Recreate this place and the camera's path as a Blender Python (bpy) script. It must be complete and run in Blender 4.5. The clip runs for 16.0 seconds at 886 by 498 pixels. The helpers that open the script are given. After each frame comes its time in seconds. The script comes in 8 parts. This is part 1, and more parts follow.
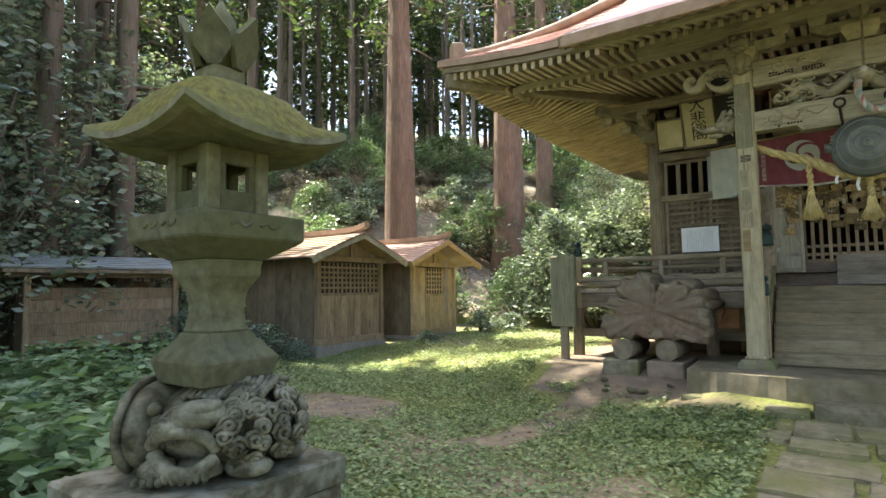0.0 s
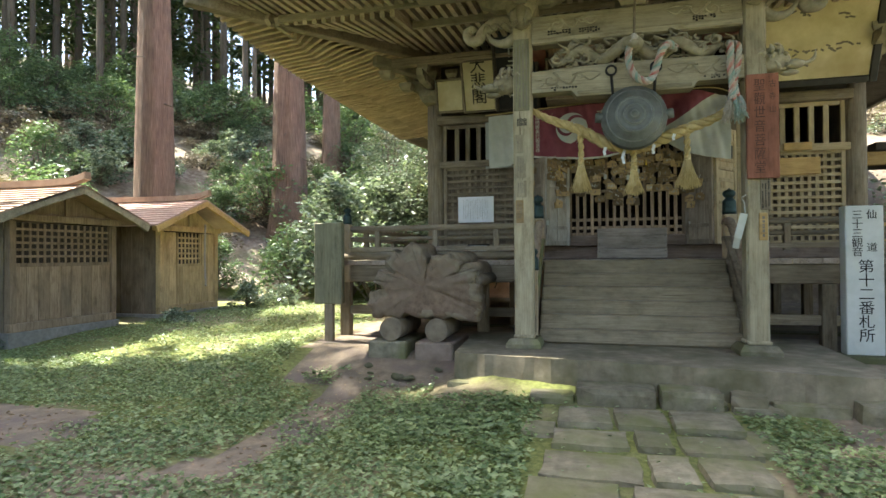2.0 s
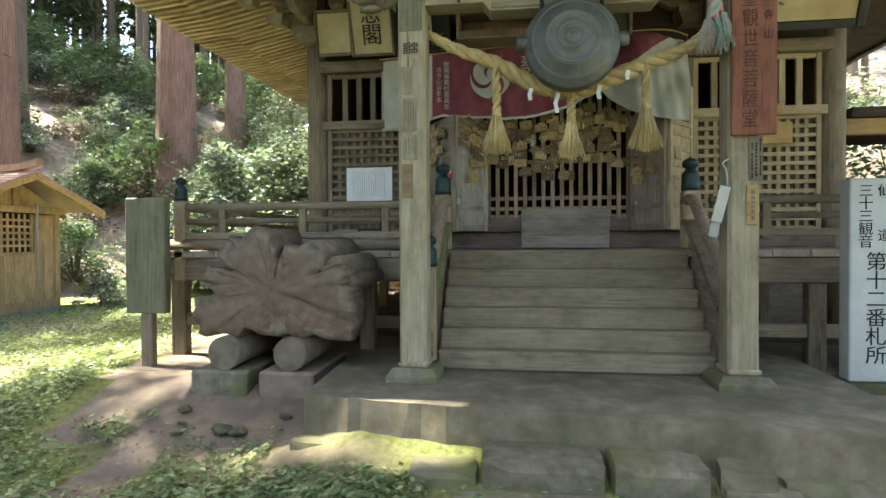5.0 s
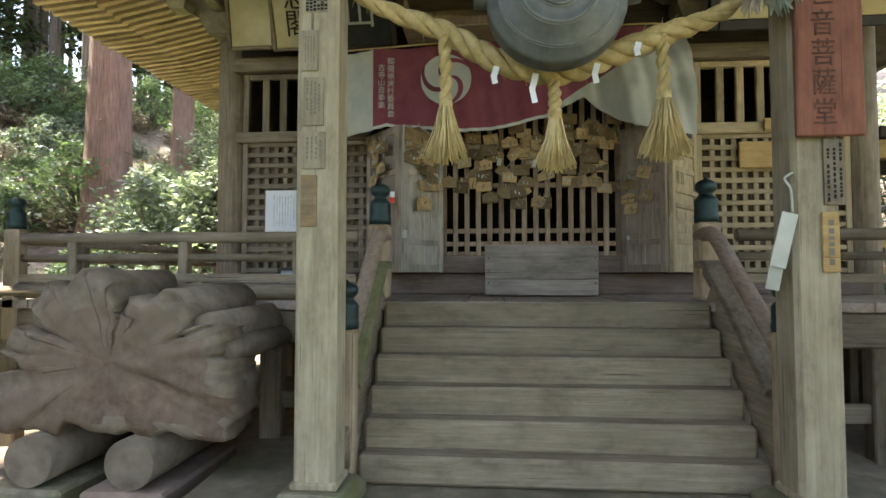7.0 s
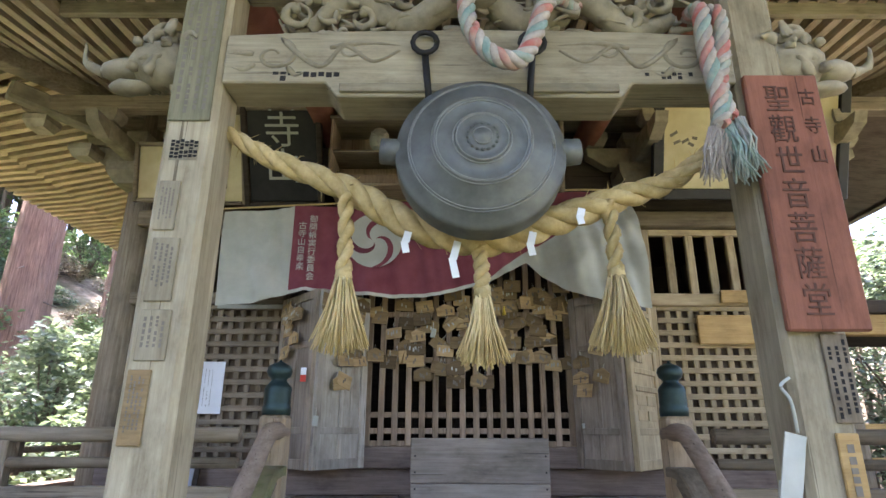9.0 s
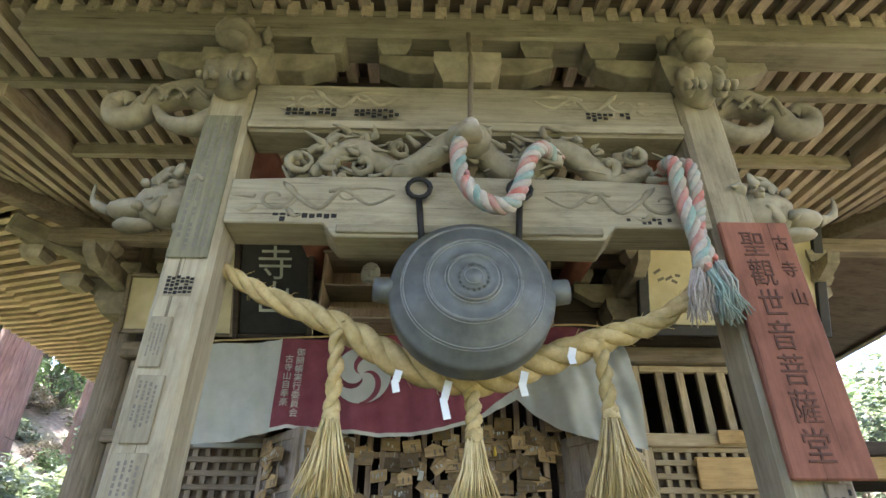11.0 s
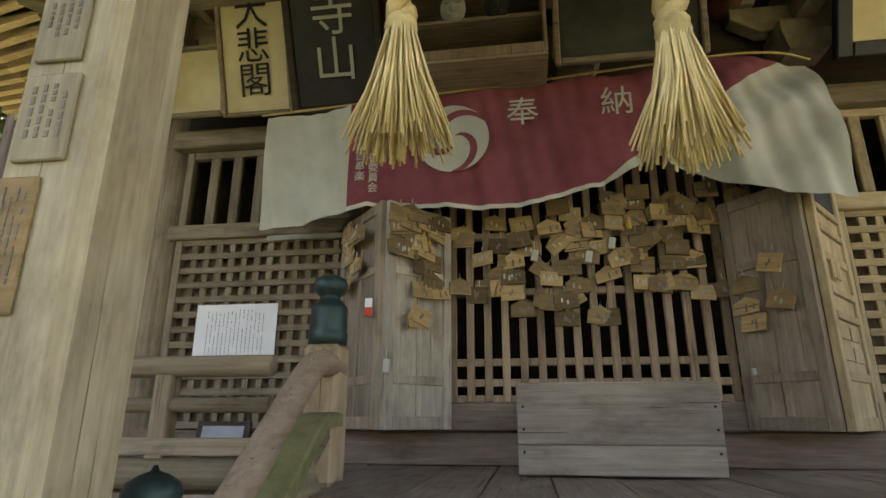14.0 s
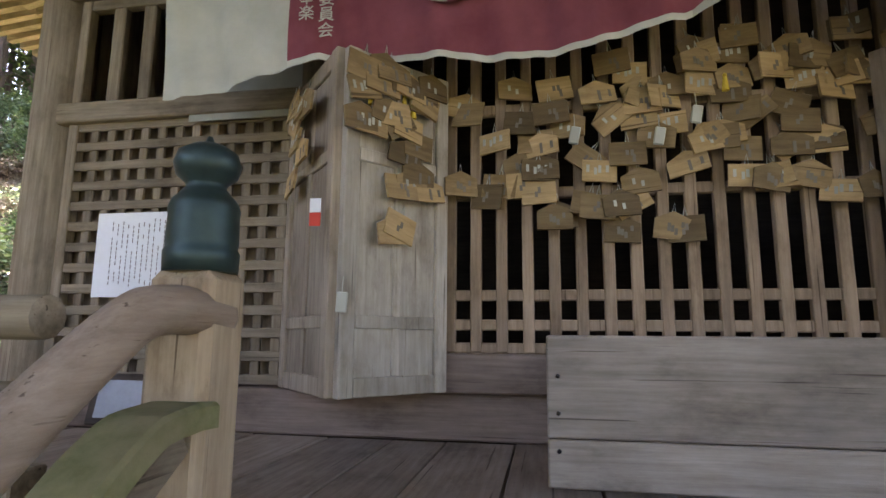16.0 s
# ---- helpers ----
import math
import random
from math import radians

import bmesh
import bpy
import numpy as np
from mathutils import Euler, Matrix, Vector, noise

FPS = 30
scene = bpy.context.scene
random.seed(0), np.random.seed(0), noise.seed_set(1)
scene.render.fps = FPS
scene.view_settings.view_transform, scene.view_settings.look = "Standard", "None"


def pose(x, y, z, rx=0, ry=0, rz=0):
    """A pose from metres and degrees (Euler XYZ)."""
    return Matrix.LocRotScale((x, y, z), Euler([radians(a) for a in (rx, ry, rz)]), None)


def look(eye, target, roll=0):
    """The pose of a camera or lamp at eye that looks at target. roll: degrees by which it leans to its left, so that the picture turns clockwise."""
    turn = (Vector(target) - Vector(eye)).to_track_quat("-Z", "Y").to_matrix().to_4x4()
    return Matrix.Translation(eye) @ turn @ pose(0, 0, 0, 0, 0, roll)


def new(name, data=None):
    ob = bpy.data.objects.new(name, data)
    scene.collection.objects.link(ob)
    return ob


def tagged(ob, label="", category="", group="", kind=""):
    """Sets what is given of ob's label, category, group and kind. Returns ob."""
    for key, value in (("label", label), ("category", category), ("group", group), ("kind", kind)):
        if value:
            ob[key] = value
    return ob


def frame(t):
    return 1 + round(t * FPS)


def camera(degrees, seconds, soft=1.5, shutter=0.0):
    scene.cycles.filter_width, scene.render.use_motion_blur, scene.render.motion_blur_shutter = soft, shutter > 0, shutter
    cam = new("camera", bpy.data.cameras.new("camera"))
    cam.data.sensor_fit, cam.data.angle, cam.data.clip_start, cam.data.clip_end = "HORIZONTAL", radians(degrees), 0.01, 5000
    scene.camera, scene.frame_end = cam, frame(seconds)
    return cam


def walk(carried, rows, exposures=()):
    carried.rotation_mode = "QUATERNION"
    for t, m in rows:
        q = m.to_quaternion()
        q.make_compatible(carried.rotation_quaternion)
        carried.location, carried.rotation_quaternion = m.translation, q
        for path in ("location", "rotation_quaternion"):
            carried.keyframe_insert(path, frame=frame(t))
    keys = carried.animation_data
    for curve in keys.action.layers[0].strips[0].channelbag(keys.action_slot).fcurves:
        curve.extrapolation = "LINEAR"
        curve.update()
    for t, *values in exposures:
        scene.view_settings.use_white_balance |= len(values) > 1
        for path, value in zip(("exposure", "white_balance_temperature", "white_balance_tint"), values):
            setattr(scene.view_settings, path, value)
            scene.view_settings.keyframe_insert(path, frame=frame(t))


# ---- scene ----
cam = camera(75.7, 16.0)
PATH = [
    (0, (0.15, -0.019, 1.488), (-0.997, 1.613, 1.635), -0.8),
    (0.5, (0.045, 0.233, 1.492), (-0.976, 1.95, 1.598), -0.7),
    (1, (-0.041, 0.524, 1.52), (-0.875, 2.34, 1.602), -0.5),
    (1.5, (-0.07, 0.969, 1.514), (-0.718, 2.86, 1.57), -0.4),
    (2, (-0.018, 1.258, 1.546), (-0.52, 3.194, 1.571), -0.4),
    (2.5, (0.027, 1.542, 1.57), (-0.392, 3.498, 1.581), -0.4),
    (3, (0.01, 1.913, 1.568), (-0.369, 3.876, 1.561), -0.3),
    (3.5, (0.063, 2.238, 1.572), (-0.285, 4.207, 1.554), -0.3),
    (3.7, (0.078, 2.366, 1.574), (-0.258, 4.337, 1.555), -0.3),
    (5.8, (0.065, 3.938, 1.605), (-0.162, 5.925, 1.571), -0.1),
    (6, (0.097, 4.079, 1.613), (-0.117, 6.067, 1.592), 0.0),
    (6.5, (0.123, 4.42, 1.637), (-0.075, 6.41, 1.65), -0.1),
    (7, (0.105, 4.787, 1.671), (-0.056, 6.779, 1.76), 0.0),
    (7.5, (0.147, 5.104, 1.721), (0.035, 7.089, 1.94), 0.0),
    (8, (0.179, 5.362, 1.806), (0.119, 7.329, 2.163), 0.0),
    (8.5, (0.258, 5.46, 1.913), (0.23, 7.398, 2.404), 0.1),
    (9, (0.287, 5.462, 1.949), (0.282, 7.366, 2.56), 0.2),
    (9.5, (0.278, 5.453, 1.958), (0.295, 7.305, 2.713), 0.2),
    (10, (0.268, 5.434, 1.961), (0.304, 7.197, 2.906), 0.1),
    (10.2, (0.273, 5.418, 1.977), (0.318, 7.134, 3.003), 0.1),
    (12.3, (0.248, 5.629, 1.868), (0.185, 7.371, 2.849), 0.4),
    (12.5, (0.201, 5.75, 1.828), (0.111, 7.524, 2.748), 0.3),
    (13, (0.202, 6.038, 1.777), (0.05, 7.869, 2.566), 0.2),
    (13.5, (0.198, 6.265, 1.758), (-0.008, 8.136, 2.433), 0.1),
    (14, (0.125, 6.632, 1.73), (-0.149, 8.526, 2.312), 0.1),
    (14.5, (0.105, 6.903, 1.773), (-0.215, 8.817, 2.258), 0.2),
    (15, (0.11, 7.17, 1.777), (-0.235, 9.095, 2.194), 0.3),
    (15.5, (0.047, 7.558, 1.83), (-0.314, 9.497, 2.163), 0.3),
    (16, (0.064, 7.779, 1.898), (-0.278, 9.724, 2.209), 0.5),
]
walk(cam, [(t, look(eye, target, roll)) for t, eye, target, roll in PATH],
     exposures=[(0, 2.48, 6600, 7), (3.5, 2.62, 6150, 9), (6, 2.82, 6500, 10), (8, 3.1, 6350, 19), (10, 3.52, 5350, 28), (11.5, 3.2, 6250, 18), (13, 2.92, 7700, 15), (14.2, 3.12, 6950, 20), (15, 3.25, 6350, 22), (16, 3.38, 6450, 28)])

# ---- light ----
SUN_TO = Vector((-0.45, 0.04, 0.89)).normalized()
world = bpy.data.worlds.new("world")
scene.world = world
world.use_nodes = True
wn = world.node_tree.nodes
sky = wn.new("ShaderNodeTexSky")
sky.sky_type = "NISHITA"
sky.sun_disc = False
sky.sun_elevation = math.asin(SUN_TO.z)
sky.sun_rotation = math.atan2(SUN_TO.x, SUN_TO.y)
sky.air_density, sky.dust_density, sky.ozone_density = 1.0, 3.0, 1.0
world.node_tree.links.new(sky.outputs[0], wn["Background"].inputs[0])
wn["Background"].inputs[1].default_value = 0.15
sun_data = bpy.data.lights.new("sun", "SUN")
sun_data.energy, sun_data.angle, sun_data.color = 5.0, radians(0.6), (1.0, 0.93, 0.82)
sun = new("sun", sun_data)
sun.matrix_world = look(SUN_TO * 60, (0, 0, 0))


# ---- materials ----
def node_mat(name, rough=0.8, metal=0.0):
    m = bpy.data.materials.new(name)
    m.use_nodes = True
    nt = m.node_tree
    b = nt.nodes["Principled BSDF"]
    b.inputs["Roughness"].default_value = rough
    b.inputs["Metallic"].default_value = metal
    b.inputs["Specular IOR Level"].default_value = 0.3
    return m, nt, b


def ramp(nt, src, stops):
    r = nt.nodes.new("ShaderNodeValToRGB")
    e = r.color_ramp.elements
    while len(e) < len(stops):
        e.new(0.5)
    for k, (p, c) in zip(e, stops):
        k.position, k.color = p, (*c, 1)
    nt.links.new(src, r.inputs[0])
    return r.outputs[0]


def noise_tex(nt, scale, detail=6, stretch=(1, 1, 1), rough=0.6, space="Object"):
    tc = nt.nodes.new("ShaderNodeTexCoord")
    mp = nt.nodes.new("ShaderNodeMapping")
    mp.inputs["Scale"].default_value = stretch
    n = nt.nodes.new("ShaderNodeTexNoise")
    n.inputs["Scale"].default_value, n.inputs["Detail"].default_value, n.inputs["Roughness"].default_value = scale, detail, rough
    nt.links.new(tc.outputs[space], mp.inputs[0])
    if space == "Object":
        oi = nt.nodes.new("ShaderNodeObjectInfo")
        ml = nt.nodes.new("ShaderNodeMath")
        ml.operation = "MULTIPLY"
        ml.inputs[1].default_value = 37.0
        nt.links.new(oi.outputs["Random"], ml.inputs[0])
        nt.links.new(ml.outputs[0], mp.inputs["Location"])
    nt.links.new(mp.outputs[0], n.inputs["Vector"])
    return n.outputs["Fac"]


def mix(nt, fac, a, b, mode="MIX"):
    m = nt.nodes.new("ShaderNodeMix")
    m.data_type, m.blend_type = "RGBA", mode
    for sock, v in ((m.inputs[0], fac), (m.inputs[6], a), (m.inputs[7], b)):
        if hasattr(v, "links"):
            nt.links.new(v, sock)
        elif isinstance(v, tuple):
            sock.default_value = (*v, 1)
        else:
            sock.default_value = v
    return m.outputs[2]


def bump(nt, b, src, strength=0.3, dist=0.01):
    k = nt.nodes.new("ShaderNodeBump")
    k.inputs["Strength"].default_value, k.inputs["Distance"].default_value = strength, dist
    nt.links.new(src, k.inputs["Height"])
    nt.links.new(k.outputs[0], b.inputs["Normal"])


def two_tone(name, dark, light, scale=8, stretch=(1, 1, 1), rough=0.85, big=None, bigscale=1.3, bs=0.4, bd=0.006, metal=0.0, vary=0.25, lo=0.3, hi=0.7):
    """Fine grain between two colours, larger stains, a change from piece to piece, and a matching relief."""
    m, nt, b = node_mat(name, rough, metal)
    f = noise_tex(nt, scale, 8, stretch, 0.65)
    col = ramp(nt, f, [(lo, dark), (hi, light)])
    g = noise_tex(nt, bigscale, 4)
    mask = ramp(nt, g, [(0.42, (0, 0, 0)), (0.68, (1, 1, 1))])
    col = mix(nt, mask, col, big if big else tuple(c * 0.72 for c in dark))  if big else mix(nt, mask, col, mix(nt, 0.35, col, tuple(c * 0.6 for c in dark)))
    if vary:
        oi = nt.nodes.new("ShaderNodeObjectInfo")
        v = ramp(nt, oi.outputs["Random"], [(0.0, (1 - vary,) * 3), (1.0, (1 + vary * 0.4,) * 3)])
        col = mix(nt, 1.0, col, v, "MULTIPLY")
    nt.links.new(col, b.inputs["Base Color"])
    bump(nt, b, f, bs, bd)
    return m


def wood(name, dark, light, axis="z", **k):
    st = {"x": (1.2, 22, 22), "y": (22, 1.2, 22), "z": (22, 22, 1.2)}[axis]
    k.setdefault("rough", 0.82)
    k.setdefault("bs", 0.5)
    k.setdefault("lo", 0.24)
    k.setdefault("hi", 0.8)
    m = two_tone(name, dark, light, 2.2, st, bd=0.004, **k)
    # blotches that follow the grain a little, bleached and darkened, and fine dark checks
    nt = m.node_tree
    b = next(n for n in nt.nodes if n.type == "BSDF_PRINCIPLED")
    col = b.inputs["Base Color"].links[0].from_socket
    soft = {"x": (0.45, 1, 1), "y": (1, 0.45, 1), "z": (1, 1, 0.45)}[axis]
    blot = ramp(nt, noise_tex(nt, 7, 7, soft, 0.7), [(0.3, (0.62, 0.6, 0.58)), (0.48, (1, 1, 1)), (0.72, (1.22, 1.24, 1.28))])
    col = mix(nt, 1.0, col, blot, "MULTIPLY")
    fine = {"x": (0.5, 30, 30), "y": (30, 0.5, 30), "z": (30, 30, 0.5)}[axis]
    crack = ramp(nt, noise_tex(nt, 2.6, 3, fine, 0.5), [(0.29, (0.4, 0.38, 0.36)), (0.335, (1, 1, 1))])
    col = mix(nt, 1.0, col, crack, "MULTIPLY")
    nt.links.new(col, b.inputs["Base Color"])
    return m


GREY_D, GREY_L = (0.15, 0.118, 0.075), (0.36, 0.30, 0.205)
WZ = wood("weathered wood upright", GREY_D, GREY_L, "z")
WX = wood("weathered wood along x", GREY_D, GREY_L, "x")
WY = wood("weathered wood along y", GREY_D, GREY_L, "y")
PALE_Z = wood("pale post wood", (0.25, 0.21, 0.13), (0.46, 0.40, 0.26), "z")
TAN_Z = wood("tan post wood", (0.3, 0.225, 0.135), (0.52, 0.41, 0.265), "z")
# right-hand facade wood, with its reflected light put into the colour
HONEY_LIT_Z = wood("lit honey wood upright", (0.31, 0.24, 0.13), (0.54, 0.44, 0.26), "z")
HONEY_LIT_X = wood("lit honey wood along x", (0.31, 0.24, 0.13), (0.54, 0.44, 0.26), "x")
DOORB = wood("grey-brown door boards", (0.21, 0.17, 0.12), (0.4, 0.335, 0.25), "z", bigscale=2.5)
GLAZED = two_tone("dark picture under glass", (0.03, 0.034, 0.028), (0.085, 0.09, 0.07), 3, rough=0.12, bs=0.0, vary=0)
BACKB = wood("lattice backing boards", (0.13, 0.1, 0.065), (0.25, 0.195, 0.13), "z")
RAILW = wood("brown handrail wood", (0.26, 0.19, 0.128), (0.46, 0.36, 0.26), "y")
PALE_X = wood("pale beam wood", (0.22, 0.19, 0.12), (0.42, 0.37, 0.25), "x")
RAFT_Y = wood("rafter wood along y", (0.38, 0.305, 0.195), (0.64, 0.54, 0.37), "y")
# west rafters: light bounced off the ground is put into this paler colour
RAFT_LIT_X = wood("bounce-lit rafter wood along x", (0.46, 0.355, 0.2), (0.74, 0.6, 0.385), "x")
# shade in the gaps between rafters is put into this soffit colour
SOFF = wood("soffit boards with rafter shade", (0.12, 0.09, 0.06), (0.24, 0.185, 0.125), "x")
STEP = wood("grey step boards", (0.19, 0.152, 0.092), (0.37, 0.31, 0.205), "x", bigscale=2.2)
BROWN_X = wood("brown floor boards", (0.13, 0.095, 0.07), (0.28, 0.215, 0.165), "x")
BROWN_Y = wood("brown veranda boards", (0.25, 0.195, 0.145), (0.48, 0.4, 0.315), "y")
BOARD = wood("grey nailed planks", (0.17, 0.145, 0.112), (0.35, 0.305, 0.245), "x", bigscale=2.2)
# near-black wood; in recesses its colour stands in for shade
DARKW_SHADE = wood("dark boards and shaded recesses", (0.035, 0.028, 0.022), (0.085, 0.065, 0.045), "x")
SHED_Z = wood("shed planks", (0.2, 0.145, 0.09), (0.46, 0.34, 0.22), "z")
# darker than the fronts: the shade of the sides is in the colour
SHED_SIDE = wood("shed side planks with shade", (0.16, 0.12, 0.08), (0.33, 0.26, 0.175), "z")
# light bounced onto the shed front is put into this bright yellow
YEL_LIT_Z = wood("yellow planks brightened for bounced light", (0.42, 0.29, 0.13), (0.72, 0.55, 0.3), "z")
YEL_X = wood("honey board", (0.38, 0.24, 0.085), (0.6, 0.42, 0.18), "x")
EMA = wood("votive board", (0.27, 0.185, 0.085), (0.5, 0.36, 0.17), "x", vary=0.74)
MOSSB = wood("moss-greyed board", (0.13, 0.122, 0.07), (0.28, 0.262, 0.16), "z", vary=0)
RED = wood("red-brown sign board", (0.2, 0.08, 0.048), (0.3, 0.125, 0.075), "z", vary=0.0)
CARVE = two_tone("carved wood", (0.2, 0.175, 0.115), (0.42, 0.37, 0.25), 9, bs=0.5)
LOGM = two_tone("cut log face", (0.095, 0.064, 0.042), (0.235, 0.165, 0.11), 10, big=(0.2, 0.155, 0.108), bs=0.6, bd=0.012, vary=0)
LOGBARK = two_tone("stripped log side", (0.13, 0.1, 0.066), (0.32, 0.265, 0.185), 6, bs=0.5)
STONE = two_tone("lichen stone", (0.066, 0.062, 0.034), (0.19, 0.178, 0.105), 14, big=(0.105, 0.11, 0.04), bs=0.6, bd=0.008)
LIONST = two_tone("carved lichen stone", (0.055, 0.048, 0.027), (0.34, 0.32, 0.235), 9, big=(0.06, 0.053, 0.027), bs=0.7, bd=0.01, vary=0, lo=0.4, hi=0.75)
PEDST = two_tone("lichen-spotted pedestal stone", (0.055, 0.05, 0.03), (0.145, 0.132, 0.08), 9, big=(0.21, 0.205, 0.16), bigscale=9, bs=0.6, bd=0.008, vary=0)
MOSSTOP = two_tone("moss cushion", (0.045, 0.048, 0.008), (0.19, 0.17, 0.028), 30, big=(0.12, 0.125, 0.06), bs=1.0, bd=0.02, vary=0)
MOSSW = two_tone("mossy plank", (0.1, 0.11, 0.04), (0.24, 0.235, 0.105), 12, big=(0.2, 0.17, 0.1), bigscale=3, bs=0.6, vary=0)
PAVE = two_tone("paving stone", (0.115, 0.1, 0.062), (0.28, 0.25, 0.17), 9, big=(0.14, 0.145, 0.055), bigscale=2.5, bs=0.6, bd=0.01)
CONC = two_tone("old platform concrete", (0.14, 0.117, 0.076), (0.3, 0.255, 0.175), 6, big=(0.12, 0.11, 0.06), bigscale=2.2, bs=0.7, bd=0.012, vary=0.1)
CEMENT = two_tone("cement footing", (0.25, 0.235, 0.2), (0.42, 0.4, 0.35), 12)
REDTIN = two_tone("red painted tin", (0.34, 0.15, 0.115), (0.46, 0.235, 0.19), 5, rough=0.42, bs=0.1, vary=0.1)
BROWNTIN = two_tone("brown painted tin", (0.28, 0.18, 0.115), (0.43, 0.3, 0.205), 6, rough=0.5, bs=0.15, vary=0.12)
SHEDTIN = two_tone("faded red-brown tin", (0.38, 0.245, 0.185), (0.52, 0.37, 0.29), 5, rough=0.5, bs=0.15, vary=0.1)
GREYTIN = two_tone("grey tin", (0.28, 0.3, 0.3), (0.45, 0.47, 0.48), 5, rough=0.4, bs=0.1)
BRONZE = two_tone("dark green bronze", (0.085, 0.09, 0.078), (0.17, 0.178, 0.155), 9, rough=0.5, metal=0.3, bs=0.12, vary=0)
GONGRING = two_tone("lighter bronze", (0.16, 0.165, 0.145), (0.3, 0.3, 0.26), 20, rough=0.42, metal=0.3, bs=0.1, vary=0)
GIBO = two_tone("green bronze cap", (0.022, 0.04, 0.038), (0.052, 0.085, 0.078), 8, rough=0.45, metal=0.5, bs=0.15, vary=0)
STRAW = two_tone("rice straw", (0.36, 0.27, 0.1), (0.66, 0.52, 0.25), 16, bs=0.8, bd=0.01, vary=0.1)
SKIRT = two_tone("dry straw stalks", (0.66, 0.5, 0.2), (0.88, 0.72, 0.38), 16, bs=0.3, vary=0.05)
LEAFW = wood("bleached door boards", (0.34, 0.305, 0.235), (0.57, 0.525, 0.43), "z", bigscale=2.5)
WHITE = two_tone("white cloth", (0.42, 0.43, 0.35), (0.56, 0.57, 0.48), 4, rough=0.95, bs=0.1)
MAROON = two_tone("maroon cloth", (0.165, 0.042, 0.055), (0.24, 0.075, 0.088), 4, rough=0.95, bs=0.1)
PAPER = two_tone("white paper", (0.72, 0.75, 0.74), (0.82, 0.84, 0.83), 4, rough=0.7, bs=0.05, vary=0)
SIGNW = two_tone("white painted post", (0.44, 0.46, 0.42), (0.56, 0.58, 0.54), 5, rough=0.6, bs=0.1, vary=0)
CREAM = two_tone("cream painted board", (0.5, 0.44, 0.245), (0.68, 0.615, 0.39), 3, big=(0.42, 0.34, 0.17), bs=0.2, vary=0.1)
INK = two_tone("black ink", (0.012, 0.012, 0.012), (0.03, 0.028, 0.025), 5, bs=0.0, vary=0)
GREYINK = two_tone("faded ink", (0.15, 0.13, 0.1), (0.23, 0.205, 0.16), 5, bs=0.0, vary=0)
REDINK = two_tone("worn brush ink", (0.06, 0.032, 0.022), (0.15, 0.068, 0.045), 20, bs=0.0, vary=0)
BLACKW = two_tone("black lacquer board and hole shade", (0.012, 0.012, 0.012), (0.035, 0.033, 0.03), 6, rough=0.5, bs=0.1, vary=0)
IRON = two_tone("black iron", (0.02, 0.02, 0.02), (0.05, 0.048, 0.045), 9, rough=0.6, metal=0.6, vary=0)
ROPEW = two_tone("white rope strand", (0.32, 0.28, 0.23), (0.52, 0.465, 0.395), 25, bs=0.5, vary=0)
ROPER = two_tone("red rope strand", (0.36, 0.1, 0.08), (0.5, 0.21, 0.17), 25, big=(0.42, 0.34, 0.28), bigscale=9, bs=0.5, vary=0)
ROPEG = two_tone("green rope strand", (0.16, 0.26, 0.22), (0.32, 0.4, 0.35), 25, big=(0.42, 0.385, 0.32), bigscale=9, bs=0.5, vary=0)
REDPAINT = two_tone("faded red paint", (0.22, 0.085, 0.05), (0.33, 0.145, 0.088), 8, bs=0.3, vary=0)
BARK = two_tone("cedar bark", (0.125, 0.082, 0.058), (0.39, 0.27, 0.195), 3, (9, 9, 0.6), bs=1.0, bd=0.05, vary=0.15)
BARKG = two_tone("grey bark", (0.1, 0.08, 0.06), (0.26, 0.215, 0.16), 3, (9, 9, 0.6), bs=0.8, bd=0.03)
CLAY = two_tone("clay bank", (0.3, 0.17, 0.1), (0.5, 0.32, 0.2), 3, big=(0.2, 0.13, 0.08), bs=0.8, bd=0.05, vary=0)
SLOPE = two_tone("leaf litter of the slope", (0.15, 0.11, 0.075), (0.4, 0.33, 0.25), 5, big=(0.17, 0.165, 0.085), bigscale=0.6, bs=1.0, bd=0.06, vary=0)
MUD = two_tone("trodden damp earth", (0.12, 0.092, 0.06), (0.29, 0.23, 0.155), 7, big=(0.14, 0.11, 0.09), bigscale=2.0, bs=0.8, bd=0.025, vary=0)
REDSTONE = two_tone("reddish block", (0.21, 0.155, 0.115), (0.33, 0.255, 0.195), 8)


def leaf_mat(name, a, b, rough=0.45, trans=0.35):
    m, nt, p = node_mat(name, rough)
    geo = nt.nodes.new("ShaderNodeNewGeometry")
    col = ramp(nt, geo.outputs["Random Per Island"], [(0.0, a), (1.0, b)])
    nt.links.new(col, p.inputs["Base Color"])
    p.inputs["Specular IOR Level"].default_value = 0.5
    tr = nt.nodes.new("ShaderNodeBsdfTranslucent")
    nt.links.new(mix(nt, 1.0, col, (0.97, 1.08, 0.62), "MULTIPLY"), tr.inputs[0])
    mx = nt.nodes.new("ShaderNodeMixShader")
    mx.inputs[0].default_value = trans
    nt.links.new(p.outputs[0], mx.inputs[1])
    nt.links.new(tr.outputs[0], mx.inputs[2])
    nt.links.new(mx.outputs[0], nt.nodes["Material Output"].inputs[0])
    return m


LEAF = leaf_mat("glossy shrub leaves", (0.1, 0.135, 0.095), (0.37, 0.42, 0.33), 0.2, 0.36)
LEAFC = leaf_mat("cedar needles", (0.035, 0.06, 0.024), (0.11, 0.145, 0.06), 0.55)
LEAFB = leaf_mat("bright broad leaves", (0.08, 0.135, 0.06), (0.23, 0.31, 0.16), 0.38, 0.36)
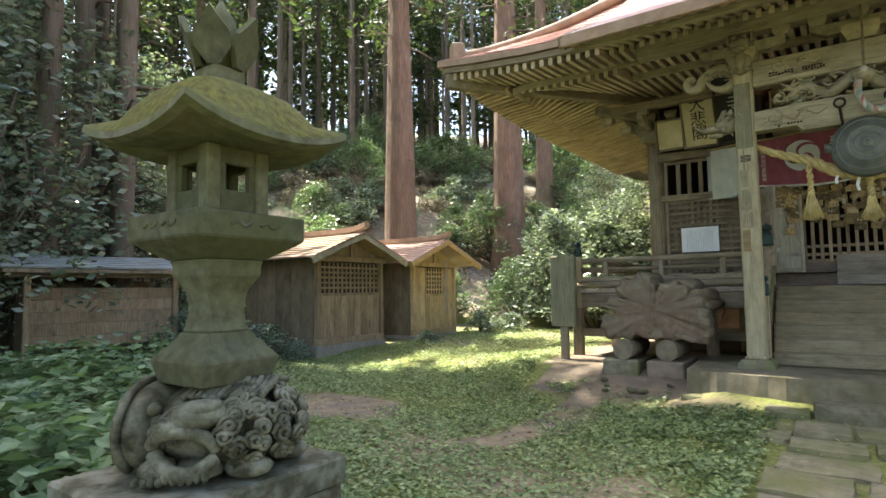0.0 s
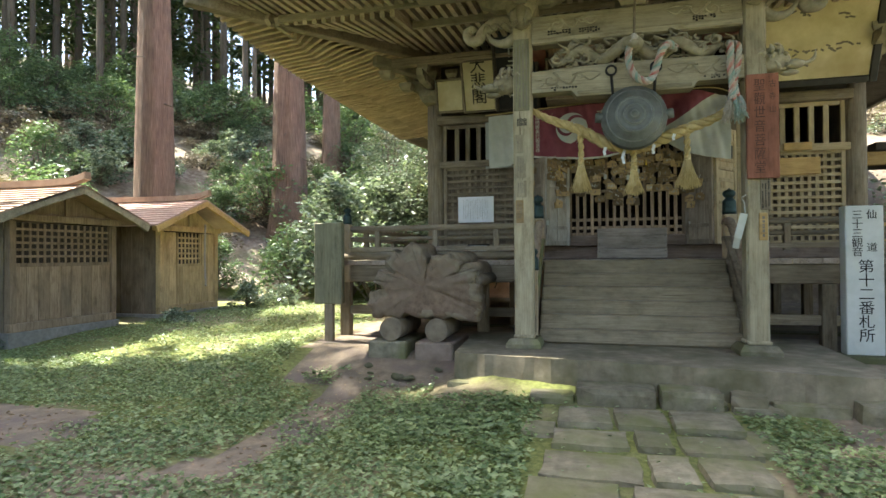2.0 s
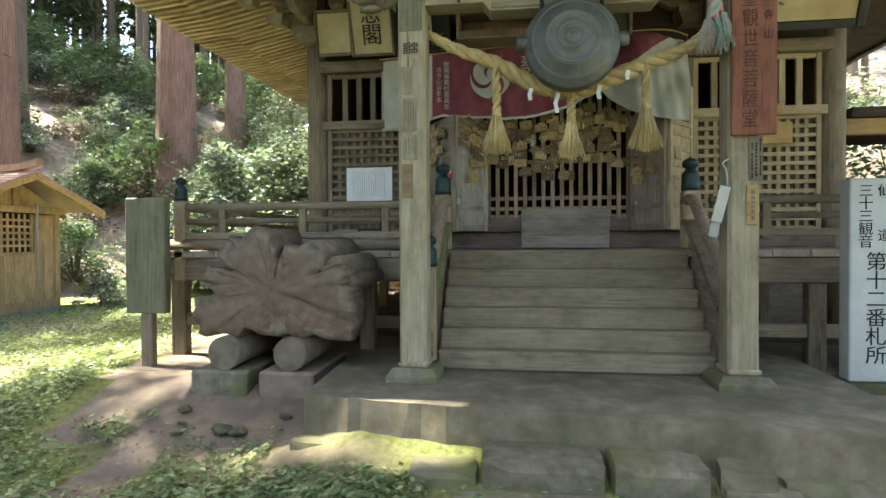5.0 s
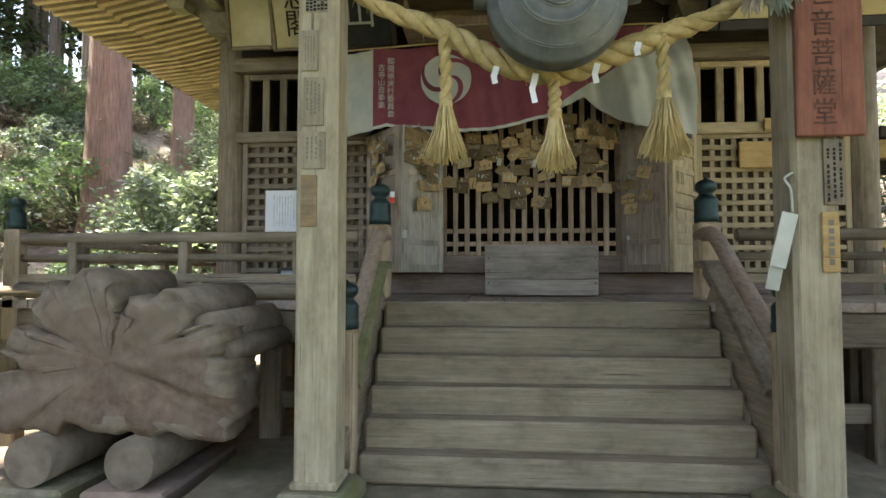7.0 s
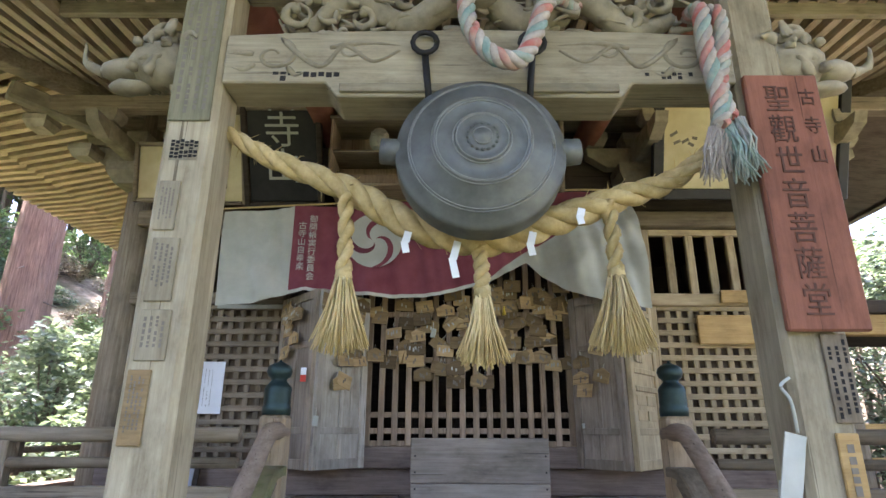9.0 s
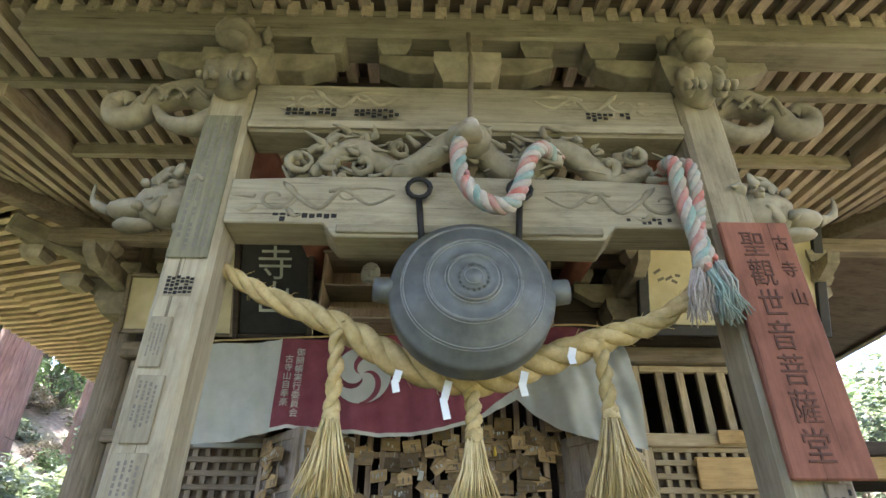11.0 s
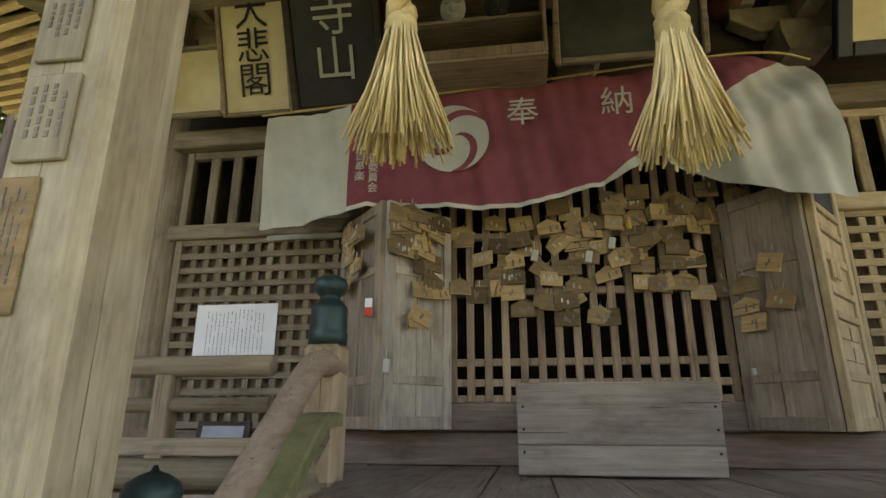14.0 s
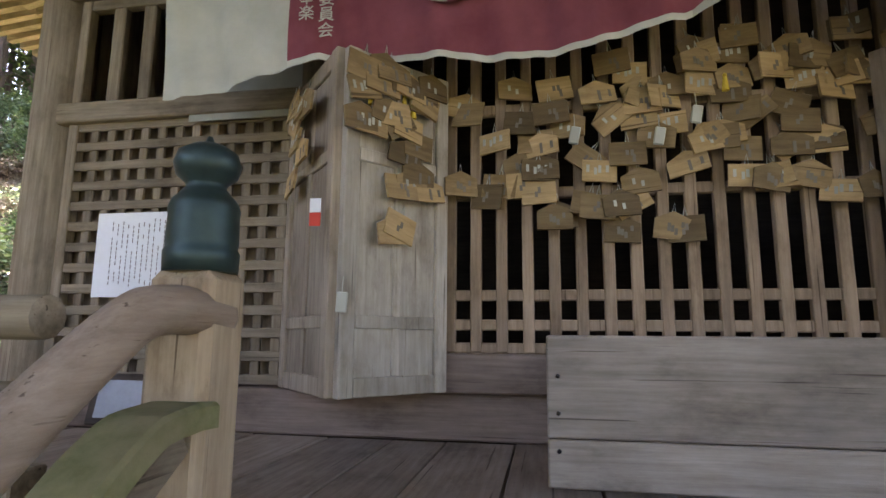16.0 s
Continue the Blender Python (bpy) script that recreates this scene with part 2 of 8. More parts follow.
LEAFG = leaf_mat("ground leaves", (0.1, 0.15, 0.055), (0.33, 0.39, 0.19), 0.42)
LITTER = leaf_mat("dry brown undergrowth", (0.13, 0.1, 0.065), (0.36, 0.31, 0.22), 0.7, 0.2)
LEAFD = leaf_mat("dry leaves", (0.16, 0.10, 0.055), (0.33, 0.24, 0.14), 0.8, 0.1)


def ground_material():
    m, nt, b = node_mat("courtyard earth and moss", 0.95)
    fine = noise_tex(nt, 6.0, 9, rough=0.7)
    dirt = ramp(nt, fine, [(0.3, (0.15, 0.105, 0.07)), (0.7, (0.36, 0.285, 0.205))])
    moss = ramp(nt, noise_tex(nt, 22.0, 6), [(0.3, (0.07, 0.085, 0.02)), (0.7, (0.20, 0.215, 0.065))])
    mask = ramp(nt, noise_tex(nt, 0.55, 5), [(0.36, (0, 0, 0)), (0.52, (1, 1, 1))])
    col = mix(nt, mask, dirt, moss)
    nt.links.new(col, b.inputs["Base Color"])
    bump(nt, b, fine, 0.7, 0.03)
    return m


GROUND = ground_material()

# ---- building helpers ----
BASE = {}


def thing(name, at, label, category, group="", kind=""):
    ob = new(name)
    ob.location = at
    BASE[ob] = Vector(at)
    return tagged(ob, label, category, group, kind)


def part(name, bm, material, parent, label="", smooth=False):
    """Link a bmesh, drawn in world places, as one mesh under a thing or under a part."""
    me = bpy.data.meshes.new(name)
    at = BASE.get(parent, Vector((0, 0, 0)))
    bmesh.ops.translate(bm, verts=bm.verts, vec=-at)
    bm.to_mesh(me)
    bm.free()
    for m in (material if isinstance(material, (list, tuple)) else [material]):
        me.materials.append(m)
    if smooth:
        me.shade_smooth()
    ob = new(name, me)
    ob.parent = parent
    BASE[ob] = at
    if label:
        ob["label"] = label
    if name in ("writing", "straw_skirt", "loose_straw", "fringe", "small_writing", "print", "faded_paint", "name_print"):
        ob["kind"] = "stuff"
    return ob


def solo(name, bm, material, at, label, category, group="", kind="", smooth=False):
    """A thing that is one mesh."""
    me = bpy.data.meshes.new(name)
    bmesh.ops.translate(bm, verts=bm.verts, vec=-Vector(at))
    bm.to_mesh(me)
    bm.free()
    for m in (material if isinstance(material, (list, tuple)) else [material]):
        me.materials.append(m)
    if smooth:
        me.shade_smooth()
    ob = new(name, me)
    ob.location = at
    BASE[ob] = Vector(at)
    return tagged(ob, label, category, group, kind)


def add_box(bm, x0, x1, y0, y1, z0, z1, bev=0.006, turn=None):
    t = bmesh.new()
    bmesh.ops.create_cube(t, size=1)
    sx, sy, sz = x1 - x0, y1 - y0, z1 - z0
    bmesh.ops.scale(t, vec=(sx, sy, sz), verts=t.verts)
    if bev:
        bmesh.ops.bevel(t, geom=t.edges[:], offset=min(bev, 0.3 * min(abs(sx), abs(sy), abs(sz))), segments=1, affect="EDGES")
    m = Matrix.Translation(((x0 + x1) / 2, (y0 + y1) / 2, (z0 + z1) / 2))
    if turn is not None:
        m = m @ turn
    bmesh.ops.transform(t, matrix=m, verts=t.verts)
    merge(bm, t)
    return bm


def merge(bm, t, mat=None):
    vs = {v: bm.verts.new(v.co) for v in t.verts}
    for f in t.faces:
        try:
            g = bm.faces.new([vs[v] for v in f.verts])
            g.material_index = f.material_index if mat is None else mat
            g.smooth = f.smooth
        except ValueError:
            pass
    t.free()


def box(x0, x1, y0, y1, z0, z1, bev=0.006, turn=None):
    return add_box(bmesh.new(), x0, x1, y0, y1, z0, z1, bev, turn)


def add_rod(bm, a, b, r0, r1=None, seg=12, mat=0):
    a, b = Vector(a), Vector(b)
    r1 = r0 if r1 is None else r1
    t = bmesh.new()
    bmesh.ops.create_cone(t, cap_ends=True, segments=seg, radius1=r0, radius2=r1, depth=(b - a).length)
    q = (b - a).to_track_quat("Z", "Y").to_matrix().to_4x4()
    bmesh.ops.transform(t, matrix=Matrix.Translation((a + b) / 2) @ q, verts=t.verts)
    for f in t.faces:
        f.smooth = len(f.verts) == 4
    merge(bm, t, mat)
    return bm


def rod(a, b, r0, r1=None, seg=12):
    return add_rod(bmesh.new(), a, b, r0, r1, seg)


def beam(bm, a, b, w, h, bev=0.004):
    """A square timber from a to b, w across and h high."""
    a, b = Vector(a), Vector(b)
    d = b - a
    rz = math.atan2(d.y, d.x)
    ry = -math.atan2(d.z, math.hypot(d.x, d.y))
    c = (a + b) / 2
    m = Matrix.Rotation(rz, 4, "Z") @ Matrix.Rotation(ry, 4, "Y")
    L = d.length
    return add_box(bm, c.x - L / 2, c.x + L / 2, c.y - w / 2, c.y + w / 2, c.z - h / 2, c.z + h / 2, bev, m)


def lathe(profile, at, seg=24, turn=None, square=False):
    bm = bmesh.new()
    rings = []
    n = 4 if square else seg
    for r, z in profile:
        k = 2 ** 0.5 if square else 1
        off = math.pi / 4 if square else 0
        rings.append([bm.verts.new((k * r * math.cos(2 * math.pi * i / n + off), k * r * math.sin(2 * math.pi * i / n + off), z)) for i in range(n)])
    for a, b in zip(rings, rings[1:]):
        for i in range(n):
            f = bm.faces.new((a[i], a[(i + 1) % n], b[(i + 1) % n], b[i]))
            f.smooth = not square
    bm.faces.new(rings[0][::-1])
    bm.faces.new(rings[-1])
    m = Matrix.Translation(at)
    if turn is not None:
        m = m @ turn
    bmesh.ops.transform(bm, matrix=m, verts=bm.verts)
    return bm


def catmull(pts, n=8):
    pts = [Vector(p) for p in pts]
    out = []
    for i in range(len(pts) - 1):
        p0, p1, p2, p3 = pts[max(i - 1, 0)], pts[i], pts[i + 1], pts[min(i + 2, len(pts) - 1)]
        for k in range(n):
            t = k / n
            out.append(0.5 * ((2 * p1) + (p2 - p0) * t + (2 * p0 - 5 * p1 + 4 * p2 - p3) * t * t + (3 * p1 - p0 - 3 * p2 + p3) * t ** 3))
    return out + [pts[-1]]


def add_tube(bm, pts, radii, seg=8, mat=0):
    rings = []
    for i, p in enumerate(pts):
        d = (pts[min(i + 1, len(pts) - 1)] - pts[max(i - 1, 0)]).normalized()
        u = d.cross(Vector((0.13, 0.2, 0.97)))
        u = (u if u.length > 1e-3 else d.cross(Vector((1, 0, 0)))).normalized()
        v = d.cross(u)
        r = radii[i] if isinstance(radii, (list, tuple)) else radii
        rings.append([bm.verts.new(p + r * (math.cos(2 * math.pi * k / seg) * u + math.sin(2 * math.pi * k / seg) * v)) for k in range(seg)])
    for a, b in zip(rings, rings[1:]):
        for k in range(seg):
            f = bm.faces.new((a[k], a[(k + 1) % seg], b[(k + 1) % seg], b[k]))
            f.smooth, f.material_index = True, mat
    for ring in (rings[0][::-1], rings[-1]):
        f = bm.faces.new(ring)
        f.material_index = mat
    return bm


def strand_paths(centre, radius, turns, strands=3):
    """Paths of strands that wind round a centre line."""
    n = len(centre)
    for s in range(strands):
        path = []
        for i, p in enumerate(centre):
            d = (centre[min(i + 1, n - 1)] - centre[max(i - 1, 0)]).normalized()
            u = d.cross(Vector((0.1, 0.99, 0.05)))
            u = (u if u.length > 1e-3 else d.cross(Vector((1, 0, 0)))).normalized()
            v = d.cross(u)
            r = radius[i] if isinstance(radius, list) else radius
            a = 2 * math.pi * (turns * i / (n - 1) + s / strands)
            path.append(p + r * (math.cos(a) * u + math.sin(a) * v))
        yield path


def prism(outline, y0, y1, bev=0.0):
    """A plate with an outline in x and z, from y0 to y1."""
    bm = bmesh.new()
    a = [bm.verts.new((x, y0, z)) for x, z in outline]
    b = [bm.verts.new((x, y1, z)) for x, z in outline]
    bm.faces.new(a)
    bm.faces.new(b[::-1])
    for i in range(len(a)):
        j = (i + 1) % len(a)
        bm.faces.new((a[j], a[i], b[i], b[j]))
    bmesh.ops.recalc_face_normals(bm, faces=bm.faces)
    if bev:
        bmesh.ops.bevel(bm, geom=bm.edges[:], offset=bev, segments=1, affect="EDGES")
    return bm


def prism_x(outline, x0, x1):
    bm = prism([(y, z) for y, z in outline], x0, x1)
    for v in bm.verts:
        v.co = Vector((v.co.y, v.co.x, v.co.z))
    bmesh.ops.recalc_face_normals(bm, faces=bm.faces)
    return bm


def add_ball(bm, at, r, scale=(1, 1, 1), sub=2, mat=0, rot=None):
    t = bmesh.new()
    bmesh.ops.create_icosphere(t, subdivisions=sub, radius=r)
    m = Matrix.Translation(at) @ (rot if rot is not None else Matrix()) @ Matrix.Diagonal((*scale, 1))
    bmesh.ops.transform(t, matrix=m, verts=t.verts)
    for f in t.faces:
        f.smooth = True
    merge(bm, t, mat)
    return bm


def lettering(body, size, at, parent, material, turn=None, spacing=1.0, width=1.0, thick=0.0015, name="lettering"):
    """Characters one under another, facing -y, the top one's centre at the given place."""
    cu = bpy.data.curves.new("writing", "FONT")
    cu.body = "\n".join(body)
    cu.size, cu.space_line, cu.align_x, cu.align_y, cu.extrude = size, spacing, "CENTER", "TOP", thick
    cu.resolution_u = 2
    tmp = bpy.data.objects.new("writing", cu)
    scene.collection.objects.link(tmp)
    bpy.context.view_layer.update()
    me = bpy.data.meshes.new_from_object(tmp.evaluated_get(bpy.context.evaluated_depsgraph_get()))
    bpy.data.objects.remove(tmp)
    ob = new(name, me)
    me.name = name
    me.materials.clear()
    me.materials.append(material)
    base = Matrix.Translation(Vector(at) - BASE[parent])
    ob.parent = parent
    ob.matrix_basis = base @ (turn if turn is not None else Matrix()) @ Matrix.Translation((0, 0, size * 0.5)) @ Matrix.Rotation(radians(90), 4, "X") @ Matrix.Diagonal((width, 1, 1, 1))
    BASE[ob] = BASE[parent]
    return ob


def bars(bm, x0, x1, z0, z1, y, columns, seed, fill=0.5):
    """Unreadable upright writing as short bars."""
    rnd = random.Random(seed)
    w = (x1 - x0) / columns
    for c in range(columns):
        z = z1 - rnd.random() * 0.1 * (z1 - z0)
        while z > z0 + 0.02:
            h = rnd.uniform(0.5, 1.0) * w
            if rnd.random() < 0.85:
                xc = x0 + (c + 0.5) * w
                add_box(bm, xc - w * fill / 2, xc + w * fill / 2, y - 0.001, y, z - h * 0.8, z, 0)
            z -= h * 1.15
    return bm


# ---- ground ----
def smooth(a, b, v):
    t = min(max((v - a) / (b - a), 0), 1)
    return t * t * (3 - 2 * t)


def height(x, y):
    # the path rises gently, the yard beside it lies lower and ends in a small bank before the log, the sheds stand higher
    path = float(np.interp(y, [-3, 0, 3, 5, 6.1, 6.6, 7.0, 8.0], [-0.05, 0.0, 0.07, 0.13, 0.175, 0.24, 0.36, 0.42]))
    yard = float(np.interp(y, [-3, 0, 5, 6.8, 7.4, 7.8, 8.6, 12], [-0.05, -0.01, 0.03, 0.09, 0.27, 0.4, 0.45, 0.42]))
    sheds = float(np.interp(y, [-3, 0, 5, 7.5, 9.5, 12], [-0.05, 0.0, 0.05, 0.11, 0.24, 0.33]))
    k, q = smooth(-1.9, -0.9, x), smooth(-5.5, -3.4, x)
    z = path * k + (1 - k) * (yard * q + sheds * (1 - q))
    d = max(0.0, -0.74 * x + 0.67 * y - 18.6)
    hill = 0.62 * min(d, 13) + 0.33 * max(0, d - 13) - 0.2 * max(0, d - 60)
    bank = (3.3 * smooth(16.4, 18.4, y + 0.08 * x) + 0.42 * min(max(0, y - 18.4), 40)) * smooth(-12, -5, x)
    z += max(hill, bank) if y > 3 or x < -10 else hill
    west = max(0.0, -x - 14.5) * 0.12
    z += west * (1 - smooth(6, 14, y))
    z += 0.03 * noise.noise((x * 0.9, y * 0.9, 0)) + (0.35 * noise.noise((x * 0.25, y * 0.25, 3)) if d > 1 else 0)
    return z


def axis_steps(lo, hi, step, far):
    out, v, s = [], lo, step
    while v > -far:
        s *= 1.25
        v -= s
        out.append(v)
    out = out[::-1]
    v = lo
    while v < hi:
        out.append(v)
        v += step
    s = step
    while v < far:
        out.append(v)
        s *= 1.25
        v += s
    return out


def bare(x, y):
    """How trodden the yard is: a muddy track that runs to the log, and bare earth before the sheds."""
    track = float(np.interp(y, [4.2, 5.0, 6.0, 6.9, 7.6], [-2.9, -2.65, -2.47, -2.6, -2.5]))
    a = 1 - smooth(0.1, 0.42, abs(x - track) + (0.5 if y < 4.6 else 0))
    b = 1 - smooth(0.5, 1.25, math.hypot((x + 5.3) / 1.3, (y - 5.2) / 0.8))
    c = smooth(6.7, 7.3, y) * smooth(-3.8, -3.2, x)
    d = 0.75 * smooth(1.3, 1.9, x) * smooth(4.6, 5.6, y)
    return 1.2 * max(a, 0.8 * b, c, d)


def make_ground():
    bm = bmesh.new()
    xs, ys = axis_steps(-16, 8, 0.2, 900), axis_steps(-3, 22, 0.2, 900)
    grid = [[bm.verts.new((x, y, height(x, y) if abs(x) < 200 and abs(y) < 200 else 8)) for x in xs] for y in ys]
    for j in range(len(ys) - 1):
        for i in range(len(xs) - 1):
            f = bm.faces.new((grid[j][i], grid[j][i + 1], grid[j + 1][i + 1], grid[j + 1][i]))
            f.smooth = True
            cx, cy = xs[i], ys[j]
            f.material_index = 1 if (16.2 < cy < 18.2 and -5.0 < cx < 0) else 3 if bare(cx + 0.1, cy + 0.1) + 0.4 * noise.noise((cx * 2, cy * 2, 8)) > 0.62 else 2 if -0.74 * cx + 0.67 * cy > 19.0 + 0.8 * noise.noise((cx, cy, 1)) else 0
    return solo("ground", bm, [GROUND, CLAY, SLOPE, MUD], (0, 0, 0), "trodden earth with moss rising to a wooded slope", "ground", kind="structure")


make_ground()


def leaf_cloud(spots, size, rnd, droop=0.3, cross=False, long=1.6):
    """Vertices and faces of many small folded leaves at the given places."""
    verts, faces = [], []
    for p, nrm in spots:
        s = size * rnd.uniform(0.6, 1.3)
        a = rnd.uniform(0, 6.283)
        u = Vector((math.cos(a), math.sin(a), rnd.uniform(-droop, droop))).normalized()
        n = (nrm + 0.7 * Vector((rnd.uniform(-1, 1), rnd.uniform(-1, 1), rnd.uniform(-1, 1)))).normalized()
        v = n.cross(u)
        v = v.normalized() if v.length > 1e-4 else Vector((0, 0, 1))
        k = len(verts)
        L = s * long
        verts += [p, p + u * L * 0.45 + v * s * 0.42 + n * s * 0.12, p + u * L, p + u * L * 0.45 - v * s * 0.42 + n * s * 0.12]
        faces += [(k, k + 1, k + 2), (k, k + 2, k + 3)]
    return verts, faces


def mesh_of(name, verts, faces, material):
    me = bpy.data.meshes.new(name)
    me.from_pydata(verts, [], faces)
    me.materials.append(material)
    return me


def clumpy_spots(clumps, per, rnd):
    spots = []
    for c, r in clumps:
        for _ in range(per):
            d = Vector((rnd.gauss(0, 1), rnd.gauss(0, 1), rnd.gauss(0, 1))).normalized()
            spots.append((c + d * r * rnd.uniform(0.55, 1.05), (d + Vector((0, 0, 0.8))).normalized()))
    return spots

# ---- stone platform and paving ----
PLAT = 0.55


def rough_stone(x0, x1, y0, y1, z0, z1, turn, wear=0.016):
    """A worn slab: its outline wanders, its top is uneven and its edges are broken."""
    bm = bmesh.new()
    bmesh.ops.create_cube(bm, size=1)
    bmesh.ops.scale(bm, vec=(x1 - x0, y1 - y0, z1 - z0), verts=bm.verts)
    bmesh.ops.subdivide_edges(bm, edges=bm.edges[:], cuts=3, use_grid_fill=True)
    c = Vector(((x0 + x1) / 2, (y0 + y1) / 2, (z0 + z1) / 2))
    hx, hy, hz = (x1 - x0) / 2, (y1 - y0) / 2, (z1 - z0) / 2
    for v in bm.verts:
        p = (v.co + c) * 5
        edge = (abs(v.co.x) > hx * 0.98) + (abs(v.co.y) > hy * 0.98) + (v.co.z > hz * 0.98)
        v.co += wear * Vector((noise.noise(p), noise.noise(p + Vector((7, 3, 1))), 0.6 * noise.noise(p + Vector((2, 9, 4)))))
        if edge >= 2:
            v.co.z -= 0.008 + 0.01 * abs(noise.noise(p * 2))
            v.co.x -= 0.012 * (1 if v.co.x > 0 else -1) * (abs(v.co.x) > hx * 0.9)
            v.co.y -= 0.012 * (1 if v.co.y > 0 else -1) * (abs(v.co.y) > hy * 0.9)
    bmesh.ops.transform(bm, matrix=Matrix.Translation(c) @ turn, verts=bm.verts)
    return bm


def make_platform():
    p = thing("stone_platform", (0.43, 8.0, 0.2), "low worn concrete and stone platform before the hall", "platform", kind="structure")
    rnd = random.Random(5)
    bm = bmesh.new()
    knots = [(-1.4, 7.0), (-0.8, 6.88), (0.1, 6.77), (0.8, 6.68), (1.4, 6.6), (1.96, 6.52), (2.35, 6.5)]
    front = []
    for k in range(46):
        x = -1.4 + 3.75 * k / 45
        front.append((x, float(np.interp(x, [a for a, _ in knots], [b for _, b in knots])) + 0.035 * noise.noise((x * 3, 0, 2)) + 0.02 * noise.noise((x * 11, 4, 2))))
    top = [bm.verts.new((x, y + 0.03 + 0.02 * noise.noise((x * 6, 1, 7)), PLAT - 0.012 * abs(noise.noise((x * 5, 3, 1))))) for x, y in front] + [bm.verts.new((2.4, 8.7, PLAT)), bm.verts.new((-1.5, 8.7, PLAT))]
    low = [bm.verts.new((x, y, 0.1)) for x, y in front] + [bm.verts.new((2.45, 8.7, 0.1)), bm.verts.new((-1.56, 8.7, 0.1))]
    bm.faces.new(top)
    for i in range(len(top)):
        j = (i + 1) % len(top)
        bm.faces.new((low[i], low[j], top[j], top[i]))
    part("slab", bm, CONC, p)
    x = -1.45
    while x < 2.2:
        w = rnd.uniform(0.25, 0.6)
        part("edge_stone", rough_stone(x, min(x + w - 0.015, 2.35), 6.66 - 0.135 * (x + w / 2) + rnd.uniform(-0.04, 0.03), 6.95 - 0.135 * (x + w / 2), 0.05, PLAT - (0.2 if x > 0.9 else 0.28) + rnd.uniform(-0.05, 0.03), Matrix.Rotation(-0.13 + rnd.uniform(-0.06, 0.06), 4, "Z"), 0.03), CONC if rnd.random() < 0.5 else PAVE, p)
        x += w
    return p


make_platform()


def make_paving():
    p = thing("stone_path", (0.4, 4.5, 0.2), "uneven mossy paving stones leading to the platform", "path", kind="structure")
    rnd = random.Random(3)
    rows = [(6.09, 6.45, 0.12, [(-0.16, 0.52), (0.55, 1.05)], 0.10),
            (5.56, 6.08, 0.05, [(-0.3, 0.13), (0.15, 0.56), (0.59, 1.1)], 0.0),
            (5.14, 5.53, 0.045, [(-0.32, 0.24), (0.28, 0.54), (0.58, 1.1)], 0.0),
            (4.62, 5.1, 0.04, [(-0.36, 0.3), (0.34, 0.62), (0.66, 1.06)], 0.0),
            (4.05, 4.58, 0.04, [(-0.42, 0.14), (0.2, 0.75), (0.79, 1.1)], 0.0),
            (3.5, 4.0, 0.04, [(-0.4, 0.3), (0.36, 1.05)], 0.0),
            (2.95, 3.45, 0.04, [(-0.4, 0.15), (0.2, 0.65), (0.7, 1.08)], 0.0),
            (2.4, 2.9, 0.04, [(-0.42, 0.3), (0.35, 1.05)], 0.0),
            (1.8, 2.35, 0.04, [(-0.4, 0.2), (0.25, 0.7), (0.74, 1.1)], 0.0)]
    for y0, y1, up, cells, extra in rows:
        y0, y1 = y0 + 0.33, y1 + 0.33
        for x0, x1 in cells:
            z = height((x0 + x1) / 2, (y0 + y1) / 2) + up + rnd.uniform(-0.012, 0.012)
            t = Matrix.Rotation(rnd.uniform(-0.03, 0.03), 4, "Z") @ Matrix.Rotation(rnd.uniform(-0.02, 0.02), 4, "X")
            part("stone", rough_stone(x0, x1, y0, y1, z - 0.18, z + extra * 0.3, t), PAVE, p)
    for x0, x1, y0, y1, up in ((-0.56, -0.3, 5.68, 6.0, 0.04), (1.06, 1.26, 5.55, 6.1, 0.04), (-0.58, -0.18, 6.42, 6.7, 0.07), (1.12, 1.5, 6.4, 6.66, 0.05)):
        z = height((x0 + x1) / 2, (y0 + y1) / 2) + up
        part("stone", rough_stone(x0, x1, y0, y1, z - 0.16, z, Matrix.Rotation(rnd.uniform(-0.08, 0.08), 4, "Z")), PAVE, p)


make_paving()

# ---- the hall ----
HX0, HX1, HY0, HY1, FLOOR = -2.6, 3.66, 10.2, 15.8, 1.49
hall = thing("shrine_hall", (0.53, 13.0, 0.2), "weathered wooden shrine hall with a red tin roof", "shrine hall")


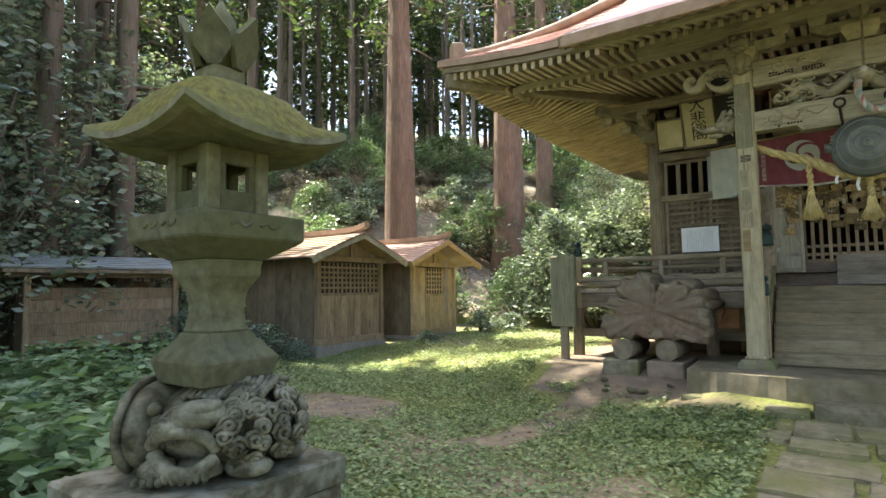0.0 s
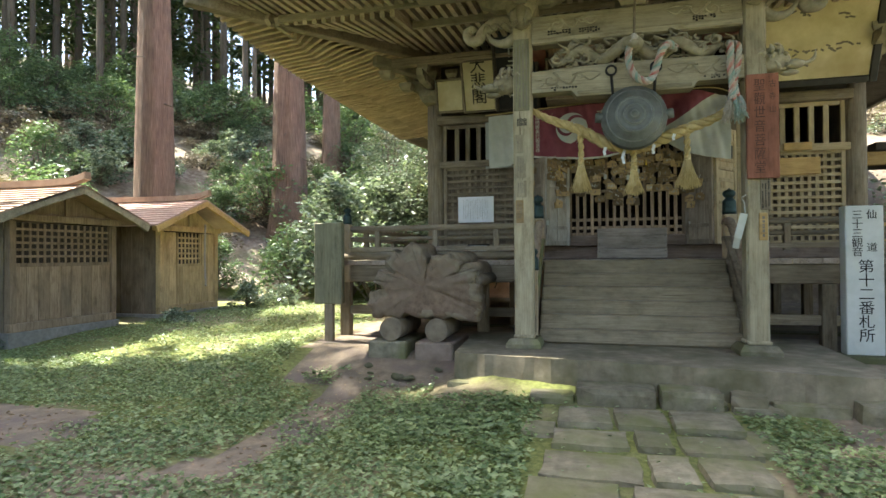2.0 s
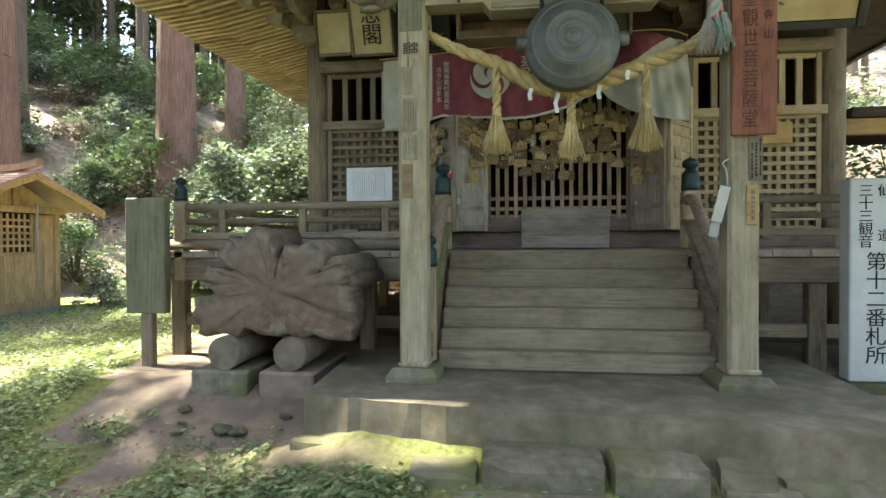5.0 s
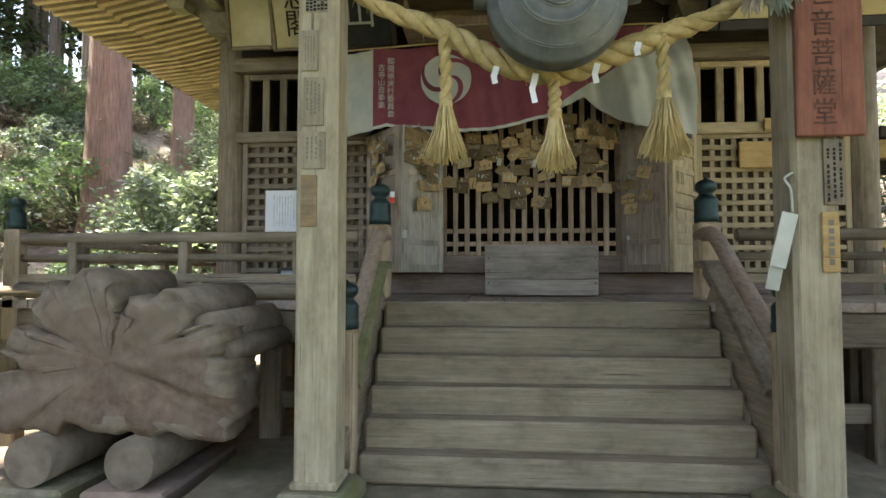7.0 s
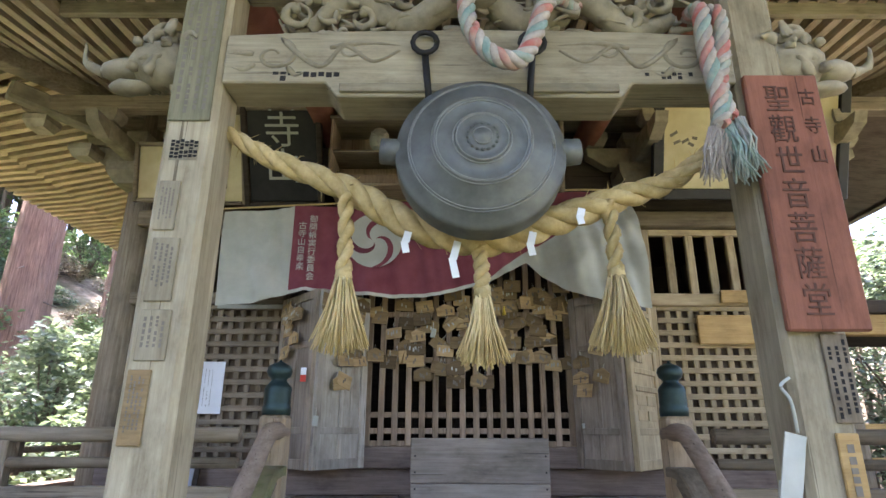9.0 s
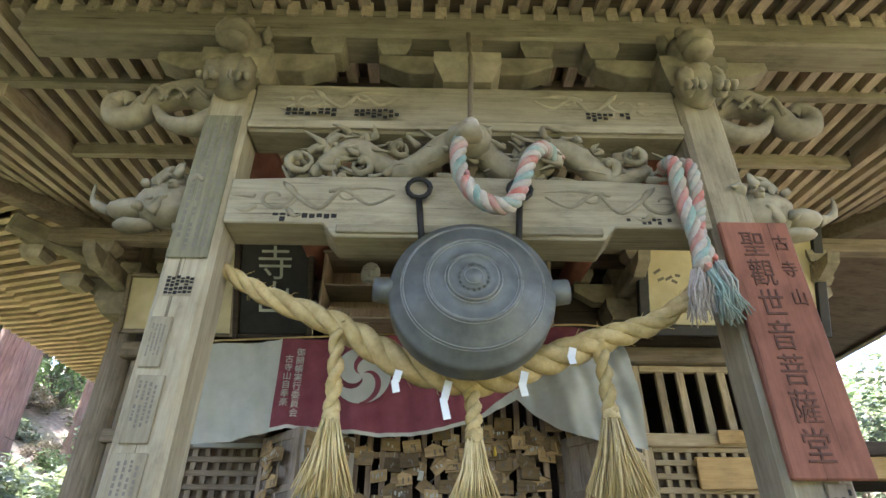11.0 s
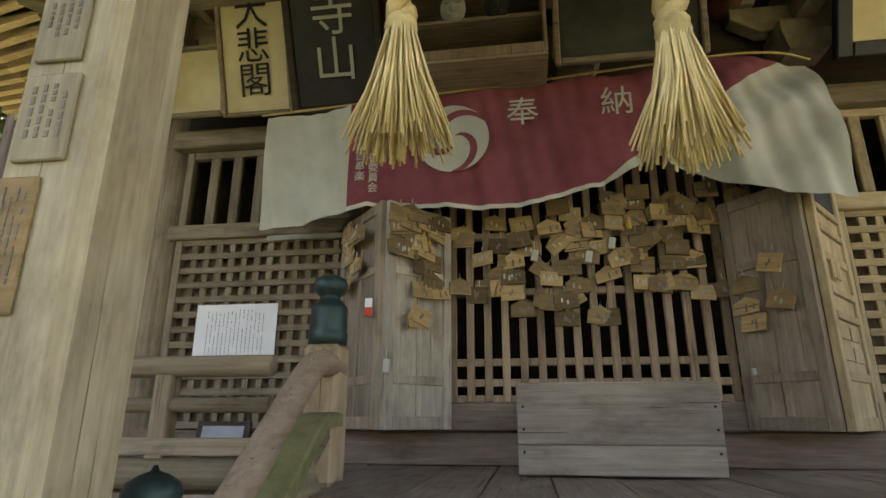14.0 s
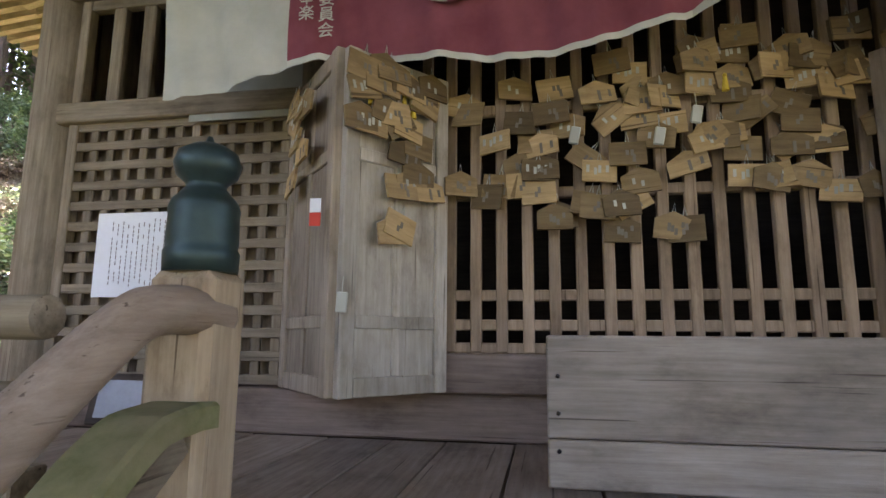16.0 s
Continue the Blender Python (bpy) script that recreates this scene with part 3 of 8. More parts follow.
def make_hall_walls():
    for x in (HX0, HX1 - 0.27):
        part("corner_post", rod((x + 0.135, HY0 + 0.1, 0.3), (x + 0.135, HY0 + 0.1, 4.9), 0.142, 0.138, 20), WZ, hall)
    for x in (HX0 + 0.05, HX1 - 0.25):
        part("side_wall", box(x, x + 0.12, HY0 + 0.2, HY1, FLOOR - 0.3, 5.2, 0.01), WZ, hall)
    part("back_wall", box(HX0, HX1, HY1 - 0.1, HY1, FLOOR - 0.3, 5.2, 0.01), WX, hall)
    # interior surfaces near black, the hall's shade put into their colour
    part("inner_floor", box(HX0 + 0.2, HX1 - 0.3, HY0 + 0.2, HY1 - 0.1, FLOOR - 0.05, FLOOR + 0.1, 0), DARKW_SHADE, hall)
    part("inner_ceiling", box(HX0 + 0.2, HX1 - 0.3, HY0 + 0.2, HY1 - 0.1, 4.0, 4.05, 0), DARKW_SHADE, hall)
    part("inner_back", box(HX0 + 0.2, HX1 - 0.3, 12.6, 12.65, FLOOR, 4.0, 0), DARKW_SHADE, hall)
    # sill, rails and lintel of the front
    part("sill_beam", box(HX0 + 0.2, HX1 - 0.2, HY0 - 0.06, HY0 + 0.12, FLOOR, 1.68, 0.008), BROWN_X, hall)
    part("sill_board", box(-0.95, 1.98, HY0 - 0.13, HY0 + 0.08, 1.684, 1.84, 0.008), BROWN_X, hall)
    part("lintel", box(HX0 + 0.2, HX1 - 0.2, HY0 - 0.08, HY0 + 0.12, 3.66, 3.8, 0.01), WX, hall)
    part("upper_wall", box(HX0 + 0.2, HX1 - 0.2, HY0 + 0.02, HY0 + 0.12, 3.804, 5.2, 0.0), DARKW_SHADE, hall)
    part("head_beam", box(HX0 - 0.25, HX1 + 0.25, HY0 - 0.02, HY0 + 0.2, 4.62, 4.86, 0.012), WX, hall)
    part("head_beam", box(HX0 + 0.02, HX0 + 0.24, HY0 + 0.3, HY1 + 0.2, 4.62, 4.86, 0.012), WY, hall)
    for x0, x1 in ((HX0 + 0.28, -0.98), (2.02, HX1 - 0.28)):
        # the right panel takes the lit copy of the wood
        az, ax = (HONEY_LIT_Z, HONEY_LIT_X) if x0 > 0 else (WZ, WX)
        part("window_rail", box(x0 - 0.05, x1 + 0.05, HY0 - 0.04, HY0 + 0.08, 2.965, 3.07, 0.008), ax, hall)
        for xa in (x0, x1 - 0.055):
            part("panel_stile", box(xa, xa + 0.055, HY0, HY0 + 0.06, 1.685, 3.655, 0.005), az, hall)
        part("window_head", box(x0 + 0.06, x1 - 0.06, HY0 + 0.002, HY0 + 0.058, 3.6, 3.655, 0.005), ax, hall)
        n = 7
        for k in range(1, n):
            xc = x0 + 0.05 + (x1 - x0 - 0.1) * k / n
            part("window_bar", box(xc - 0.035, xc + 0.035, HY0 + 0.005, HY0 + 0.05, 3.07, 3.6, 0.006), az, hall)
        # lattice of the lower panel, halved laths
        nx = 13
        for k in range(1, nx):
            xc = x0 + 0.055 + (x1 - x0 - 0.11) * k / nx
            part("lattice_bar", box(xc - 0.022, xc + 0.022, HY0 + 0.012, HY0 + 0.03, 1.69, 2.96, 0.003), az, hall)
        nz = 12
        for k in range(0, nz + 1):
            zc = 1.71 + 1.24 * k / nz
            part("lattice_rail", box(x0 + 0.056, x1 - 0.056, HY0 + 0.004, HY0 + 0.0265, zc - 0.022, zc + 0.022, 0.003), ax, hall)
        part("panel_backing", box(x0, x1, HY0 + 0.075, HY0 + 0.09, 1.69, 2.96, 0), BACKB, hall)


def make_lattice_door():
    d = thing("lattice_door", (0.55, HY0 - 0.05, 1.84), "barred wooden lattice door with dark hall behind", "door")
    x0, x1, y = -0.42, 1.5, 10.1
    n = 18
    for k in range(n + 1):
        xc = x0 + (x1 - x0) * k / n
        part("bar", box(xc - 0.023, xc + 0.023, y, y + 0.035, 1.845, 3.35, 0.004), SHED_Z, d)
    for z in (1.862, 1.955, 2.075, 2.5, 2.87, 3.33):
        part("rail", box(x0 - 0.03, x1 + 0.03, y + 0.006, y + 0.044, z - 0.022, z + 0.022, 0.004), SHED_Z, d)
    for x in (-0.98, 1.95):
        part("door_post", box(x - 0.06, x + 0.06, HY0 - 0.04, HY0 + 0.08, 1.685, 3.655, 0.008), WZ, d)
    part("transom", box(x0 - 0.5, x1 + 0.4, y + 0.05, y + 0.09, 3.36, 3.655, 0.004), DARKW_SHADE, d)
    return d


def folding_leaf(d, a, b, z0, z1, squares=False, pale=False):
    """One door leaf between two plan points, with frame and panels."""
    a, b = Vector((*a, 0)), Vector((*b, 0))
    ang = math.atan2(b.y - a.y, b.x - a.x)
    L = (b - a).length
    m = Matrix.Translation((a.x, a.y, 0)) @ Matrix.Rotation(ang, 4, "Z")
    wz = HONEY_LIT_Z if squares else LEAFW if pale else DOORB

    def put(x0, x1, y0, y1, za, zb, name, mat):
        bm = box(x0, x1, y0, y1, za, zb, 0.004)
        bmesh.ops.transform(bm, matrix=m, verts=bm.verts)
        part(name, bm, mat, d)
    for x in (0, L - 0.06):
        put(x, x + 0.06, -0.02, 0.022, z0, z1, "stile", wz)
    for z, h in ((z0, 0.07), (z0 + 0.24, 0.05), (z1 - 0.07, 0.07), (z0 + 0.86, 0.05)):
        put(0.061, L - 0.061, -0.016, 0.018, z + 0.001, z + h, "rail", wz)
    put(0.058, L - 0.058, -0.004, 0.006, z0 + 0.02, z1 - 0.02, "panel", wz)
    if squares:
        for z in (z0 + 0.55, z0 + 0.68, z0 + 1.02, z0 + 1.14, z1 - 0.2):
            put(0.062, L - 0.062, -0.022, 0.02, z, z + 0.04, "rail", wz)
        # flat black plate painting the shade of an opening in the leaf
        put(0.09, L - 0.09, -0.012, -0.0045, z0 + 1.2, z0 + 1.38, "hole", BLACKW)
        for k in range(3):
            put(0.1 + 0.05 * k, 0.135 + 0.05 * k, -0.034, -0.0225, z0 + 0.76, z0 + 0.86, "block", wz)
        for z in (z0 + 0.34, z0 + 0.45):
            for x in (0.09, L / 2 + 0.01):
                put(x, x + L / 2 - 0.11, -0.014, -0.0045, z, z + 0.075, "small_panel", wz)
    else:
        put(L / 2 - 0.018, L / 2 + 0.018, -0.014, 0.016, z0 + 0.07, z1 - 0.07, "muntin", wz)


def make_folding_doors():
    left = thing("folding_door", (-0.65, 9.9, 1.69), "grey folding door standing half open, hung with votive boards", "door", "folding doors")
    folding_leaf(left, (-1.04, 10.12), (-0.665, 9.69), 1.69, 2.985)
    folding_leaf(left, (-0.645, 9.69), (-0.33, 10.06), 1.69, 2.985, pale=True)
    right = thing("folding_door", (1.65, 9.9, 1.69), "grey folding door standing half open, patterned with square blocks", "door", "folding doors")
    folding_leaf(right, (1.31, 10.06), (1.60, 9.70), 1.69, 2.985)
    folding_leaf(right, (1.63, 9.69), (1.98, 10.12), 1.69, 3.3, squares=True, pale=True)


make_hall_walls()
make_lattice_door()
make_folding_doors()

# ---- roofs and rafters ----
EX0, EX1, EY0, EY1, EZ = -4.95, 6.0, 7.15, 18.8, 4.9


def lift(t):
    return 0.22 * max(0, (abs(t) - 0.45) / 0.55) ** 2


def eave_z(x, y):
    cx, cy = (EX0 + EX1) / 2, (EY0 + EY1) / 2
    return EZ - 0.12 + max(lift((x - cx) / (EX1 - cx)), 0) * (abs(y - EY0) < 0.4 or abs(y - EY1) < 0.4) + lift((y - cy) / (EY1 - cy)) * (abs(x - EX0) < 0.4 or abs(x - EX1) < 0.4)


def make_main_roof():
    r = thing("hall_roof", (0.53, 13.0, 4.9), "red painted tin roof with curved eaves over close-set rafters", "roof", kind="structure")
    cx = (EX0 + EX1) / 2
    rings = []
    steps = [(0.0, 0.0), (0.06, 0.14), (0.25, 0.72), (0.5, 1.8), (0.75, 3.3), (1.0, 5.2)]
    bm = bmesh.new()
    n = 14
    for s, up in steps:
        ring = []
        x0, x1 = EX0 + s * (cx - 1.6 - EX0), EX1 + s * (cx + 1.6 - EX1)
        y0, y1 = EY0 + s * 5.6, EY1 - s * 5.6
        pts = [(x0 + (x1 - x0) * k / n, y0, (k / n) * 2 - 1) for k in range(n)] + [(x1, y0 + (y1 - y0) * k / n, (k / n) * 2 - 1) for k in range(n)] \
            + [(x1 - (x1 - x0) * k / n, y1, (k / n) * 2 - 1) for k in range(n)] + [(x0, y1 - (y1 - y0) * k / n, (k / n) * 2 - 1) for k in range(n)]
        for x, y, t in pts:
            ring.append(bm.verts.new((x, y, EZ + up + lift(t) * (1 - s))))
        rings.append(ring)
    for a, b in zip(rings, rings[1:]):
        for i in range(len(a)):
            j = (i + 1) % len(a)
            bm.faces.new((a[i], a[j], b[j], b[i]))
    bm.faces.new(rings[-1])
    part("tin_cover", bm, REDTIN, r)
    # standing seams on the slope that is seen
    for k in range(0, 26):
        s = 0.02 + k * 0.024
        seam = bmesh.new()
        up = np.interp(s, [a for a, _ in steps], [b for _, b in steps])
        x0, x1 = EX0 + s * (cx - 1.6 - EX0), EX1 + s * (cx + 1.6 - EX1)
        pts = [Vector((x0 + (x1 - x0) * q / 14, EY0 + s * 5.6, EZ + up + lift(q / 7 - 1) * (1 - s) + 0.006)) for q in range(15)]
        add_tube(seam, pts, 0.011, 4)
        part("seam", seam, REDTIN, r)
    # boards under the tin: two fascias on each side, then a soffit
    for tag, depth, out, zt, zb, mat in (("fascia", 0.05, 0.0, -0.005, -0.10, BROWNTIN), ("eave_board", 0.1, 0.06, -0.104, -0.19, WX)):
        bm = bmesh.new()
        loop = rings_outline(n)
        for i in range(len(loop)):
            j = (i + 1) % len(loop)
            (xa, ya, ta), (xb, yb, tb) = loop[i], loop[j]
            za, zb2 = EZ + lift(ta), EZ + lift(tb)

            def inset(x, y, d):
                return (x + (d if x < cx - 5 else -d if x > cx + 5 else 0), y + (d if y < EY0 + 0.1 else -d if y > EY1 - 0.1 else 0))
            a0, b0, a1, b1 = inset(xa, ya, out), inset(xb, yb, out), inset(xa, ya, out + depth), inset(xb, yb, out + depth)
            v = [bm.verts.new(c) for c in ((*a0, za + zb), (*b0, zb2 + zb), (*b0, zb2 + zt), (*a0, za + zt), (*a1, za + zb), (*b1, zb2 + zb))]
            bm.faces.new((v[0], v[1], v[2], v[3]))
            bm.faces.new((v[4], v[5], v[1], v[0]))
        part(tag, bm, mat, r)
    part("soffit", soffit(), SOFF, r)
    # the small curled ridge end at the corner
    part("corner_ridge", add_tube(bmesh.new(), catmull([(-4.75, 7.35, 5.2), (-4.3, 7.8, 5.36), (-3.4, 8.7, 5.9), (-2.0, 10.1, 7.0)]), [0.09] * 24 + [0.09], 8), BROWNTIN, r)
    part("ridge_end_tile", box(-4.83, -4.62, 7.27, 7.5, 5.1, 5.42, 0.03, Matrix.Rotation(0.78, 4, "Z")), BROWNTIN, r)
    # rafters in two tiers, those of the west side run across, those of the front along y
    sp = 0.135
    wid = 0.062
    y = EY0 + 0.25
    m_w = thing("side_eave_rafters", (EX0 + 1, 12, 4.7), "close row of square eave rafters, honey-coloured for bounced light", "rafters", kind="structure")
    m_f = thing("front_eave_rafters", (0.5, 8.6, 4.7), "close row of grey square eave rafters", "rafters", kind="structure")
    while y < 15.6:
        t = (y - (EY0 + EY1) / 2) / ((EY1 - EY0) / 2)
        up = lift(t)
        xin = HX0 if y > HY0 else HX0 + (y - HY0) * (EX0 - HX0) / (EY0 - HY0)
        bm = bmesh.new()
        beam(bm, (EX0 + 0.12, y, EZ - 0.235 + up), (min(EX0 + 1.5, xin), y, EZ - 0.1 + up * 0.5), wid, 0.105, 0)
        if xin > EX0 + 1.0:
            beam(bm, (EX0 + 0.85, y, EZ - 0.29 + up * 0.6), (xin, y, EZ + 0.02 + up * 0.2), wid, 0.105, 0)
        part("rafter", bm, RAFT_LIT_X, m_w)
        y += sp
    x = EX0 + 0.25
    while x < EX1 - 0.2:
        if not (-2.3 < x < 3.3):
            t = (x - cx) / ((EX1 - EX0) / 2)
            up = lift(t)
            yin = HY0 if HX0 < x < HX1 else (HY0 + (HX0 - x) * (EY0 - HY0) / (HX0 - EX0) if x < HX0 else HY0 + (x - HX1) * (EY0 - HY0) / (EX1 - HX1))
            bm = bmesh.new()
            beam(bm, (x, EY0 + 0.12, EZ - 0.235 + up), (x, min(EY0 + 1.5, yin), EZ - 0.1 + up * 0.5), wid, 0.105, 0)
            if yin > EY0 + 1.0:
                beam(bm, (x, EY0 + 0.85, EZ - 0.29 + up * 0.6), (x, yin, EZ + 0.02 + up * 0.2), wid, 0.105, 0)
            part("rafter", bm, RAFT_Y, m_f)
        else:
            bm = bmesh.new()
            beam(bm, (x, EY0 + 0.3, EZ - 0.2), (x, 8.97, EZ - 0.075), wid, 0.1, 0)
            part("rafter", bm, RAFT_Y, m_f)
            bm = bmesh.new()
            beam(bm, (x, 8.72, EZ - 0.19), (x, HY0 - 0.02, EZ - 0.06), wid, 0.1, 0)
            part("rafter", bm, RAFT_Y, m_f)
        x += sp
    part("tier_strip", beam(bmesh.new(), (-2.35, 8.69, EZ - 0.185), (3.35, 8.69, EZ - 0.185), 0.05, 0.11, 0.004), PALE_X, m_f)
    part("hip_rafter", beam(bmesh.new(), (EX0 + 0.1, EY0 + 0.1, EZ - 0.1), (HX0 + 0.05, HY0 + 0.05, EZ - 0.05), 0.15, 0.24, 0.01), WX, m_f)
    part("hip_rafter", beam(bmesh.new(), (EX1 - 0.1, EY0 + 0.1, EZ - 0.1), (HX1 - 0.05, HY0 + 0.05, EZ - 0.05), 0.15, 0.24, 0.01), WX, m_f)
    part("eave_strip", beam(bmesh.new(), (EX0 + 0.86, EY0 + 0.95, EZ - 0.2), (EX0 + 0.86, 15.6, EZ - 0.2), 0.06, 0.1, 0.004), PALE_X, m_w)
    part("eave_strip", beam(bmesh.new(), (EX0 + 0.95, EY0 + 0.86, EZ - 0.2), (EX1 - 0.9, EY0 + 0.86, EZ - 0.2), 0.06, 0.1, 0.004), PALE_X, m_f)


def rings_outline(n):
    return [(EX0 + (EX1 - EX0) * k / n, EY0, (k / n) * 2 - 1) for k in range(n)] + [(EX1, EY0 + (EY1 - EY0) * k / n, (k / n) * 2 - 1) for k in range(n)] \
        + [(EX1 - (EX1 - EX0) * k / n, EY1, (k / n) * 2 - 1) for k in range(n)] + [(EX0, EY1 - (EY1 - EY0) * k / n, (k / n) * 2 - 1) for k in range(n)]


def soffit():
    bm = bmesh.new()
    n = 14
    out = rings_outline(n)
    cx, cy = (HX0 + HX1) / 2, (HY0 + HY1) / 2
    a, b = [], []
    for x, y, t in out:
        a.append(bm.verts.new((x + (0.1 if x < cx else -0.1) * (abs(x - EX0) < .1 or abs(x - EX1) < .1), y + (0.1 if y < cy else -0.1) * (abs(y - EY0) < .1 or abs(y - EY1) < .1), EZ - 0.16 + lift(t))))
        b.append(bm.verts.new((min(max(x, HX0), HX1), min(max(y, HY0), HY1), EZ + 0.1)))
    for i in range(len(a)):
        j = (i + 1) % len(a)
        vs = [a[i], a[j], b[j], b[i]]
        if (b[i].co - b[j].co).length < 1e-5:
            vs = [a[i], a[j], b[j]]
        bm.faces.new(vs)
    return bm


make_main_roof()

# ---- porch ----
CLX, CRX, CY = -0.725, 1.575, 7.565
PX0, PX1, PYE = -2.4, 3.25, 6.05


def column(x):
    c = thing("porch_column", (x, CY, PLAT), "square chamfered pale wooden porch column on a stone plinth", "column", "porch columns")
    part("plinth", lathe([(0.19, 0), (0.19, 0.045), (0.15, 0.1), (0.13, 0.1)], (x, CY, PLAT), square=True), PAVE, c)
    bm = bmesh.new()
    bmesh.ops.create_cube(bm, size=1)
    bmesh.ops.scale(bm, vec=(0.205, 0.205, 3.45), verts=bm.verts)
    bmesh.ops.bevel(bm, geom=[e for e in bm.edges if abs(e.verts[0].co.z - e.verts[1].co.z) > 1], offset=0.022, segments=1, affect="EDGES")
    bmesh.ops.translate(bm, vec=(x, CY, PLAT + 0.1 + 1.725), verts=bm.verts)
    part("shaft", bm, PALE_Z, c)
    part("shaft_base", box(x - 0.115, x + 0.115, CY - 0.115, CY + 0.115, PLAT + 0.1, PLAT + 0.14, 0.01), PALE_Z, c)
    return c


def chisel(bm, depth=0.008, fine=34):
    """Small cuts of the chisel all over a carving."""
    for v in bm.verts:
        v.co += depth * Vector((noise.noise(v.co * fine), noise.noise(v.co * fine + Vector((3, 8, 1))), noise.noise(v.co * fine + Vector((9, 2, 5)))))
    return bm


def vine(bm, x, z, y, f, s=0.1, r=0.011):
    """A flowing scroll in relief: a wide curl, a wave that runs on from it, a second small curl and leaf tips."""
    curl = [Vector((x + f * s * (0.2 + 0.8 * k / 20) * math.cos(k * 0.36 + 0.4), y, z + 0.8 * s * (0.2 + 0.8 * k / 20) * math.sin(k * 0.36 + 0.4))) for k in range(21)]
    run = catmull([curl[-1], (x + f * s * 1.9, y, z - 0.55 * s), (x + f * s * 2.9, y, z + 0.45 * s), (x + f * s * 4.1, y, z - 0.3 * s), (x + f * s * 5.2, y, z + 0.25 * s)], 6)
    pts = curl + run[1:]
    add_tube(bm, pts, [r * (0.6 + 0.5 * math.sin(math.pi * i / len(pts))) for i in range(len(pts))], 6)
    small = [Vector((x + f * s * 3.1 + f * s * 0.5 * (0.2 + 0.8 * k / 14) * math.cos(k * 0.42), y, z + 0.35 * s + 0.45 * s * (0.2 + 0.8 * k / 14) * math.sin(k * 0.42))) for k in range(15)]
    add_tube(bm, small, r * 0.8, 6)
    for dx, dz in ((-1.5, -0.7), (-1.7, 0.1), (1.2, -0.95), (4.6, 0.6)):
        add_tube(bm, catmull([(x + f * s * dx * 0.5, y, z + s * dz * 0.6), (x + f * s * dx * 0.8, y, z + s * dz), (x + f * s * dx * 1.15, y, z + s * dz * 0.8)], 4), [r * q for q in (0.9, 1.2, 1.3, 1.2, 1.0, 0.8, 0.6, 0.4, 0.2)], 6)


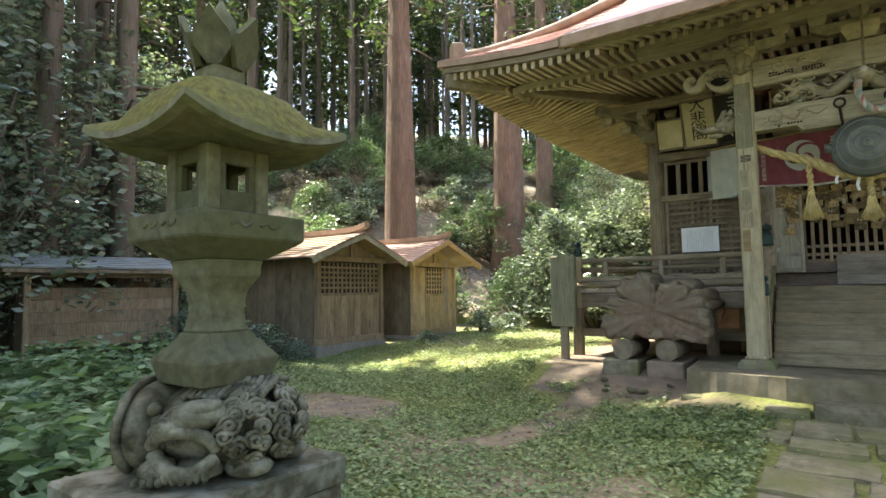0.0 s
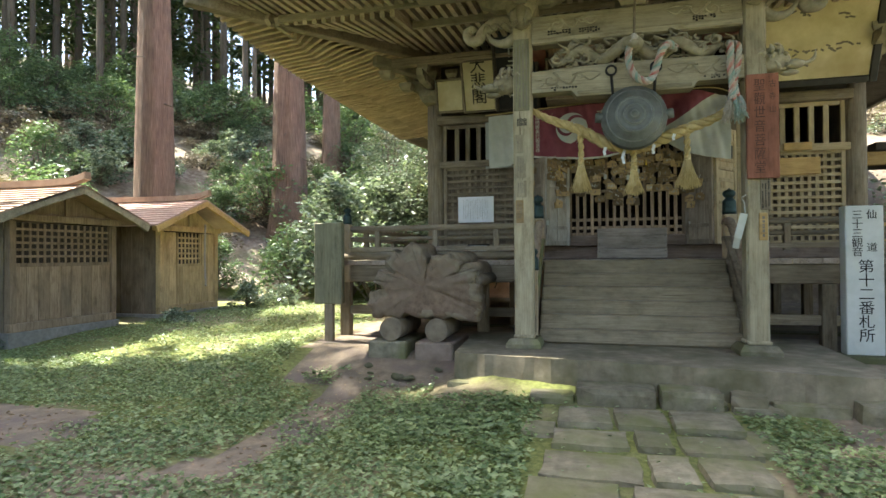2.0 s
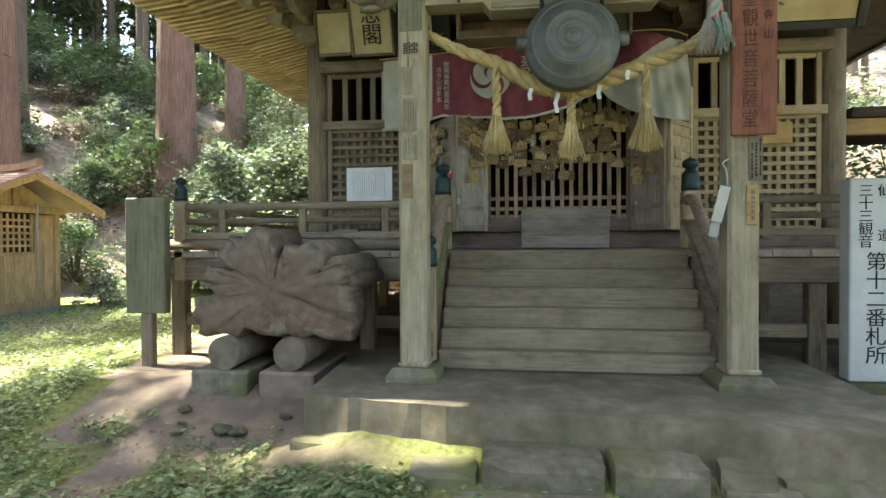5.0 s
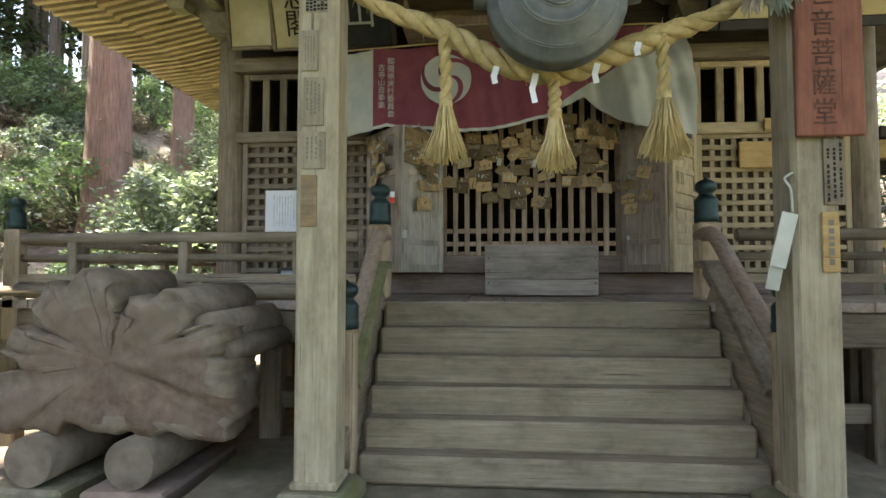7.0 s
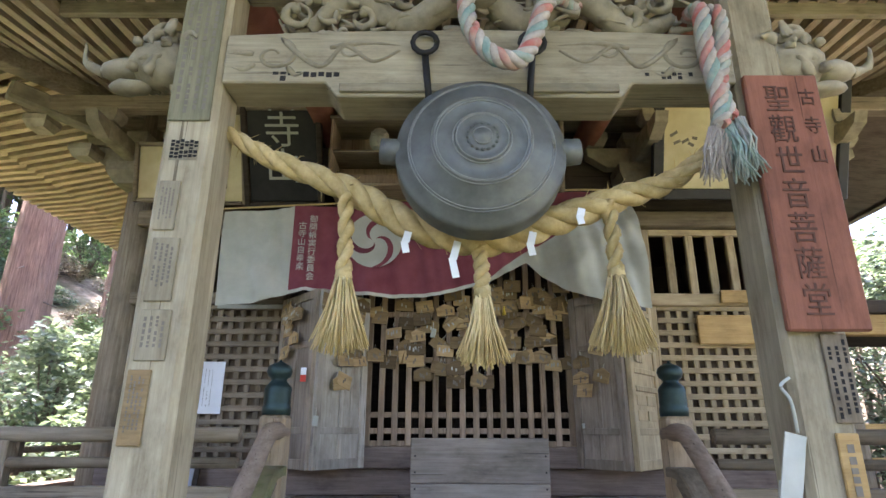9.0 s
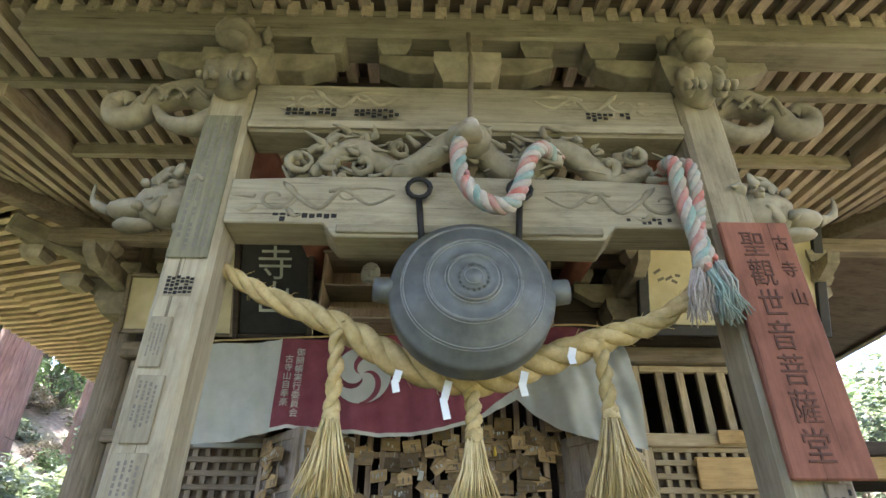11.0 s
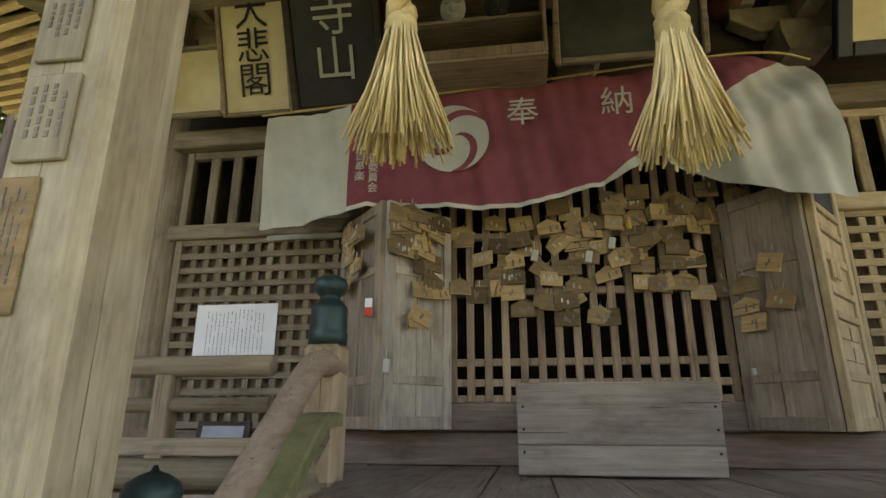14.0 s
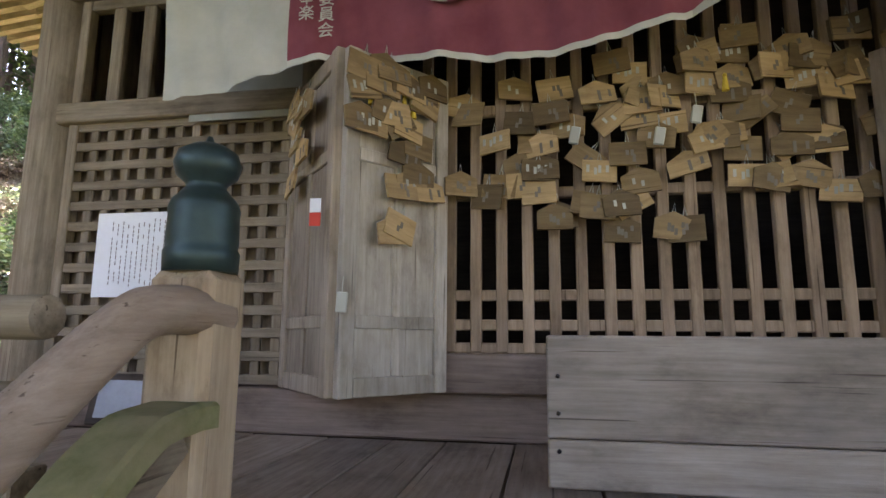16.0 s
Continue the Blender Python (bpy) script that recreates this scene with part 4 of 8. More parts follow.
def make_porch():
    cl, cr = column(CLX), column(CRX)
    p = thing("porch_frame", (0.43, CY, 3.24), "carved grey tie beams, brackets and purlin of the porch", "porch", kind="structure")
    y0, y1 = CY - 0.105, CY + 0.085
    outline = [(CLX + 0.103, 3.3), (-0.2, 3.3), (-0.15, 3.235), (1.0, 3.235), (1.05, 3.3), (CRX - 0.103, 3.3), (CRX - 0.103, 3.53), (1.05, 3.55), (0.43, 3.56), (-0.2, 3.55), (CLX + 0.103, 3.53)]
    beam_ob = part("tie_beam", prism(outline, y0, y1, 0.006), PALE_X, p)
    part("tie_beam_moulding", box(-0.14, 0.99, y0 - 0.016, y0 - 0.001, 3.25, 3.29, 0.005), PALE_X, p)
    for x, f in ((-0.42, 1), (1.28, -1)):
        bm = bmesh.new()
        vine(bm, x, 3.43, y0 + 0.002, f)
        part("scroll_relief", bm, CARVE, p)
    part("upper_beam", box(CLX + 0.104, CRX - 0.104, CY - 0.09, CY + 0.09, 3.83, 4.14, 0.012), PALE_X, p)
    part("upper_moulding", box(CLX + 0.11, CRX - 0.11, CY - 0.105, CY - 0.092, 3.84, 3.89, 0.004), PALE_X, p)
    for x, f in ((-0.35, 1), (1.2, -1)):
        bm = bmesh.new()
        vine(bm, x, 4.03, CY - 0.088, f, 0.085)
        part("scroll_relief", bm, CARVE, p)
    for x0, x1, seed in ((-0.45, -0.2, 1), (-0.12, 0.1, 2), (1.0, 1.22, 3)):
        part("name_slip", bars(bmesh.new(), x0, x1, 3.9, 3.965, CY - 0.106, 8, seed, 0.75), INK, p, "dark pasted name slip")
    for x0, x1, seed in ((-0.42, -0.14, 4), (1.1, 1.3, 5)):
        part("name_slip", bars(bmesh.new(), x0, x1, 3.31, 3.35, y0 - 0.001, 9, seed, 0.75), INK, p, "dark pasted name slip")
    # brackets over the columns and between
    for x in (CLX, CLX - 0.5, CRX, CRX + 0.5, 0.43, 0.05, 0.81, -0.3, 1.16):
        big = x in (CLX, CRX)
        if big or x == 0.43:
            part("bearing_block", lathe([(0.12, 0), (0.17, 0.09), (0.17, 0.16)], (x, CY, 4.145), square=True), CARVE, p)
            part("bracket_arm", prism([(x - 0.46, 4.4), (x - 0.46, 4.34), (x - 0.3, 4.27), (x + 0.3, 4.27), (x + 0.46, 4.34), (x + 0.46, 4.4)], CY - 0.06, CY + 0.06, 0.006), CARVE, p)
        if not (x in (CLX - 0.5, CRX + 0.5)):
            part("bracket_cap", lathe([(0.065, 0), (0.09, 0.05), (0.09, 0.095)], (x, CY, 4.402), square=True), CARVE, p)
    part("purlin", box(-1.95, 2.85, CY - 0.1, CY + 0.1, 4.5, 4.72, 0.015), PALE_X, p)
    part("hung_purlin", box(PX0 + 0.05, PX1 - 0.05, PYE + 0.22, PYE + 0.3, 4.30, 4.37, 0.006), PALE_X, p)
    # side tie beams curving back to the hall
    for x in (CLX, CRX):
        pts = catmull([(x, CY + 0.1, 4.0), (x, 8.2, 4.12), (x, 9.2, 4.42), (x, 10.2, 4.5)])
        bm = bmesh.new()
        add_tube(bm, pts, 0.115, 6)
        part("rainbow_beam", bm, REDPAINT, p)
    # nosing beasts and cloud scrolls at the column tops
    for x, f in ((CLX, -1), (CRX, 1)):
        bm = bmesh.new()
        pts = catmull([(x + f * 0.09, CY, 4.1), (x + f * 0.26, CY, 4.15), (x + f * 0.42, CY, 4.08), (x + f * 0.5, CY, 3.98), (x + f * 0.6, CY, 3.99), (x + f * 0.63, CY, 4.07), (x + f * 0.57, CY, 4.11), (x + f * 0.53, CY, 4.06)])
        add_tube(bm, pts, [0.085 * (1 - 0.62 * k / len(pts)) for k in range(len(pts))], 10)
        pts = catmull([(x + f * 0.09, CY - 0.02, 3.95), (x + f * 0.2, CY - 0.03, 3.9), (x + f * 0.32, CY - 0.03, 3.93), (x + f * 0.4, CY - 0.03, 4.03)])
        add_tube(bm, pts, [0.07 * (1 - 0.8 * k / len(pts)) for k in range(len(pts))], 8)
        for q in range(3):
            pts = catmull([(x + f * (0.12 + 0.1 * q), CY - 0.075, 4.04), (x + f * (0.2 + 0.1 * q), CY - 0.085, 4.11), (x + f * (0.28 + 0.08 * q), CY - 0.07, 4.05 - 0.02 * q)])
            add_tube(bm, pts, [0.012] * len(pts), 6)
        chisel(bm, 0.006)
        part("cloud_nosing", bm, CARVE, p)
    return p


def carved_beast(x, y, z, f, label):
    """A carved guardian head on a column, one plain mesh."""
    bm = bmesh.new()
    rnd = random.Random(int(x * 100))
    add_ball(bm, (x, y, z), 0.12, (0.9, 1.0, 1.1))
    add_ball(bm, (x, y - 0.11, z - 0.02), 0.085, (1.1, 1, 0.65))
    add_ball(bm, (x, y - 0.11, z - 0.085), 0.075, (1.05, 1, 0.4))
    for sx in (-1, 1):
        add_ball(bm, (x + sx * 0.055, y - 0.105, z + 0.055), 0.032)
        add_ball(bm, (x + sx * 0.12, y - 0.02, z + 0.08), 0.05, (0.5, 0.8, 1.2))
        add_ball(bm, (x + sx * 0.075, y - 0.06, z - 0.25), 0.06, (0.8, 0.8, 1.8))
        for k in range(3):
            add_ball(bm, (x + sx * 0.075 + (k - 1) * 0.035, y - 0.12, z - 0.33), 0.026, (0.8, 1, 1.3), 1)
    for k in range(14):
        a = rnd.uniform(0, 6.28)
        add_ball(bm, (x + 0.125 * math.cos(a), y + rnd.uniform(-0.02, 0.08), z + 0.13 * math.sin(a)), 0.035, sub=1)
    add_ball(bm, (x, y, z - 0.22), 0.12, (0.9, 0.9, 1.2))
    bmesh.ops.subdivide_edges(bm, edges=bm.edges[:], cuts=1)
    chisel(bm, 0.014, 22)
    return solo("carved_beast", bm, CARVE, (x, y, z - 0.4), label, "carving", "guardian carvings", smooth=True)


def dragon_carving():
    bm = bmesh.new()
    rnd = random.Random(8)
    pts = catmull([(-0.3, CY - 0.02, 3.62), (-0.1, CY - 0.08, 3.74), (0.12, CY - 0.05, 3.62), (0.4, CY - 0.12, 3.76), (0.62, CY - 0.06, 3.62), (0.85, CY - 0.1, 3.72), (1.1, CY - 0.03, 3.6), (1.28, CY, 3.7)])
    add_tube(bm, pts, [0.035 + 0.03 * math.sin(math.pi * i / len(pts)) for i in range(len(pts))], 10)
    add_ball(bm, (0.42, CY - 0.16, 3.72), 0.1, (1.1, 1, 0.85))
    add_ball(bm, (0.42, CY - 0.25, 3.68), 0.06, (1.1, 1, 0.6))
    for k in range(130):
        p = rnd.choice(pts)
        q = p + Vector((rnd.uniform(-0.12, 0.12), rnd.uniform(-0.03, 0.05), rnd.uniform(-0.08, 0.09)))
        cs = catmull([q, q + Vector((rnd.uniform(-.06, .06), -0.02, rnd.uniform(-.03, .06))), q + Vector((rnd.uniform(-.13, .13), -0.03, rnd.uniform(-.05, .08)))], 4)
        add_tube(bm, cs, [0.015, 0.018, 0.018, 0.017, 0.015, 0.012, 0.009, 0.006, 0.003], 6)
    for k in range(16):
        add_ball(bm, (rnd.uniform(-0.3, 1.25), CY - 0.02, rnd.uniform(3.56, 3.82)), rnd.uniform(0.03, 0.055), (1.4, 0.7, 0.8), 1)
    for x, z, q, f in ((-0.36, 3.66, 0.075, 1), (-0.2, 3.73, 0.06, 1), (-0.05, 3.64, 0.065, -1), (0.1, 3.74, 0.05, 1), (0.78, 3.66, 0.07, -1), (0.94, 3.74, 0.06, 1), (1.08, 3.65, 0.075, -1), (1.22, 3.72, 0.06, -1)):
        curl = [Vector((x + f * q * (0.15 + 0.85 * k / 18) * math.cos(k * 0.45), CY - 0.1 + 0.003 * k, z + q * (0.15 + 0.85 * k / 18) * math.sin(k * 0.45))) for k in range(19)]
        curl += [curl[-1] + Vector((f * d, 0.02, e)) for d, e in ((0.03, -0.04), (0.08, -0.07), (0.14, -0.06))]
        add_tube(bm, curl, [0.017 + 0.006 * math.sin(k * 0.3) for k in range(len(curl))], 7)
    chisel(bm, 0.008, 26)
    return solo("dragon_carving", bm, CARVE, (0.43, CY, 3.56), "grey carved wooden dragon and clouds between the porch beams", "carving", smooth=True)


def make_porch_roof():
    r = thing("porch_roof", (0.43, 7.0, 4.4), "red tin porch roof over pale rafters", "roof", kind="structure")
    bm = bmesh.new()
    prof = [(PYE, 4.42), (6.6, 4.72), (7.4, 5.14), (8.4, 5.72), (9.2, 6.3)]
    for (ya, za), (yb, zb) in zip(prof, prof[1:]):
        v = [bm.verts.new(c) for c in ((PX0, ya, za), (PX1, ya, za), (PX1, yb, zb), (PX0, yb, zb))]
        bm.faces.new(v)
    part("tin_cover", bm, REDTIN, r)
    part("front_fascia", box(PX0, PX1, PYE - 0.03, PYE + 0.03, 4.28, 4.415, 0.006), BROWNTIN, r)
    for x in (PX0, PX1):
        bm = bmesh.new()
        for (ya, za), (yb, zb) in zip(prof[:-1], prof[1:]):
            beam(bm, (x, ya, za - 0.09), (x, yb, zb - 0.09), 0.07, 0.17, 0.004)
        part("verge_board", bm, WY, r)
    bm = bmesh.new()
    v = [bm.verts.new(c) for c in ((PX0, PYE + 0.1, 4.40), (PX1, PYE + 0.1, 4.40), (PX1, 7.3, 4.90), (PX0, 7.3, 4.90))]
    bm.faces.new(v)
    w = [bm.verts.new(c) for c in ((PX0, 7.3, 4.92), (PX1, 7.3, 4.92), (PX1, 10.15, 5.7), (PX0, 10.15, 5.7))]
    bm.faces.new(w)
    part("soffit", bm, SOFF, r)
    x = PX0 + 0.1
    while x < PX1 - 0.05:
        bm = bmesh.new()
        beam(bm, (x, PYE + 0.06, 4.35), (x, 7.4, 4.79), 0.065, 0.1, 0)
        beam(bm, (x, 6.9, 4.62), (x, 10.1, 5.54), 0.065, 0.1, 0)
        part("rafter", bm, RAFT_Y, r)
        x += 0.145


make_porch()
for x, f in ((CLX, -1), (CRX, 1)):
    carved_beast(x, CY - 0.12, 4.36, f, "grey carved guardian beast head on top of a porch column")
dragon_carving()


def beam_nosing(x, f):
    """A beast-headed beam end on the outer side of a column, one plain mesh."""
    bm = bmesh.new()
    rnd = random.Random(3)
    add_ball(bm, (x + f * 0.2, CY, 3.45), 0.13, (1.1, 0.8, 0.85), 3)
    add_ball(bm, (x + f * 0.36, CY, 3.42), 0.085, (1.3, 0.85, 0.6), 2)
    add_ball(bm, (x + f * 0.33, CY, 3.34), 0.07, (1.3, 0.8, 0.4), 2)
    for k in range(26):
        a = Vector((x + f * rnd.uniform(0.08, 0.32), CY + rnd.uniform(-0.1, 0.08), 3.45 + rnd.uniform(-0.1, 0.12)))
        b = a + Vector((-f * rnd.uniform(0.0, 0.07), rnd.uniform(-0.06, 0.02), rnd.uniform(-0.05, 0.08)))
        add_tube(bm, catmull([a, (a + b) / 2 + Vector((0, 0, 0.025)), b], 3), [0.022, 0.024, 0.022, 0.018, 0.014, 0.01, 0.005], 6)
    add_tube(bm, catmull([(x + f * 0.45, CY, 3.42), (x + f * 0.54, CY, 3.46), (x + f * 0.56, CY, 3.56)], 5), [0.03 - 0.0025 * i for i in range(11)], 7)
    add_ball(bm, (x + f * 0.27, CY - 0.1, 3.5), 0.025, sub=1)
    chisel(bm, 0.012, 24)
    return solo("beam_nosing", bm, CARVE, (x + f * 0.2, CY, 3.3), "grey carved beast head on the end of the porch beam", "carving", "guardian carvings", smooth=True)


beam_nosing(CLX, -1)
beam_nosing(CRX, 1)
make_porch_roof()


def hall_brackets():
    b = thing("hall_brackets", (0.5, 10.1, 4.1), "rows of carved bracket blocks under the hall eaves", "brackets", kind="structure")
    for x in (HX0 + 0.13, -0.95, 0.53, 1.98, HX1 - 0.13):
        part("bearing_block", lathe([(0.12, 0), (0.18, 0.1), (0.18, 0.18)], (x, 10.12, 4.0), square=True), CARVE, b)
        part("bracket_arm", prism([(x - 0.42, 4.38), (x - 0.42, 4.3), (x - 0.25, 4.19), (x + 0.25, 4.19), (x + 0.42, 4.3), (x + 0.42, 4.38)], 10.06, 10.17, 0.006), CARVE, b)
        for dx in (-0.34, 0, 0.34):
            part("bracket_cap", lathe([(0.07, 0), (0.1, 0.06), (0.1, 0.12)], (x + dx, 10.1, 4.385), square=True), CARVE, b)
        if x == -0.95:
            continue
        part("bracket_arm", box(x - 0.06, x + 0.06, 9.55, 10.05, 4.2, 4.36, 0.02), CARVE, b)
        part("bracket_cap", lathe([(0.06, 0), (0.085, 0.05), (0.085, 0.1)], (x, 9.62, 4.365), square=True), CARVE, b)
        part("bracket_nose", prism_x([(9.56, 4.19), (9.4, 4.26), (9.36, 4.34), (9.56, 4.34)], x - 0.05, x + 0.05), CARVE, b)
    part("upper_purlin", box(HX0 - 0.6, HX1 + 0.6, 9.56, 9.68, 4.47, 4.6, 0.01), WX, b)
    for y in (11.6, 13.0, 14.4):
        part("bearing_block", lathe([(0.12, 0), (0.18, 0.1), (0.18, 0.18)], (HX0 + 0.1, y, 4.3), square=True), CARVE, b)
        part("bracket_arm", box(HX0 - 0.4, HX0 + 0.2, y - 0.06, y + 0.06, 4.49, 4.6, 0.02), CARVE, b)
    for dx, dz in ((-0.25, 4.2), (-0.5, 4.34)):
        part("bracket_cap", lathe([(0.07, 0), (0.1, 0.06), (0.1, 0.11)], (HX0 + dx, 10.2 + dx, dz), square=True), CARVE, b)
    part("corner_arm", beam(bmesh.new(), (HX0 + 0.1, 10.15, 4.45), (HX0 - 0.6, 9.4, 4.55), 0.12, 0.16, 0.02), CARVE, b)


hall_brackets()

# ---- veranda, stairs, railings ----
VX0, VX1, VY = -3.5, 4.6, 8.6


def make_veranda():
    v = thing("veranda", (0.5, 9.4, FLOOR), "weathered plank veranda round the hall on posts", "veranda", kind="structure")
    x = VX0
    rnd = random.Random(2)
    while x < VX1:
        w = rnd.uniform(0.22, 0.34)
        part("plank", box(x, x + w - 0.006, VY, HY0 - 0.07, FLOOR - 0.06, FLOOR + rnd.uniform(-0.003, 0.003), 0.004), BROWN_Y, v)
        x += w
    y = HY0 - 0.06
    while y < 15.4:
        part("plank", box(VX0, HX0 + 0.02, y, y + 0.24, FLOOR - 0.06, FLOOR, 0.004), BROWN_X, v)
        y += 0.246
    part("edge_beam", box(VX0, -0.66, VY + 0.02, VY + 0.16, FLOOR - 0.29, FLOOR - 0.065, 0.012), WX, v)
    part("edge_beam", box(1.6, VX1, VY + 0.02, VY + 0.16, FLOOR - 0.29, FLOOR - 0.065, 0.012), WX, v)
    part("edge_strip", rod((VX0 - 0.05, VY + 0.04, FLOOR + 0.065), (-0.86, VY + 0.04, FLOOR + 0.065), 0.055), WX, v)
    part("edge_beam", box(VX0 + 0.02, VX0 + 0.16, VY + 0.2, 15.4, FLOOR - 0.29, FLOOR - 0.065, 0.012), WY, v)
    for x in (-3.35, -2.4, -1.4, -0.75, 1.7, 2.6, 3.5, 4.4):
        part("post", box(x - 0.075, x + 0.075, VY + 0.03, VY + 0.15, 0.2, FLOOR - 0.292, 0.01), WZ, v)
        part("post_stone", box(x - 0.14, x + 0.14, VY - 0.05, VY + 0.23, 0.08, 0.3, 0.03), STONE, v)
    part("tie_rail", box(-3.4, -0.7, VY + 0.06, VY + 0.11, 0.75, 0.87, 0.006), WX, v)
    part("tie_rail", box(1.65, 4.5, VY + 0.06, VY + 0.11, 0.72, 0.84, 0.006), WX, v)
    for y in (10.3, 11.8, 13.4):
        for x in (-3.3, -2.4, -1.2, 0.5, 2.2, 3.4):
            part("post", box(x - 0.07, x + 0.07, y - 0.07, y + 0.07, 0.2, FLOOR - 0.1, 0.01), WZ, v)
    part("stone_footing", box(HX0, HX1, 10.1, 10.4, 0.1, 0.45, 0.03), STONE, v)


make_veranda()


def cap(at, s, parent, name="finial"):
    prof = [(0.088, 0), (0.09, 0.05), (0.084, 0.06), (0.086, 0.075), (0.084, 0.14), (0.086, 0.16), (0.078, 0.18), (0.06, 0.2), (0.048, 0.215), (0.05, 0.225), (0.074, 0.245), (0.082, 0.275), (0.072, 0.305), (0.04, 0.325), (0.012, 0.335), (0.006, 0.35)]
    return part(name, lathe([(r * s, z * s) for r, z in prof], at, 24), GIBO, parent, "green-black bronze onion finial")


def newel(x, y, z0, z1, w, s, label):
    n = thing("newel_post", (x, y, z0), label, "post", "newel posts")
    shaft = part("shaft", box(x - w / 2, x + w / 2, y - w / 2, y + w / 2, z0, z1, 0.02), TAN_Z, n)
    cap((x, y, z1), s, shaft)
    return n


def make_stairs():
    s = thing("wooden_stairs", (0.46, 8.2, PLAT), "worn grey timber steps up to the veranda", "stairs", kind="structure")
    n = 6
    z1, y1 = FLOOR - 0.005, VY - 0.02
    rise, run = (z1 - PLAT) / n, 0.152
    for k in range(n):
        zt = z1 - rise * k
        y = y1 - run * k
        part("tread", box(-0.6, 1.53, y, y + run + (0.06 if k else 0.1), zt - rise - (0.05 if k < n - 1 else -0.002), zt, 0.02, Matrix.Rotation(0.003 * (k % 3 - 1), 4, "Y")), STEP, s)
    # side boards and sloping rails
    for x, f in ((-0.665, -1), (1.6, 1)):
        bm = bmesh.new()
        beam(bm, (x, 7.74, PLAT + 0.13), (x, 8.72, FLOOR + 0.06), 0.085, 0.26, 0.01)
        part("side_board", bm, WY, s)
        pts = catmull([(x, 8.9, 1.74), (x, 8.74, 1.73), (x, 8.6, 1.64), (x, 8.3, 1.4), (x, 7.9, 1.06)], 5)
        bm = bmesh.new()
        rings = []
        for i, p in enumerate(pts):
            d = (pts[min(i + 1, len(pts) - 1)] - pts[max(i - 1, 0)]).normalized()
            up = Vector((0, -d.z, d.y)) * (1 if d.y > 0 else -1)
            wv = 0.004 * noise.noise(p * 14)
            rings.append([bm.verts.new(p + Vector((sx * 0.065 * q2, 0, 0)) + up * (h + wv)) for sx, q2, h in ((-1, 1, -0.026), (-1, 1, 0.018), (-1, 0.86, 0.026), (1, 0.86, 0.026), (1, 1, 0.018), (1, 1, -0.026))])
        for a, b in zip(rings, rings[1:]):
            for q in range(6):
                bm.faces.new((a[q], a[(q + 1) % 6], b[(q + 1) % 6], b[q]))
        bm.faces.new(rings[0][::-1])
        bm.faces.new(rings[-1])
        bmesh.ops.recalc_face_normals(bm, faces=bm.faces)
        part("sloping_plank", bm, MOSSW if f < 0 else WY, s)
        pts = catmull([(x - f * 0.0, 8.98, 1.94), (x, 8.8, 1.95), (x, 8.66, 1.9), (x, 8.3, 1.62), (x, 7.86, 1.28)])
        part("handrail", add_tube(bmesh.new(), pts, 0.05, 12), RAILW, s, "round brown handrail")
        bm = bmesh.new()
        beam(bm, (x, 7.84, 1.02), (x, 8.85, 1.7), 0.06, 0.075, 0.01)
        part("mid_rail", bm, WY, s)
    for x in (-0.70, 1.64):
        newel(x, 8.95, FLOOR, 2.04, 0.155, 0.92, "short pale post with a bronze onion finial beside the steps")
        newel(x + (0.04 if x < 0 else -0.04), 7.82, PLAT, 1.38, 0.11, 0.75, "low post with a dark finial at the foot of the steps")


make_stairs()


def railing(name, a, b, posts, label):
    r = thing(name, (a[0], a[1], FLOOR), label, "railing", "veranda railings")
    a, b = Vector((*a, 0)), Vector((*b, 0))
    d = (b - a).normalized()
    for z, rad in ((1.93, 0.04), (1.79, 0.028)):
        part("rail", rod((a.x, a.y, z), (b.x, b.y, z), rad), WX, r)
    part("base_rail", beam(bmesh.new(), (a.x, a.y, 1.645), (b.x, b.y, 1.645), 0.075, 0.06), WX, r)
    for k in range(posts):
        p = a + (b - a) * (k + 0.5) / posts
        part("baluster", box(p.x - 0.035, p.x + 0.035, p.y - 0.035, p.y + 0.035, FLOOR + 0.1, 1.9, 0.006), WZ, r)
    return r


railing("railing", (-3.28, 8.66), (-0.8, 8.66), 3, "grey three-bar wooden veranda railing")
railing("railing", (-3.32, 8.75), (-3.32, 14.8), 5, "grey three-bar wooden veranda railing")
railing("railing", (1.72, 8.66), (4.5, 8.66), 3, "grey three-bar wooden veranda railing")
newel(-3.32, 8.66, FLOOR - 0.3, 2.0, 0.12, 0.7, "corner post with a dark onion finial")


